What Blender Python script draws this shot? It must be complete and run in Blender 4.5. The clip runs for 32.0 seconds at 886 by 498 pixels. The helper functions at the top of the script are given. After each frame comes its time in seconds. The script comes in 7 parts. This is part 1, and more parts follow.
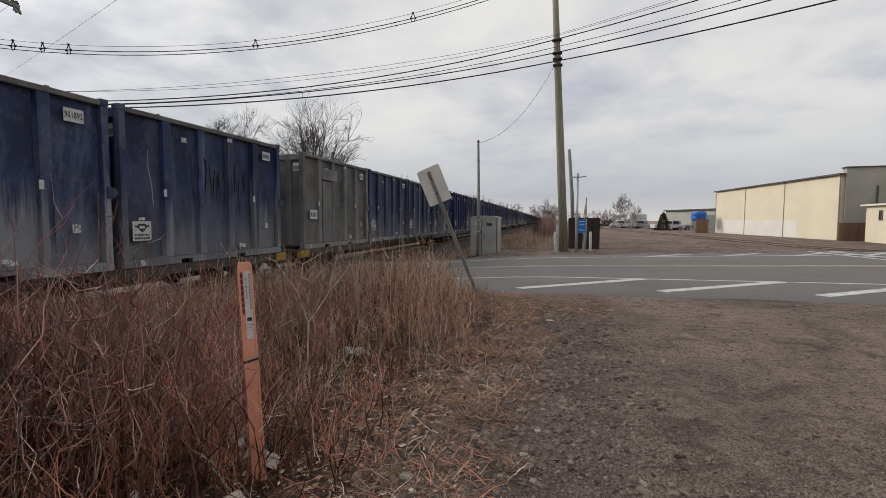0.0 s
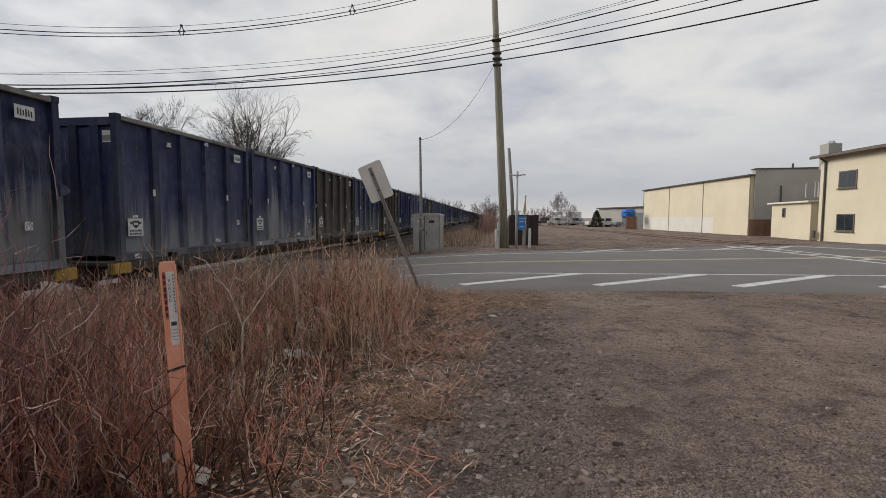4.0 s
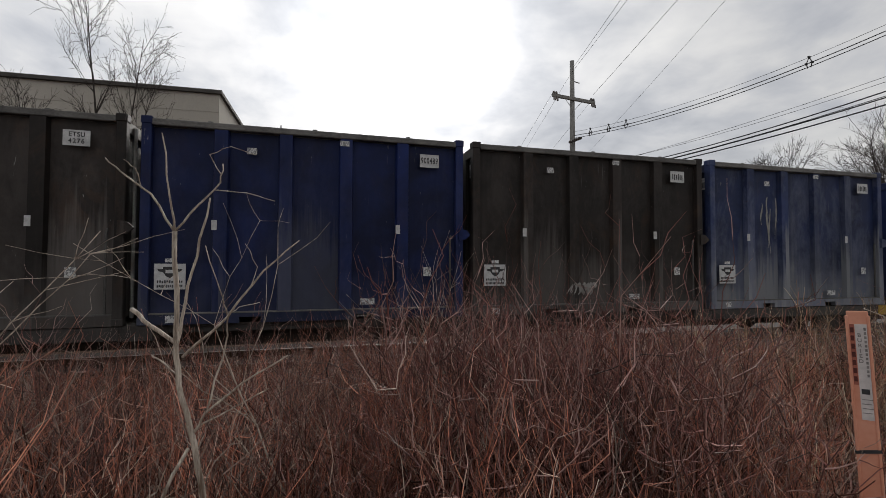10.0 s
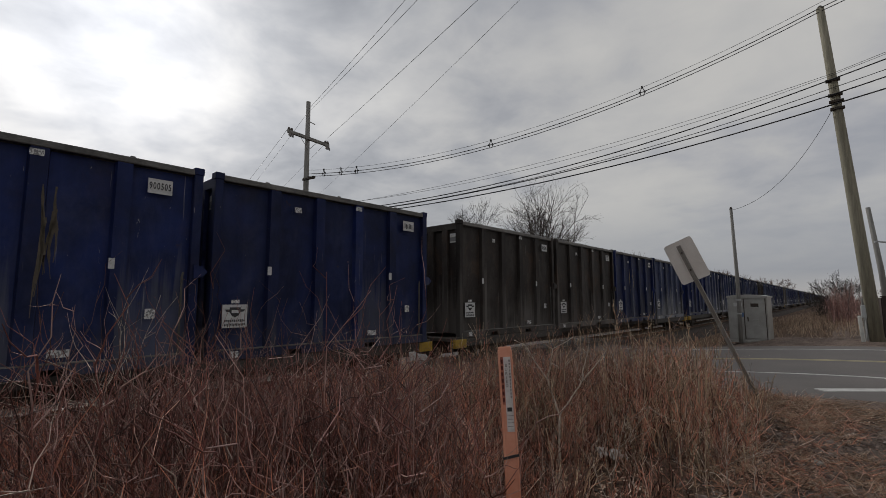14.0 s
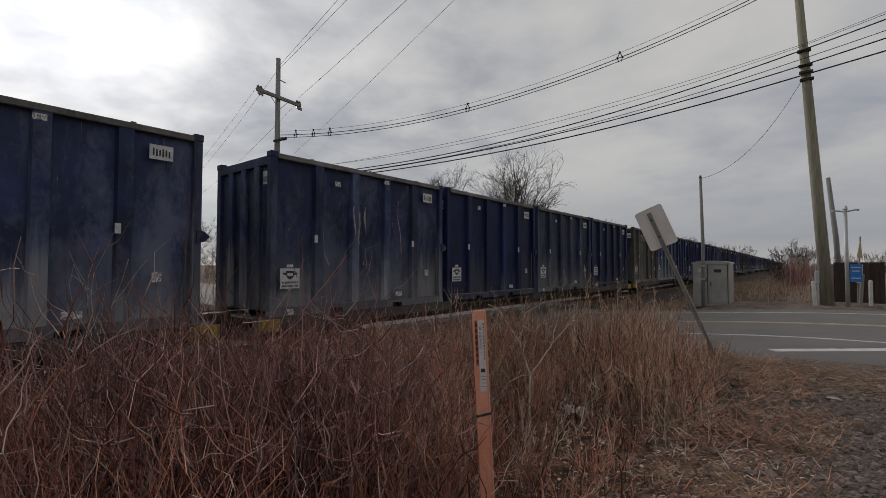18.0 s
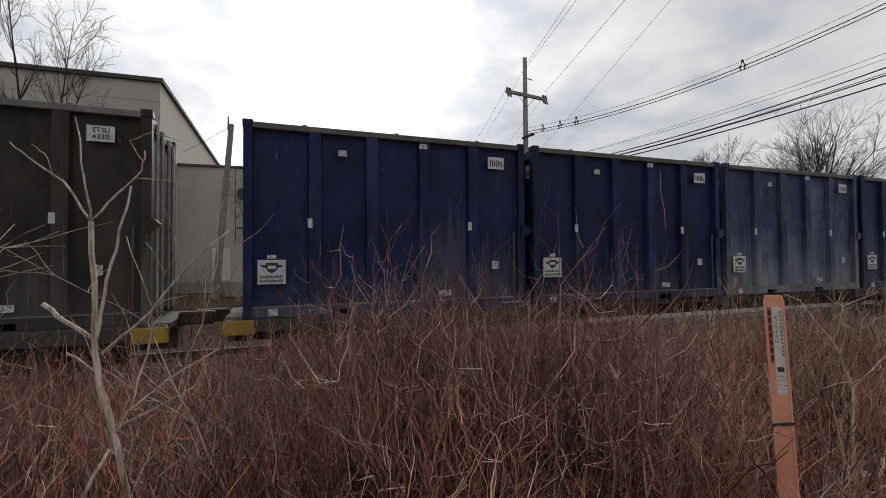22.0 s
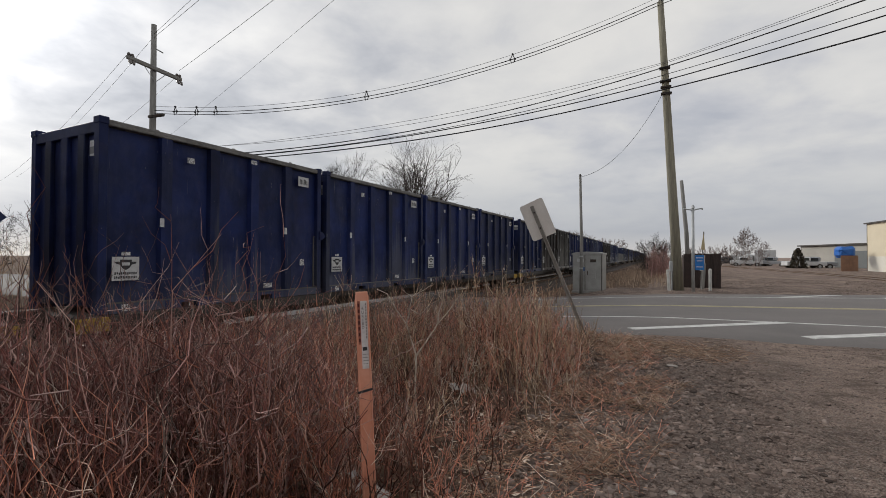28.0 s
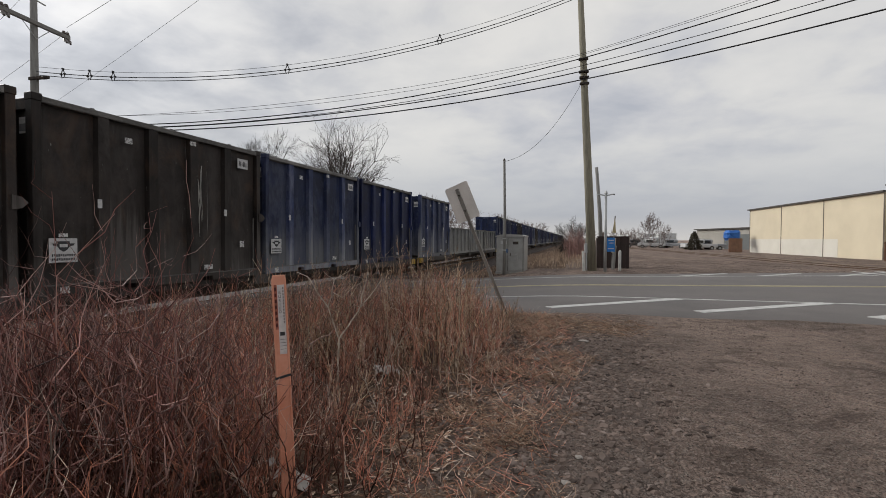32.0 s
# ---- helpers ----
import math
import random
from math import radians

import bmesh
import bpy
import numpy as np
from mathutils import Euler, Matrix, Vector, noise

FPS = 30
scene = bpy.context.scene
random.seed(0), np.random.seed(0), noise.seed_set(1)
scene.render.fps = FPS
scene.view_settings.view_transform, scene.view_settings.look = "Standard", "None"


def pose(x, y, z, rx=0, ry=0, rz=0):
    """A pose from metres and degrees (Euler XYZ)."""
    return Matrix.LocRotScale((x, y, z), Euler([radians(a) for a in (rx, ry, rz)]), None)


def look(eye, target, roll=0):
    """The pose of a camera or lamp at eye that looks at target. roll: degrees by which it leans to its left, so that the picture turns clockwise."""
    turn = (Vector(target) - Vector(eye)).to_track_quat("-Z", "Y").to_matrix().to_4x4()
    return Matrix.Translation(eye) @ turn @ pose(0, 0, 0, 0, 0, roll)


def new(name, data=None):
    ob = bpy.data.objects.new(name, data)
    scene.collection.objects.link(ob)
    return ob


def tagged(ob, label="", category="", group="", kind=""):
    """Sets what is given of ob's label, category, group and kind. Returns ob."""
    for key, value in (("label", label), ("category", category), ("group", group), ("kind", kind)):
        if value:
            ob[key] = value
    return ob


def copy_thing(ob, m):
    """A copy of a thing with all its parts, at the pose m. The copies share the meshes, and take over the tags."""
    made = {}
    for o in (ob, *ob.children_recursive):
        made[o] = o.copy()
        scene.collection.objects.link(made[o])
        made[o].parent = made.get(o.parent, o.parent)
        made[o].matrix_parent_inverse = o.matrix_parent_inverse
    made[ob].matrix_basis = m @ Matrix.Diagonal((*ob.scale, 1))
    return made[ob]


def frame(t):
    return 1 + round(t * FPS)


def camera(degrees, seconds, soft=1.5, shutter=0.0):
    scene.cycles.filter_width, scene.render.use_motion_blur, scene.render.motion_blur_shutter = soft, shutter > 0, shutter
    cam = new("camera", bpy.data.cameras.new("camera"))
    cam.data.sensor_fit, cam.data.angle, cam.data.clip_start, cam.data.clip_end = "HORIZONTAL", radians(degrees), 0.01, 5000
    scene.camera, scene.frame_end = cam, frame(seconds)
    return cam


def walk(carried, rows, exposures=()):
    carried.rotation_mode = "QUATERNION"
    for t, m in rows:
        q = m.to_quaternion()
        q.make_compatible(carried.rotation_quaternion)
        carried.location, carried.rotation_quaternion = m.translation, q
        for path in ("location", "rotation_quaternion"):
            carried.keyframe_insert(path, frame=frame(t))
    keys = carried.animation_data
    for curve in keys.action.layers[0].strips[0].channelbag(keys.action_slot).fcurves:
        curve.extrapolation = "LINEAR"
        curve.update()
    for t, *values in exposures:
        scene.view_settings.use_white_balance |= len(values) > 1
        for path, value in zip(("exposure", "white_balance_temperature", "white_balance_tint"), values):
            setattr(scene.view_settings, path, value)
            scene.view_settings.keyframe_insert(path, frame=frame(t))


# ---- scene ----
import itertools

# ------------------------------------------------------------ camera
cam = camera(87.45, 32.0, soft=0.85)
PATH = [
    (0, 0.100, -0.033, 1.688, 86.39, -0.25, 11.71), (0.5, 0.072, -0.002, 1.677, 86.52, -0.26, 11.24), (1, 0.091, -0.025, 1.684, 86.78, -0.25, 11.22),
    (1.5, 0.056, 0.011, 1.679, 86.59, -0.23, 10.66), (2, 0.084, -0.024, 1.686, 86.21, -0.30, 8.87), (2.5, 0.085, 0.010, 1.680, 86.18, -0.19, 7.00),
    (3, 0.101, 0.023, 1.677, 86.18, -0.21, 5.83), (3.5, 0.087, 0.034, 1.676, 86.14, -0.20, 5.09), (5.5, 0.079, 0.037, 1.673, 86.07, -0.26, 4.11),
    (6, 0.077, 0.033, 1.673, 86.07, -0.26, 4.11), (6.5, 0.077, 0.033, 1.673, 86.07, -0.26, 4.11), (7, 0.082, 0.025, 1.671, 86.07, -0.30, 4.20),
    (7.5, 0.093, 0.011, 1.683, 85.96, -0.36, 4.21), (8, 0.073, 0.031, 1.675, 85.88, -0.35, 4.18), (8.5, 0.074, 0.032, 1.675, 85.89, -0.36, 4.45),
    (9, 0.102, 0.001, 1.687, 86.64, -0.43, 12.79), (9.5, -0.007, 0.044, 1.682, 88.72, -0.42, 35.46), (10, -0.289, 0.061, 1.629, 91.85, -0.16, 71.36),
    (10.5, -0.212, -0.066, 1.668, 95.22, -0.82, 108.23), (11, -0.167, -0.136, 1.677, 95.24, -0.56, 126.42), (11.5, -0.161, -0.163, 1.669, 94.59, -0.49, 128.56),
    (12, -0.178, -0.142, 1.658, 95.36, -0.30, 116.23), (12.5, -0.364, -0.013, 1.552, 96.74, 0.31, 85.33), (13, -0.261, 0.062, 1.682, 97.42, 0.22, 55.69),
    (13.5, -0.220, 0.085, 1.696, 96.97, 0.22, 44.94), (14, -0.214, 0.123, 1.695, 96.32, 0.14, 39.05), (14.5, -0.198, 0.134, 1.694, 95.67, 0.07, 35.45),
    (15, -0.187, 0.126, 1.701, 95.04, -0.05, 33.06), (15.5, -0.189, 0.111, 1.701, 94.45, -0.09, 31.39), (17.5, -0.210, 0.082, 1.689, 92.23, -0.12, 28.04),
    (18, -0.211, 0.110, 1.695, 92.01, -0.05, 35.96), (18.5, -0.270, 0.123, 1.679, 92.47, -0.39, 57.55), (19, -0.239, -0.006, 1.656, 93.01, -0.44, 87.79),
    (19.5, -0.185, -0.123, 1.651, 93.55, -0.57, 112.53), (20, -0.166, -0.143, 1.643, 92.07, -0.45, 121.87), (20.5, -0.163, -0.152, 1.642, 90.95, -0.31, 126.00),
    (21, -0.167, -0.154, 1.641, 90.48, -0.30, 124.26), (21.5, -0.190, -0.062, 1.629, 90.64, -0.10, 104.14), (22, -0.263, 0.111, 1.613, 91.21, 0.47, 66.06),
    (22.5, -0.056, 0.086, 1.638, 91.15, 0.43, 38.41), (23, -0.024, 0.058, 1.644, 90.64, 0.27, 33.88), (23.5, -0.007, 0.064, 1.652, 90.48, 0.11, 30.71),
    (24, -0.020, 0.068, 1.660, 90.28, 0.04, 28.82), (24.5, -0.027, 0.063, 1.648, 90.30, -0.01, 27.61), (25, -0.044, 0.056, 1.644, 90.39, -0.07, 26.60),
    (25.5, -0.051, 0.060, 1.646, 90.55, -0.10, 25.89), (27.5, -0.031, 0.031, 1.650, 90.86, -0.13, 24.14), (28, -0.042, 0.042, 1.644, 90.93, -0.18, 23.66),
    (28.5, -0.046, 0.051, 1.645, 91.00, -0.23, 23.19), (29, -0.034, 0.038, 1.644, 91.04, -0.20, 22.83), (29.5, -0.029, 0.022, 1.648, 90.99, -0.21, 22.23),
    (30, -0.037, 0.033, 1.641, 90.44, -0.26, 20.25), (30.5, -0.024, 0.050, 1.643, 89.82, -0.23, 18.03), (31, 0.003, 0.050, 1.645, 89.43, -0.23, 16.51),
    (31.5, 0.011, 0.025, 1.650, 89.02, -0.18, 15.48), (32, -0.004, 0.048, 1.646, 88.75, -0.29, 14.70),
]
walk(cam, [(t, pose(x, y, z, rx, ry, rz)) for t, x, y, z, rx, ry, rz in PATH],
     exposures=[(0, 0.15), (6.5, 0.09), (8.5, 0.15), (10, -0.10), (11, -0.08), (12, -0.22), (12.7, -0.50), (14, -0.53), (15, -0.50), (17.5, -0.43), (19, -0.53), (20, -0.22), (21, -0.05), (22, 0.02), (23, 0.0), (24, 0.02), (29, 0.03), (31, -0.01), (32, 0.04)])

# ------------------------------------------------------------ world and light
SUN_AZ, SUN_EL = 76.0, 26.0      # degrees to the left of +y, and above the horizon
sun_dir = Vector((-math.sin(radians(SUN_AZ)) * math.cos(radians(SUN_EL)), math.cos(radians(SUN_AZ)) * math.cos(radians(SUN_EL)), math.sin(radians(SUN_EL))))


def link(nt, a, b):
    nt.links.new(a, b)


def nd(nt, kind, **props):
    n = nt.nodes.new(kind)
    for k, v in props.items():
        if k == "ins":
            for i, val in v.items():
                n.inputs[i].default_value = val
        elif k == "operation":
            n.operation = v
        elif k == "blend":
            n.blend_type = v
        elif k == "data":
            n.data_type = v
    return n


def ramp(nt, fac, stops):
    r = nt.nodes.new("ShaderNodeValToRGB")
    el = r.color_ramp.elements
    while len(el) < len(stops):
        el.new(0.5)
    for e, (p, c) in zip(el, stops):
        e.position = p
        e.color = (c[0], c[1], c[2], 1) if isinstance(c, (tuple, list)) else (c, c, c, 1)
    nt.links.new(fac, r.inputs[0])
    return r.outputs[0]


def math_node(nt, op, a, b=None, c=None, clamp=False):
    n = nt.nodes.new("ShaderNodeMath")
    n.operation, n.use_clamp = op, clamp
    for i, v in enumerate((a, b, c)):
        if v is None:
            continue
        if isinstance(v, (int, float)):
            n.inputs[i].default_value = v
        else:
            nt.links.new(v, n.inputs[i])
    return n.outputs[0]


def mix_rgb(nt, fac, a, b, blend="MIX"):
    n = nt.nodes.new("ShaderNodeMix")
    n.data_type, n.blend_type = "RGBA", blend
    for i, v in ((0, fac), (6, a), (7, b)):
        if isinstance(v, (int, float)):
            n.inputs[i].default_value = v
        elif isinstance(v, (tuple, list)):
            n.inputs[i].default_value = (v[0], v[1], v[2], 1)
        else:
            nt.links.new(v, n.inputs[i])
    return n.outputs[2]


def noise_tex(nt, vec, scale, detail=4.0, rough=0.55, dist=0.0):
    n = nt.nodes.new("ShaderNodeTexNoise")
    n.inputs["Scale"].default_value, n.inputs["Detail"].default_value = scale, detail
    n.inputs["Roughness"].default_value, n.inputs["Distortion"].default_value = rough, dist
    nt.links.new(vec, n.inputs["Vector"])
    return n.outputs[0]


def mapped(nt, vec, sc):
    n = nt.nodes.new("ShaderNodeMapping")
    n.inputs["Scale"].default_value = sc
    nt.links.new(vec, n.inputs["Vector"])
    return n.outputs[0]


def make_world():
    w = bpy.data.worlds.new("sky")
    scene.world = w
    w.use_nodes = True
    nt = w.node_tree
    nt.nodes.clear()
    out = nt.nodes.new("ShaderNodeOutputWorld")
    sky = nt.nodes.new("ShaderNodeTexSky")
    sky.sky_type, sky.sun_disc = "NISHITA", False
    sky.sun_elevation, sky.sun_rotation = radians(SUN_EL), radians(-SUN_AZ)
    co = nt.nodes.new("ShaderNodeTexCoord").outputs["Generated"]
    sep = nt.nodes.new("ShaderNodeSeparateXYZ")
    nt.links.new(co, sep.inputs[0])
    z = math_node(nt, "MAXIMUM", sep.outputs[2], 0.0)
    # clouds lie on a flat layer: divide by the height of the direction
    den = math_node(nt, "ADD", z, 0.22)
    flat = nt.nodes.new("ShaderNodeVectorMath")
    flat.operation = "DIVIDE"
    comb = nt.nodes.new("ShaderNodeCombineXYZ")
    for i in range(3):
        nt.links.new(den, comb.inputs[i])
    nt.links.new(co, flat.inputs[0])
    nt.links.new(comb.outputs[0], flat.inputs[1])
    v = flat.outputs[0]
    big = noise_tex(nt, v, 1.15, 4.0, 0.5, 0.15)
    small = noise_tex(nt, v, 3.6, 5.0, 0.55, 0.2)
    c = math_node(nt, "ADD", math_node(nt, "MULTIPLY", big, 0.62), math_node(nt, "MULTIPLY", small, 0.38))
    # brightness near the veiled sun
    dot = nt.nodes.new("ShaderNodeVectorMath")
    dot.operation = "DOT_PRODUCT"
    nrm = nt.nodes.new("ShaderNodeVectorMath")
    nrm.operation = "NORMALIZE"
    nt.links.new(co, nrm.inputs[0])
    nt.links.new(nrm.outputs[0], dot.inputs[0])
    dot.inputs[1].default_value = sun_dir
    near = math_node(nt, "MAXIMUM", dot.outputs["Value"], 0.0)
    halo = math_node(nt, "POWER", near, 9.0)
    core = math_node(nt, "POWER", near, 60.0)
    side = nt.nodes.new("ShaderNodeVectorMath")
    side.operation = "DOT_PRODUCT"
    nt.links.new(nrm.outputs[0], side.inputs[0])
    side.inputs[1].default_value = (-math.sin(radians(116)) * 0.88, math.cos(radians(116)) * 0.88, 0.47)
    veil = math_node(nt, "POWER", math_node(nt, "MAXIMUM", side.outputs["Value"], 0.0), 7.0)
    cloud = ramp(nt, c, [(0.36, (0.42, 0.44, 0.485)), (0.46, (0.60, 0.615, 0.65)), (0.54, (0.78, 0.78, 0.79)), (0.66, (0.96, 0.95, 0.93))])
    soft_cloud = ramp(nt, c, [(0.37, (0.55, 0.575, 0.64)), (0.46, (0.70, 0.708, 0.745)), (0.54, (0.83, 0.825, 0.82)), (0.64, (0.92, 0.905, 0.88))])
    cloud = mix_rgb(nt, ramp(nt, near, [(0.55, 0.0), (0.92, 1.0)]), soft_cloud, cloud)
    lit = math_node(nt, "ADD", math_node(nt, "ADD", math_node(nt, "MULTIPLY_ADD", veil, 0.24, 0.85), math_node(nt, "MULTIPLY", halo, 0.58)), math_node(nt, "MULTIPLY", core, 1.1))
    low = ramp(nt, z, [(0.0, (0.74, 0.72, 0.70)), (0.05, (0.52, 0.54, 0.59)), (0.12, (0.58, 0.60, 0.64)), (0.2, (0.78, 0.78, 0.775))])
    lowmix = ramp(nt, z, [(0.02, 1.0), (0.26, 0.0)])
    cl = mix_rgb(nt, lowmix, cloud, low)
    scaled = nt.nodes.new("ShaderNodeVectorMath")
    scaled.operation = "SCALE"
    nt.links.new(cl, scaled.inputs[0])
    nt.links.new(lit, scaled.inputs["Scale"])
    bg1, bg2 = nt.nodes.new("ShaderNodeBackground"), nt.nodes.new("ShaderNodeBackground")
    nt.links.new(sky.outputs[0], bg1.inputs[0])
    bg1.inputs[1].default_value = 0.06
    nt.links.new(scaled.outputs[0], bg2.inputs[0])
    bg2.inputs[1].default_value = 0.97
    mx = nt.nodes.new("ShaderNodeMixShader")
    mx.inputs[0].default_value = 0.94
    nt.links.new(bg1.outputs[0], mx.inputs[1])
    nt.links.new(bg2.outputs[0], mx.inputs[2])
    nt.links.new(mx.outputs[0], out.inputs[0])


make_world()
sun = new("sun", bpy.data.lights.new("sun", "SUN"))
sun.data.energy, sun.data.angle, sun.data.color = 2.0, radians(22), (1.0, 0.96, 0.9)
sun.matrix_world = look(sun_dir * 50, (0, 0, 0))

# ------------------------------------------------------------ materials
MATS = {}


def surface(name, col, col2=None, rough=0.8, metal=0.0, scale=6.0, fine=60.0, bump=0.2, spec=0.3, vary=0.0, island=False, stretch=(1, 1, 1), dist=0.02):
    """A surface of two colours mixed by coarse and fine noise, with relief; vary shifts the value from object to object."""
    if name in MATS:
        return MATS[name]
    m = bpy.data.materials.new(name)
    m.use_nodes = True
    nt = m.node_tree
    b = nt.nodes["Principled BSDF"]
    co = mapped(nt, nt.nodes.new("ShaderNodeTexCoord").outputs["Object"], stretch)
    coarse, grain = noise_tex(nt, co, scale, 5.0, 0.6, 0.2), noise_tex(nt, co, fine, 3.0)
    col2 = col2 or tuple(c * 0.7 for c in col)
    f = math_node(nt, "ADD", math_node(nt, "MULTIPLY", coarse, 0.7), math_node(nt, "MULTIPLY", grain, 0.3))
    f = ramp(nt, f, [(0.36, 0.0), (0.64, 1.0)])
    c = mix_rgb(nt, f, col2, col)
    if vary or island:
        src = nt.nodes.new("ShaderNodeNewGeometry").outputs["Random Per Island"] if island else nt.nodes.new("ShaderNodeObjectInfo").outputs["Random"]
        k = math_node(nt, "MULTIPLY_ADD", src, 2 * vary, 1 - vary)
        sc = nt.nodes.new("ShaderNodeVectorMath")
        sc.operation = "SCALE"
        nt.links.new(c, sc.inputs[0])
        nt.links.new(k, sc.inputs["Scale"])
        c = sc.outputs[0]
    nt.links.new(c, b.inputs["Base Color"])
    b.inputs["Metallic"].default_value = metal
    nt.links.new(math_node(nt, "MULTIPLY_ADD", f, 0.15, rough - 0.08, clamp=True), b.inputs["Roughness"])
    b.inputs["Specular IOR Level"].default_value = spec
    if bump:
        bp = nt.nodes.new("ShaderNodeBump")
        bp.inputs["Strength"].default_value, bp.inputs["Distance"].default_value = bump, dist
        nt.links.new(math_node(nt, "ADD", coarse, grain), bp.inputs["Height"])
        nt.links.new(bp.outputs[0], b.inputs["Normal"])
    MATS[name] = m
    return m


def container_paint(name, col, dust, amount, low, high, rusty=0.06):
    """Old container paint: streaks down the wall, scratches, and road dust that thickens towards the floor with a ragged edge."""
    m = bpy.data.materials.new(name)
    m.use_nodes = True
    nt = m.node_tree
    b = nt.nodes["Principled BSDF"]
    tc = nt.nodes.new("ShaderNodeTexCoord").outputs["Object"]
    rnd = nt.nodes.new("ShaderNodeObjectInfo").outputs["Random"]
    off = nt.nodes.new("ShaderNodeVectorMath")
    off.operation = "MULTIPLY_ADD"
    nt.links.new(tc, off.inputs[0])
    off.inputs[1].default_value = (1, 1, 1)
    cb = nt.nodes.new("ShaderNodeCombineXYZ")
    for i in range(3):
        nt.links.new(math_node(nt, "MULTIPLY", rnd, 40.0 + 13 * i), cb.inputs[i])
    nt.links.new(cb.outputs[0], off.inputs[2])
    co = off.outputs[0]
    blot = noise_tex(nt, co, 1.1, 4.0, 0.6, 0.3)
    grain = noise_tex(nt, co, 30.0, 4.0)
    streak = noise_tex(nt, mapped(nt, co, (3.2, 3.2, 0.22)), 1.0, 6.0, 0.62)
    sep = nt.nodes.new("ShaderNodeSeparateXYZ")
    nt.links.new(tc, sep.inputs[0])
    h = math_node(nt, "SUBTRACT", sep.outputs[2], math_node(nt, "MULTIPLY", math_node(nt, "SUBTRACT", streak, 0.5), 2.6))
    h = math_node(nt, "SUBTRACT", h, math_node(nt, "MULTIPLY", math_node(nt, "SUBTRACT", blot, 0.5), 2.4))
    fac = ramp(nt, math_node(nt, "DIVIDE", h, 3.6), [(low, min(0.95, amount * 1.35)), (high * 0.55, amount * 0.55), (high, amount * 0.08)])
    f2 = ramp(nt, streak, [(0.54, 0.0), (0.74, 0.2)])
    c = mix_rgb(nt, ramp(nt, blot, [(0.35, 0.0), (0.7, 1.0)]), tuple(x * 0.6 for x in col), tuple(min(1, x * 1.45) for x in col))
    c = mix_rgb(nt, math_node(nt, "MULTIPLY", f2, amount + 0.25), c, dust)
    c = mix_rgb(nt, fac, c, dust)
    scr = noise_tex(nt, mapped(nt, co, (9, 9, 2.0)), 2.2, 2.0, 0.5, 1.2)
    c = mix_rgb(nt, ramp(nt, scr, [(0.755, 0.0), (0.775, 0.55)]), c, (0.30, 0.30, 0.29))
    c = mix_rgb(nt, ramp(nt, noise_tex(nt, co, 2.6, 6.0, 0.7), [(0.66, 0.0), (0.74, 0.6)]), c, (0.035, 0.024, 0.018))
    c = mix_rgb(nt, ramp(nt, noise_tex(nt, mapped(nt, co, (1.0, 1.0, 0.55)), 1.5, 7.0, 0.72, 0.6), [(0.52, 0.0), (0.64, rusty)]), c, (0.085, 0.048, 0.028))
    wear = noise_tex(nt, mapped(nt, co, (1.3, 1.3, 0.5)), 0.75, 8.0, 0.70, 0.5)
    fleck = noise_tex(nt, mapped(nt, co, (1.0, 1.0, 0.6)), 5.0, 6.0, 0.7, 0.8)
    wear = math_node(nt, "ADD", math_node(nt, "MULTIPLY", wear, 0.75), math_node(nt, "MULTIPLY", fleck, 0.25))
    wear = math_node(nt, "SUBTRACT", wear, math_node(nt, "MULTIPLY", sep.outputs[2], 0.012))
    c = mix_rgb(nt, ramp(nt, wear, [(0.45, 0.0), (0.58, min(0.85, amount * 1.1))]), c, tuple(0.5 * d + 1.0 * x for d, x in zip(dust, col)))
    # dried splashes that fill single bays from below, streaked by rain
    bay = math_node(nt, "FLOOR", math_node(nt, "MULTIPLY_ADD", sep.outputs[1], 1 / 1.144, 2.5))
    wn = nt.nodes.new("ShaderNodeTexWhiteNoise")
    wn.noise_dimensions = "1D"
    nt.links.new(math_node(nt, "MULTIPLY_ADD", rnd, 57.0, bay), wn.inputs["W"])
    run = noise_tex(nt, mapped(nt, co, (9.0, 9.0, 0.30)), 1.0, 5.0, 0.65)
    rise = math_node(nt, "MULTIPLY_ADD", math_node(nt, "POWER", wn.outputs["Value"], 1.7), 3.1, -0.75)
    lift = math_node(nt, "SUBTRACT", math_node(nt, "ADD", rise, math_node(nt, "MULTIPLY", math_node(nt, "SUBTRACT", run, 0.5), 3.4)), sep.outputs[2])
    c = mix_rgb(nt, math_node(nt, "MULTIPLY", ramp(nt, lift, [(0.0, 0.0), (0.75, 1.0)]), min(0.8, 0.25 + 0.7 * amount)), c, tuple(min(1, d * 1.2) for d in dust))
    # thin pale runs and knocks
    c = mix_rgb(nt, ramp(nt, noise_tex(nt, mapped(nt, co, (16.0, 16.0, 0.55)), 1.0, 3.0, 0.55), [(0.70, 0.0), (0.76, 0.5)]), c, (0.26, 0.255, 0.25))
    k = math_node(nt, "MULTIPLY_ADD", rnd, 0.7, 0.65)
    sc = nt.nodes.new("ShaderNodeVectorMath")
    sc.operation = "SCALE"
    nt.links.new(c, sc.inputs[0])
    nt.links.new(k, sc.inputs["Scale"])
    nt.links.new(sc.outputs[0], b.inputs["Base Color"])
    b.inputs["Roughness"].default_value = 0.55
    b.inputs["Specular IOR Level"].default_value = 0.2
    bp = nt.nodes.new("ShaderNodeBump")
    bp.inputs["Strength"].default_value, bp.inputs["Distance"].default_value = 0.35, 0.03
    nt.links.new(math_node(nt, "ADD", blot, math_node(nt, "MULTIPLY", grain, 0.15)), bp.inputs["Height"])
    nt.links.new(bp.outputs[0], b.inputs["Normal"])
    return m


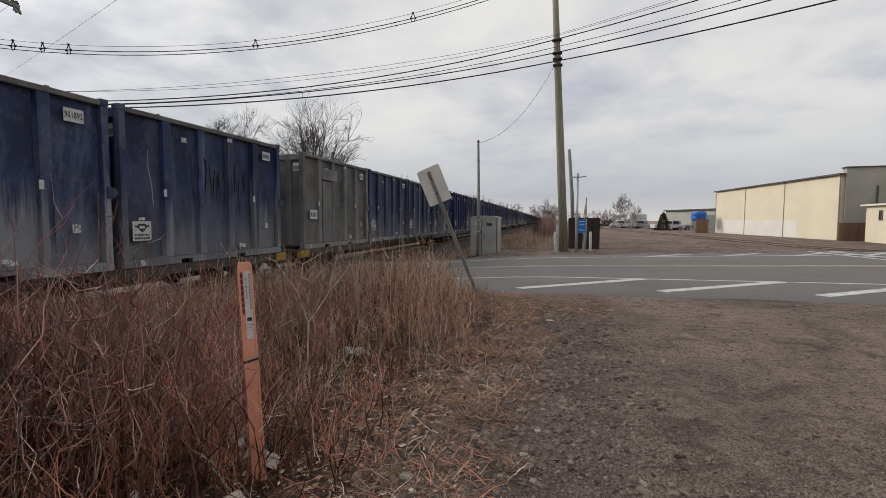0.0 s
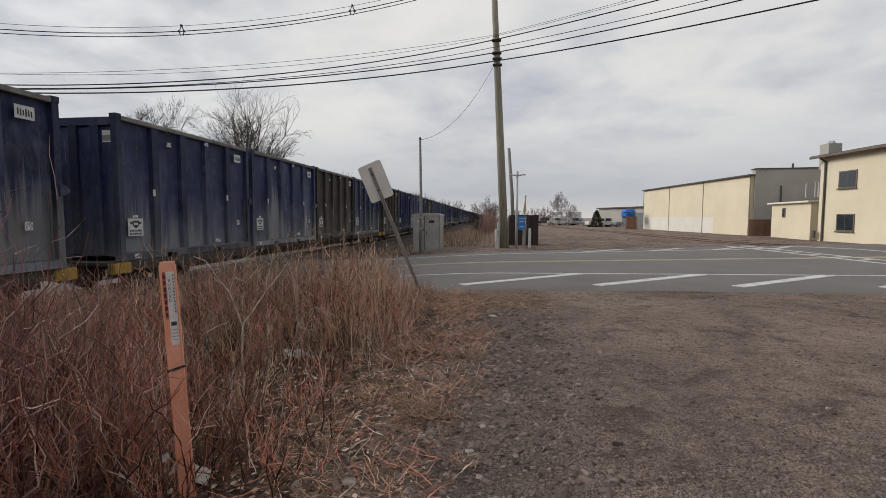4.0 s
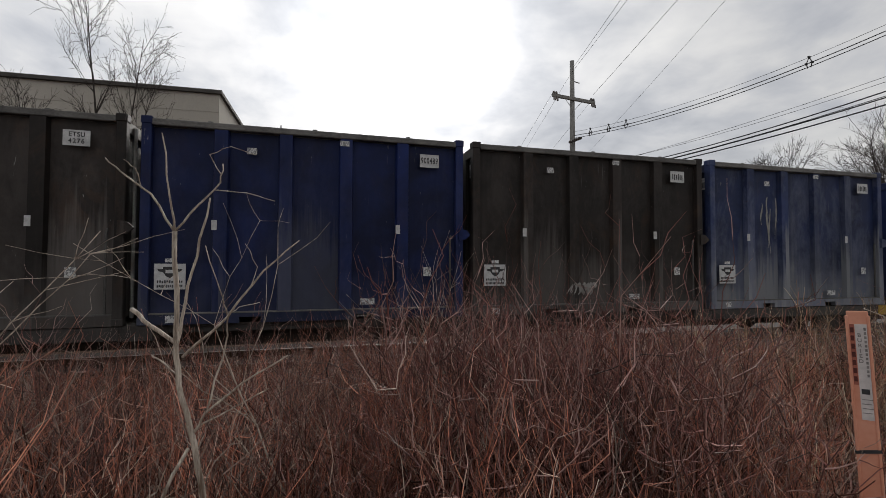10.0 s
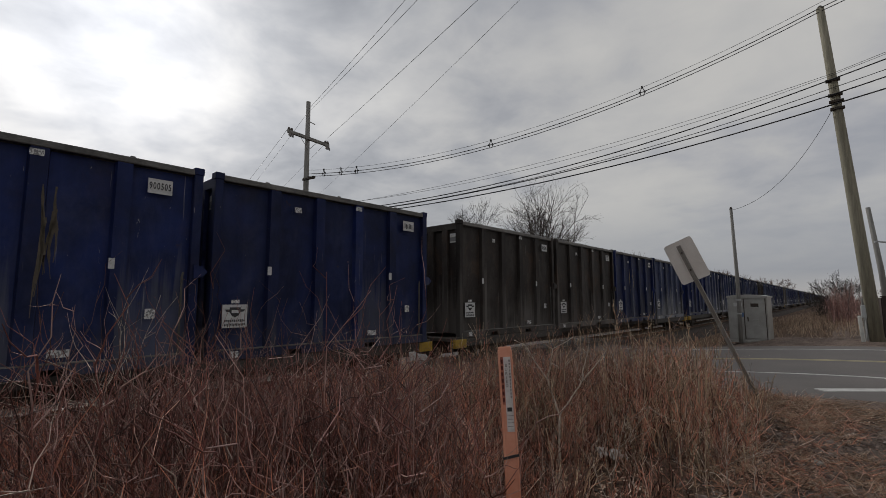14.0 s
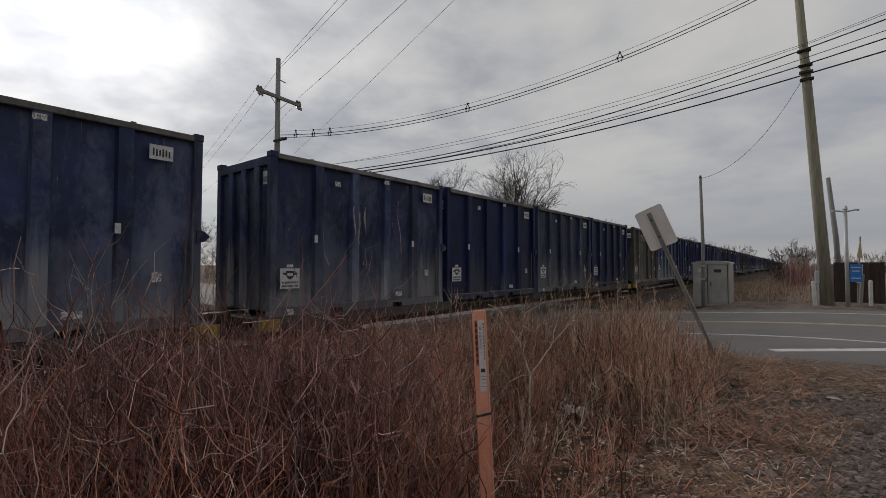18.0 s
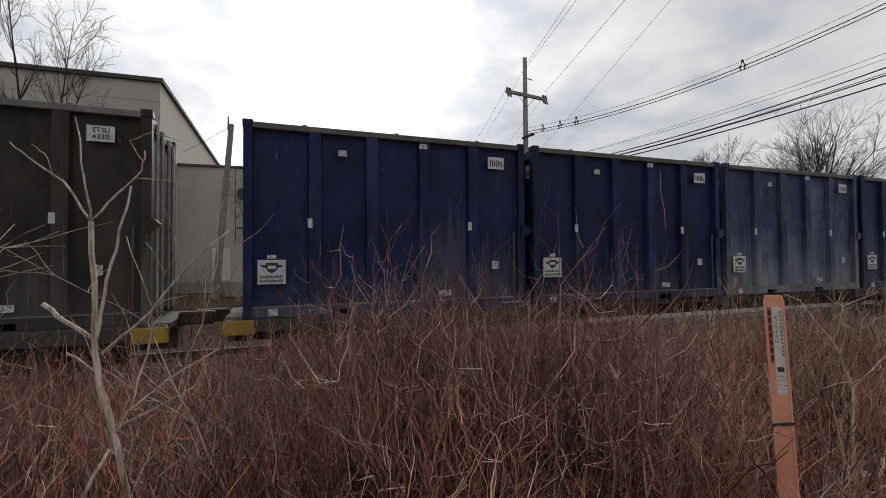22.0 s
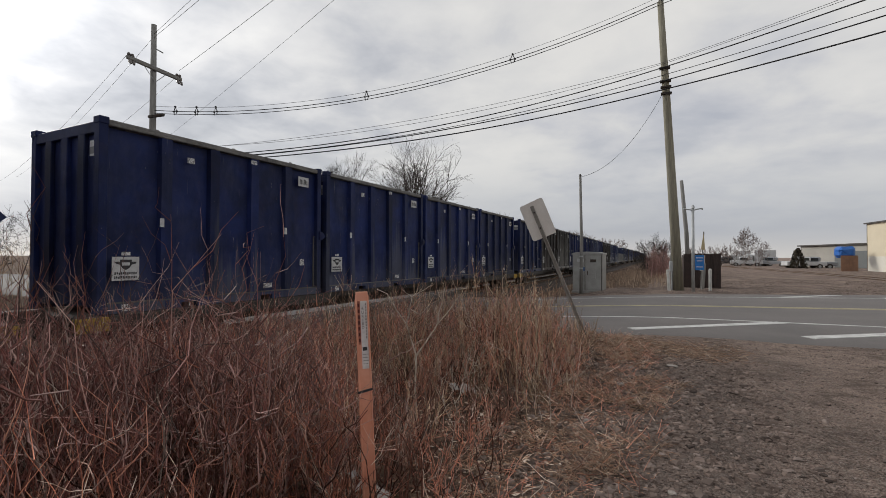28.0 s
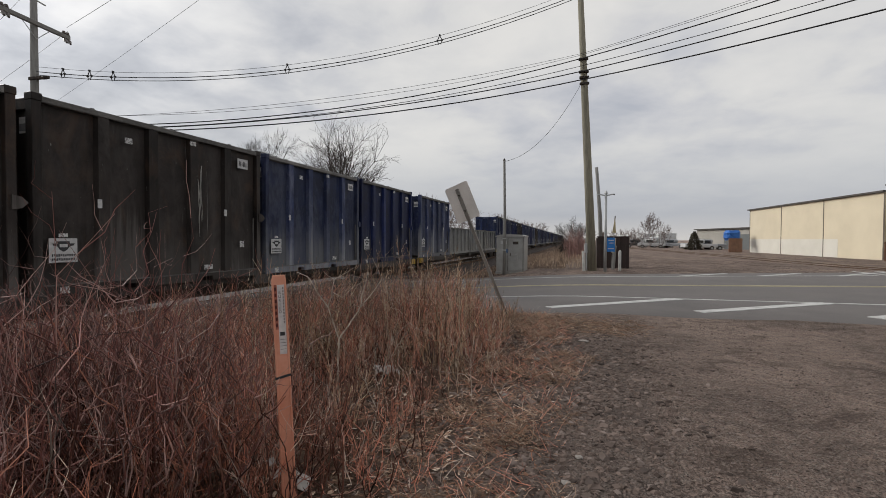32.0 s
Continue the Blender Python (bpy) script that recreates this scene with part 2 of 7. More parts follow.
PAINT = {
    "B": container_paint("paint_blue", (0.0046, 0.0114, 0.060), (0.080, 0.083, 0.096), 0.24, 0.03, 0.32),
    "b": container_paint("paint_blue_dusty", (0.0115, 0.0215, 0.072), (0.185, 0.19, 0.20), 0.62, 0.06, 0.50),
    "d": container_paint("paint_slate", (0.011, 0.018, 0.056), (0.145, 0.15, 0.16), 0.45, 0.05, 0.52),
    "K": container_paint("paint_black", (0.0195, 0.0155, 0.0140), (0.105, 0.096, 0.090), 0.36, 0.04, 0.42, 0.3),
    "G": container_paint("paint_grey", (0.125, 0.122, 0.117), (0.205, 0.20, 0.193), 0.5, 0.05, 0.60),
    "g": container_paint("paint_dusty_grey", (0.030, 0.029, 0.028), (0.17, 0.165, 0.155), 0.75, 0.06, 0.75),
    "L": container_paint("paint_pale_grey", (0.11, 0.115, 0.12), (0.19, 0.185, 0.17), 0.5, 0.05, 0.60),
}
STEEL = surface("worn_steel", (0.13, 0.13, 0.125), (0.065, 0.06, 0.055), 0.6, 0.5, 3, 40, 0.2)
ZINC = surface("zinc_rod", (0.46, 0.45, 0.43), (0.24, 0.22, 0.20), 0.6, 0.1, 3, 40, 0.2)
SILL = surface("sill_paint", (0.075, 0.069, 0.064), (0.036, 0.031, 0.028), 0.7, 0.0, 2.2, 30, 0.25, vary=0.2)
YELLOW = surface("safety_yellow", (0.42, 0.27, 0.03), (0.22, 0.14, 0.03), 0.6, 0.0, 4, 40, 0.15)
IRON = surface("dark_iron", (0.045, 0.042, 0.040), (0.07, 0.05, 0.038), 0.7, 0.3, 5, 40, 0.3)
RIM = surface("dusty_rim", (0.205, 0.198, 0.188), (0.065, 0.062, 0.06), 0.85, 0.0, 3.0, 35, 0.4, vary=0.25, stretch=(1, 0.5, 1))
TARP = surface("roof_tarp", (0.10, 0.10, 0.095), (0.045, 0.045, 0.043), 0.8, 0.0, 2, 30, 0.4, vary=0.3)
WHITE = surface("white_sticker", (0.60, 0.60, 0.60), (0.40, 0.40, 0.40), 0.6, 0, 8, 60, 0.05)


def printed_label():
    """A grubby white label with rows of print too small to read."""
    m = bpy.data.materials.new("printed_label")
    m.use_nodes = True
    nt = m.node_tree
    b = nt.nodes["Principled BSDF"]
    co = nt.nodes.new("ShaderNodeTexCoord").outputs["Object"]
    marks = noise_tex(nt, mapped(nt, co, (1, 34, 26)), 1.0, 1.0, 0.4)
    dirt = noise_tex(nt, co, 7.0, 5.0, 0.65)
    c = mix_rgb(nt, ramp(nt, dirt, [(0.4, 0.0), (0.7, 0.7)]), (0.62, 0.62, 0.61), (0.36, 0.36, 0.36))
    c = mix_rgb(nt, ramp(nt, marks, [(0.50, 0.0), (0.56, 0.75)]), c, (0.07, 0.07, 0.08))
    nt.links.new(c, b.inputs["Base Color"])
    b.inputs["Roughness"].default_value = 0.65
    return m


LABEL = printed_label()
INK = surface("black_ink", (0.03, 0.03, 0.035), (0.05, 0.05, 0.05), 0.7, 0, 20, 90, 0.0)
RAIL = surface("rail_steel", (0.30, 0.29, 0.28), (0.17, 0.15, 0.13), 0.35, 0.8, 4, 50, 0.1)
RUST = surface("rail_rust", (0.14, 0.085, 0.055), (0.08, 0.05, 0.035), 0.85, 0.1, 6, 60, 0.3)
TIE = surface("creosote_wood", (0.085, 0.068, 0.055), (0.045, 0.037, 0.03), 0.9, 0, 5, 40, 0.6, vary=0.3, stretch=(0.6, 4, 4))
BALLAST = surface("ballast", (0.085, 0.066, 0.057), (0.028, 0.022, 0.020), 0.95, 0, 14, 26, 1.0, dist=0.05)
ASPHALT = surface("asphalt", (0.168, 0.153, 0.146), (0.118, 0.109, 0.105), 0.85, 0, 0.6, 90, 0.25, dist=0.01)
MARKING = surface("road_paint_white", (0.62, 0.62, 0.60), (0.36, 0.35, 0.34), 0.75, 0, 3.5, 45, 0.15, dist=0.005)
MARK_Y = surface("road_paint_yellow", (0.52, 0.45, 0.28), (0.34, 0.30, 0.20), 0.75, 0, 2.5, 40, 0.15, dist=0.005)


# ------------------------------------------------------------ building helpers
def mesh_ob(name, bm, mat, parent=None, label="", smooth=False):
    me = bpy.data.meshes.new(name)
    bm.to_mesh(me)
    bm.free()
    for m in (mat if isinstance(mat, (list, tuple)) else [mat]):
        me.materials.append(m)
    if smooth:
        for p in me.polygons:
            p.use_smooth = True
    ob = new(name, me)
    if parent is not None:
        ob.parent = parent
    if label:
        ob["label"] = label
    return ob


def part(name, bm, mat, parent, label="", smooth=False):
    return mesh_ob(name, bm, mat, parent, label, smooth)


def add_box(bm, x0, x1, y0, y1, z0, z1, bevel=0.0, m=None):
    g = bmesh.ops.create_cube(bm, size=1.0)["verts"]
    t = Matrix.Translation(((x0 + x1) / 2, (y0 + y1) / 2, (z0 + z1) / 2)) @ Matrix.Diagonal((x1 - x0, y1 - y0, z1 - z0, 1))
    if m is not None:
        t = m @ t
    bmesh.ops.transform(bm, matrix=t, verts=g)
    if bevel:
        edges = list({e for v in g for e in v.link_edges})
        bmesh.ops.bevel(bm, geom=edges, offset=bevel, segments=1, affect="EDGES")
    return bm


def box(x0, x1, y0, y1, z0, z1, bevel=0.0, m=None):
    return add_box(bmesh.new(), x0, x1, y0, y1, z0, z1, bevel, m)


def add_tube(bm, pts, radii, n=8, cap=True):
    """A round limb along points, with a radius at each."""
    rings = []
    pts = [Vector(p) for p in pts]
    for i, p in enumerate(pts):
        d = (pts[min(i + 1, len(pts) - 1)] - pts[max(i - 1, 0)]).normalized()
        a = d.cross(Vector((0.31, 0.95, 0.1))).normalized()
        if a.length < 0.5:
            a = d.cross(Vector((1, 0, 0))).normalized()
        c = d.cross(a)
        rings.append([bm.verts.new(p + (a * math.cos(2 * math.pi * k / n) + c * math.sin(2 * math.pi * k / n)) * radii[i]) for k in range(n)])
    for r0, r1 in zip(rings, rings[1:]):
        for k in range(n):
            bm.faces.new((r0[k], r0[(k + 1) % n], r1[(k + 1) % n], r1[k]))
    if cap:
        bm.faces.new(rings[0][::-1])
        bm.faces.new(rings[-1])
    return bm


def tube(pts, radii, n=8):
    if not isinstance(radii, (list, tuple)):
        radii = [radii] * len(pts)
    return add_tube(bmesh.new(), pts, radii, n)


def quads(name, verts, faces, mat, parent=None, smooth=False):
    me = bpy.data.meshes.new(name)
    me.from_pydata(verts, [], faces)
    me.materials.append(mat)
    if smooth:
        for p in me.polygons:
            p.use_smooth = True
    ob = new(name, me)
    ob.parent = parent
    return ob


def thing(name, m, label, category, group="", kind=""):
    ob = new(name)
    ob.empty_display_size = 0.2
    ob.matrix_world = m
    return tagged(ob, label, category, group, kind)


LETTERS = {}


def text_mesh(body, size, mat, parent, m, name="lettering", depth=0.0008):
    key = (body, size)
    if key in LETTERS:
        ob = new(name, LETTERS[key])
        ob.parent = parent
        ob.matrix_basis = m
        return ob
    cu = bpy.data.curves.new(name, "FONT")
    cu.body, cu.size, cu.extrude, cu.align_x, cu.align_y = body, size, depth, "CENTER", "CENTER"
    cu.space_line, cu.offset = 0.86, size * 0.022
    tmp = bpy.data.objects.new(name, cu)
    scene.collection.objects.link(tmp)
    me = bpy.data.meshes.new_from_object(tmp.evaluated_get(bpy.context.evaluated_depsgraph_get()))
    bpy.data.objects.remove(tmp)
    me.materials.clear()
    me.materials.append(mat)
    LETTERS[key] = me
    ob = new(name, me)
    ob.parent = parent
    ob.matrix_basis = m
    return ob


def smooth01(a, b, v):
    t = max(0.0, min(1.0, (v - a) / (b - a)))
    return t * t * (3 - 2 * t)


# ------------------------------------------------------------ plan: track, road and ground
RAIL_Z = -0.33          # top of rail
ROAD_Y = 10.85          # near edge of the road
_ys = np.arange(-1500.0, 1700.0, 0.5)
_slope = np.interp(_ys, [-60, -45, -32, -26, -20, -16, -12, -6, 0, 6, 12, 20, 30, 45, 60], [0.149, 0.149, 0.149, 0.14, 0.115, 0.085, 0.05, 0.033, 0.043, 0.056, 0.057, 0.05, 0.042, 0.028, 0.021])
_xs = np.cumsum(_slope) * 0.5
_xs += -10.885 - np.interp(0.0, _ys, _xs)
_len = np.cumsum(np.sqrt(1 + _slope**2)) * 0.5
_len -= np.interp(0.0, _ys, _len)


def track(s):
    """Place and heading (degrees to the left of +y) on the main track's centre line, s metres from the point abreast of the camera."""
    y = float(np.interp(s, _len, _ys))
    return float(np.interp(y, _ys, _xs)), y, -math.degrees(math.atan(float(np.interp(y, _ys, _slope))))


def track_x(y):
    return float(np.interp(y, _ys, _xs))


def road_z(x, y):
    """The road climbs from the rails to the lot."""
    d = x - track_x(y)
    return RAIL_Z - 0.03 + (0.36 + 0.006 * min(max(d, 0), 30)) * smooth01(2.2, 11.0, abs(d))


def in_road(x, y):
    far = 11.2 * (1 + 0.031 * min(max(x, 0), 26))
    w = y - ROAD_Y
    return smooth01(-1.6, -0.1, w) * (1 - smooth01(far + 0.1, far + 2.5, w))


def ground_z(x, y):
    d = x - track_x(y)
    base = 0.03 * smooth01(2.0, 13.0, y) + 0.005 * min(max(x, 0), 25)
    w = smooth01(8.6, 3.4, d) if d > 0 else smooth01(-9.0, -3.0, d)
    z = base + (-0.80 - base) * w
    r = in_road(x, y)
    z = z * (1 - r) + (road_z(x, y) - 0.05) * r
    if d < -3:
        z = z + (-0.35 - z) * smooth01(-5, -14, d) * (1 - r)
    far = max(abs(x), abs(y - 10))
    if far < 60 and r < 0.5:
        z += 0.035 * (noise.noise(Vector((x * 0.7, y * 0.7, 0))) + 0.5 * noise.noise(Vector((x * 2.1, y * 2.1, 3)))) * (1 - r) * smooth01(60, 25, far)
    return z


def axis_steps(lo, hi, centre, step, reach, grow):
    out = [centre]
    for sign in (1, -1):
        p, s = centre, step
        while lo < p < hi:
            if abs(p - centre) > reach:
                s *= grow
            p += sign * s
            out.append(p)
    return sorted(out)


def ground_material():
    """Gravel lot, leaf litter and soil under the brush, and dull grass far off, mixed by place with ragged edges."""
    m = bpy.data.materials.new("gravel_and_soil")
    m.use_nodes = True
    nt = m.node_tree
    b = nt.nodes["Principled BSDF"]
    co = nt.nodes.new("ShaderNodeTexCoord").outputs["Object"]
    n1, n2, n3 = noise_tex(nt, mapped(nt, co, (1.0, 0.6, 1.0)), 0.55, 6.0, 0.62, 0.6), noise_tex(nt, co, 7.0, 5.0, 0.68), noise_tex(nt, co, 55.0, 3.0, 0.6)
    vor = nt.nodes.new("ShaderNodeTexVoronoi")
    vor.inputs["Scale"].default_value = 46.0
    nt.links.new(co, vor.inputs["Vector"])
    f = math_node(nt, "ADD", math_node(nt, "MULTIPLY", n1, 0.6), math_node(nt, "MULTIPLY", n2, 0.4))
    gravel = ramp(nt, f, [(0.36, (0.125, 0.094, 0.079)), (0.45, (0.25, 0.185, 0.155)), (0.54, (0.35, 0.260, 0.216)), (0.62, (0.46, 0.343, 0.278))])
    gravel = mix_rgb(nt, math_node(nt, "MULTIPLY", ramp(nt, vor.outputs["Color"], [(0.45, 0.0), (0.95, 0.8)]), 0.6), gravel, (0.42, 0.37, 0.325))
    # dark in the grain's hollows: shade between stones put into the colour
    gravel = mix_rgb(nt, ramp(nt, n3, [(0.36, 0.8), (0.48, 0.0)]), gravel, (0.05, 0.04, 0.035))
    # damp and trodden patches
    damp = noise_tex(nt, mapped(nt, co, (1.0, 1.5, 1.0)), 1.3, 6.0, 0.66, 0.8)
    gravel = mix_rgb(nt, ramp(nt, damp, [(0.36, 0.8), (0.47, 0.0)]), gravel, (0.12, 0.088, 0.074))
    gravel = mix_rgb(nt, ramp(nt, damp, [(0.58, 0.0), (0.70, 0.55)]), gravel, (0.50, 0.37, 0.295))
    # single chips of stone, and dark cells that paint the shaded pits between them
    chip = nt.nodes.new("ShaderNodeTexVoronoi")
    chip.inputs["Scale"].default_value = 95.0
    nt.links.new(mapped(nt, co, (1.0, 0.8, 1.0)), chip.inputs["Vector"])
    gravel = mix_rgb(nt, ramp(nt, chip.outputs["Color"], [(0.2, 0.4), (0.42, 0.0)]), gravel, (0.07, 0.052, 0.044))
    gravel = mix_rgb(nt, ramp(nt, noise_tex(nt, co, 24.0, 4.0, 0.7), [(0.54, 0.0), (0.66, 0.45)]), gravel, (0.46, 0.375, 0.32))
    soil = ramp(nt, n2, [(0.35, (0.060, 0.040, 0.030)), (0.52, (0.185, 0.120, 0.086)), (0.68, (0.36, 0.25, 0.175))])
    soil = mix_rgb(nt, ramp(nt, n3, [(0.4, 0.5), (0.6, 0.0)]), soil, (0.04, 0.028, 0.022))
    att = nt.nodes.new("ShaderNodeAttribute")
    att.attribute_name = "soil"
    fac = math_node(nt, "ADD", att.outputs["Fac"], math_node(nt, "MULTIPLY", math_node(nt, "SUBTRACT", n2, 0.5), 1.3))
    c = mix_rgb(nt, ramp(nt, fac, [(0.38, 0.0), (0.62, 1.0)]), gravel, soil)
    rub = nt.nodes.new("ShaderNodeAttribute")
    rub.attribute_name = "rubble"
    rf = math_node(nt, "ADD", rub.outputs["Fac"], math_node(nt, "ADD", math_node(nt, "MULTIPLY", math_node(nt, "SUBTRACT", n2, 0.5), 0.9), math_node(nt, "MULTIPLY", math_node(nt, "SUBTRACT", n1, 0.5), 2.2)))
    c = mix_rgb(nt, ramp(nt, rf, [(0.4, 0.0), (0.75, 0.45)]), c, (0.105, 0.089, 0.082))
    nt.links.new(c, b.inputs["Base Color"])
    b.inputs["Roughness"].default_value = 0.95
    b.inputs["Specular IOR Level"].default_value = 0.15
    bp = nt.nodes.new("ShaderNodeBump")
    bp.inputs["Strength"].default_value, bp.inputs["Distance"].default_value = 1.0, 0.06
    nt.links.new(math_node(nt, "ADD", math_node(nt, "MULTIPLY", n2, 1.2), math_node(nt, "ADD", n3, math_node(nt, "MULTIPLY", vor.outputs["Distance"], 0.8))), bp.inputs["Height"])
    nt.links.new(bp.outputs[0], b.inputs["Normal"])
    return m


def brush_edge(y):
    """East edge of the brush strip, by distance north of the camera."""
    return float(np.interp(y, [-30, -6, -1.5, 0, 2.0, 4.0, 6.5, 9.0, 10.4, 11.3], [-2.2, -1.9, -1.25, -1.2, -0.95, -0.9, -0.6, -0.9, -1.35, -2.6]))


def soil_at(x, y):
    if y > 11.5:
        d = x - track_x(y)
        return 0.9 if (26 < y and -60 < d < 9.5) or d < -9 else 0.0
    return smooth01(brush_edge(y) + 0.9, brush_edge(y) - 0.4, x)


def build_ground():
    xs = axis_steps(-2500, 2500, -2.0, 0.22, 12, 1.16)
    ys = axis_steps(-2500, 2500, 4.0, 0.22, 14, 1.16)
    verts = [(x, y, ground_z(x, y)) for y in ys for x in xs]
    n = len(xs)
    faces = [(j * n + i, j * n + i + 1, (j + 1) * n + i + 1, (j + 1) * n + i) for j in range(len(ys) - 1) for i in range(n - 1)]
    g = quads("ground", verts, faces, ground_material(), smooth=True)
    a = g.data.attributes.new("soil", "FLOAT", "POINT")
    a.data.foreach_set("value", [soil_at(x, y) for x, y, z in verts])
    a = g.data.attributes.new("rubble", "FLOAT", "POINT")
    a.data.foreach_set("value", [smooth01(1.5, 0.4, abs(x - brush_edge(y) - 0.8)) * smooth01(11.0, 8.5, y) * smooth01(-1, 1.5, y) for x, y, z in verts])
    return tagged(g, "grey gravel lot and bare soil under dry brush", "ground", kind="structure")


build_ground()


# ------------------------------------------------------------ road
def road_point(u, w):
    """u along the road (to the east), w across it from the near edge; east of the crossing the far lanes fan out."""
    return u, ROAD_Y + w * (1 + 0.031 * min(max(u, 0), 26))


def build_road():
    verts, faces = [], []
    us = list(np.arange(-200, -30, 10)) + list(np.arange(-30, 30, 0.75)) + list(np.arange(30, 260, 10))
    ws = [-0.25, 0, 2.4, 5.0, 8.0, 11.0, 11.3]
    for u in us:
        for w in ws:
            x, y = road_point(float(u), w + (0.10 * math.sin(u * 1.7) + 0.06 * math.sin(u * 4.3) if w <= 0 else 0))
            verts.append((x, y, road_z(x, y) - (0.10 if w in (-0.25, 11.3) else 0)))
    n = len(ws)
    for i in range(len(us) - 1):
        for j in range(n - 1):
            faces.append((i * n + j, (i + 1) * n + j, (i + 1) * n + j + 1, i * n + j + 1))
    road = quads("road", verts, faces, ASPHALT, smooth=True)
    tagged(road, "two-lane grey asphalt road that climbs from the rails", "road", kind="structure")

    def line(name, w, u0, u1, half, mat, steps, fan=True):
        v, f = [], []
        for i in range(steps + 1):
            u = u0 + (u1 - u0) * i / steps
            for off in (-half, half):
                x, y = road_point(u, w + off) if fan else (u, ROAD_Y + w + off)
                z = road_z(x, y) + 0.008
                v += [(x, y, z - 0.012), (x, y, z)]
        for i in range(steps):
            q = i * 4
            f += [(q + 1, q + 5, q + 7, q + 3), (q, q + 4, q + 5, q + 1), (q + 2, q + 3, q + 7, q + 6)]
        return quads(name, v, f, mat, road)
    line("edge_line", 2.68, -7.0, 120, 0.06, MARKING, 120, False)
    line("edge_line", 9.55, -7.0, 13.2, 0.055, MARKING, 30)
    for w in (5.85, 6.05):
        line("centre_line", w, -6.5, 120, 0.045, MARK_Y, 120)

    def bar(name, a, b, half):
        d = (Vector(b) - Vector(a)).normalized()
        nx, ny = -d.y * half, d.x * half
        v = []
        for x, y in ((a[0] - nx, a[1] - ny), (b[0] - nx, b[1] - ny), (b[0] + nx, b[1] + ny), (a[0] + nx, a[1] + ny)):
            z = road_z(x, y) + 0.012
            v += [(x, y, z - 0.014), (x, y, z)]
        quads(name, v, [(1, 3, 5, 7), (0, 2, 3, 1), (2, 4, 5, 3), (4, 6, 7, 5), (6, 0, 1, 7)], MARKING, road)
    for i in range(6):
        bar("hatch_bar", (-0.35 + 3.2 * i, 11.2), (2.95 + 3.35 * i, 13.5), 0.15)
    for i in range(4):
        bar("hatch_bar", (4.9 + 3.25 * i, 22.0 + 0.8 * i), (7.2 + 3.3 * i, 24.0 + 0.95 * i), 0.12)
    # ladder marking before the second crossing
    bar("ladder_rail", (13.75, 27.2), (14.05, 11.3), 0.07)
    bar("ladder_rail", (14.75, 27.3), (15.15, 11.3), 0.07)
    bar("ladder_rail", (14.8, 27.3), (17.4, 26.6), 0.07)
    bar("ladder_rail", (17.4, 26.6), (18.8, 24.6), 0.07)
    bar("ladder_rail", (18.8, 24.6), (18.9, 11.3), 0.07)
    for i in range(11):
        bar("ladder_rung", (13.95, 26.0 - 1.3 * i), (14.9, 26.5 - 1.3 * i), 0.10)
    return road


road = build_road()


# ------------------------------------------------------------ tracks
def rail_mesh(points, gauge_off, name, parent):
    prof = [(-0.07, -0.17), (0.07, -0.17), (0.02, -0.14), (0.02, -0.045), (0.036, -0.035), (0.036, 0.0), (-0.036, 0.0), (-0.036, -0.035), (-0.02, -0.045), (-0.02, -0.14)]
    verts, faces = [], []
    n = len(prof)
    for x, y, h in points:
        a = radians(h)
        rx, ry = math.cos(a), math.sin(a)
        for o, z in prof:
            verts.append((x + rx * (gauge_off + o), y + ry * (gauge_off + o), RAIL_Z + z))
    for i in range(len(points) - 1):
        for k in range(n):
            faces.append((i * n + k, i * n + (k + 1) % n, (i + 1) * n + (k + 1) % n, (i + 1) * n + k))
    ob = quads(name, verts, faces, RAIL, parent)
    ob.data.materials.append(RUST)
    for f in ob.data.polygons:
        if f.index % n != 5:
            f.material_index = 1
    return ob


def ballast_mesh(points, parent, half=2.3):
    verts, faces = [], []
    prof = [(-half - 0.9, -0.75), (-half, -0.16), (half, -0.16), (half + 0.9, -0.75)]
    for x, y, h in points:
        a = radians(h)
        for o, z in prof:
            verts.append((x + math.cos(a) * o, y + math.sin(a) * o, RAIL_Z + z))
    for i in range(len(points) - 1):
        for k in range(3):
            faces.append((i * 4 + k, i * 4 + k + 1, (i + 1) * 4 + k + 1, (i + 1) * 4 + k))
    return quads("ballast", verts, faces, BALLAST, parent)


main_pts = [track(s) for s in list(range(-600, -60, 20)) + list(range(-60, 60, 3)) + list(range(60, 1200, 30))]
main_track = thing("railway_track", Matrix(), "single main railway track on grey stone ballast", "railway track", kind="structure")
ballast_mesh(main_pts, main_track)
for off in (-0.753, 0.753):
    rail_mesh(main_pts, off, "rail", main_track)


# ------------------------------------------------------------ train
CONT_L, CONT_W, CONT_H = 6.01, 2.55, 3.68
PITCH = 6.25
CAR_L, SPEED = 26.24, 21.0245
DECK_Z = 0.53


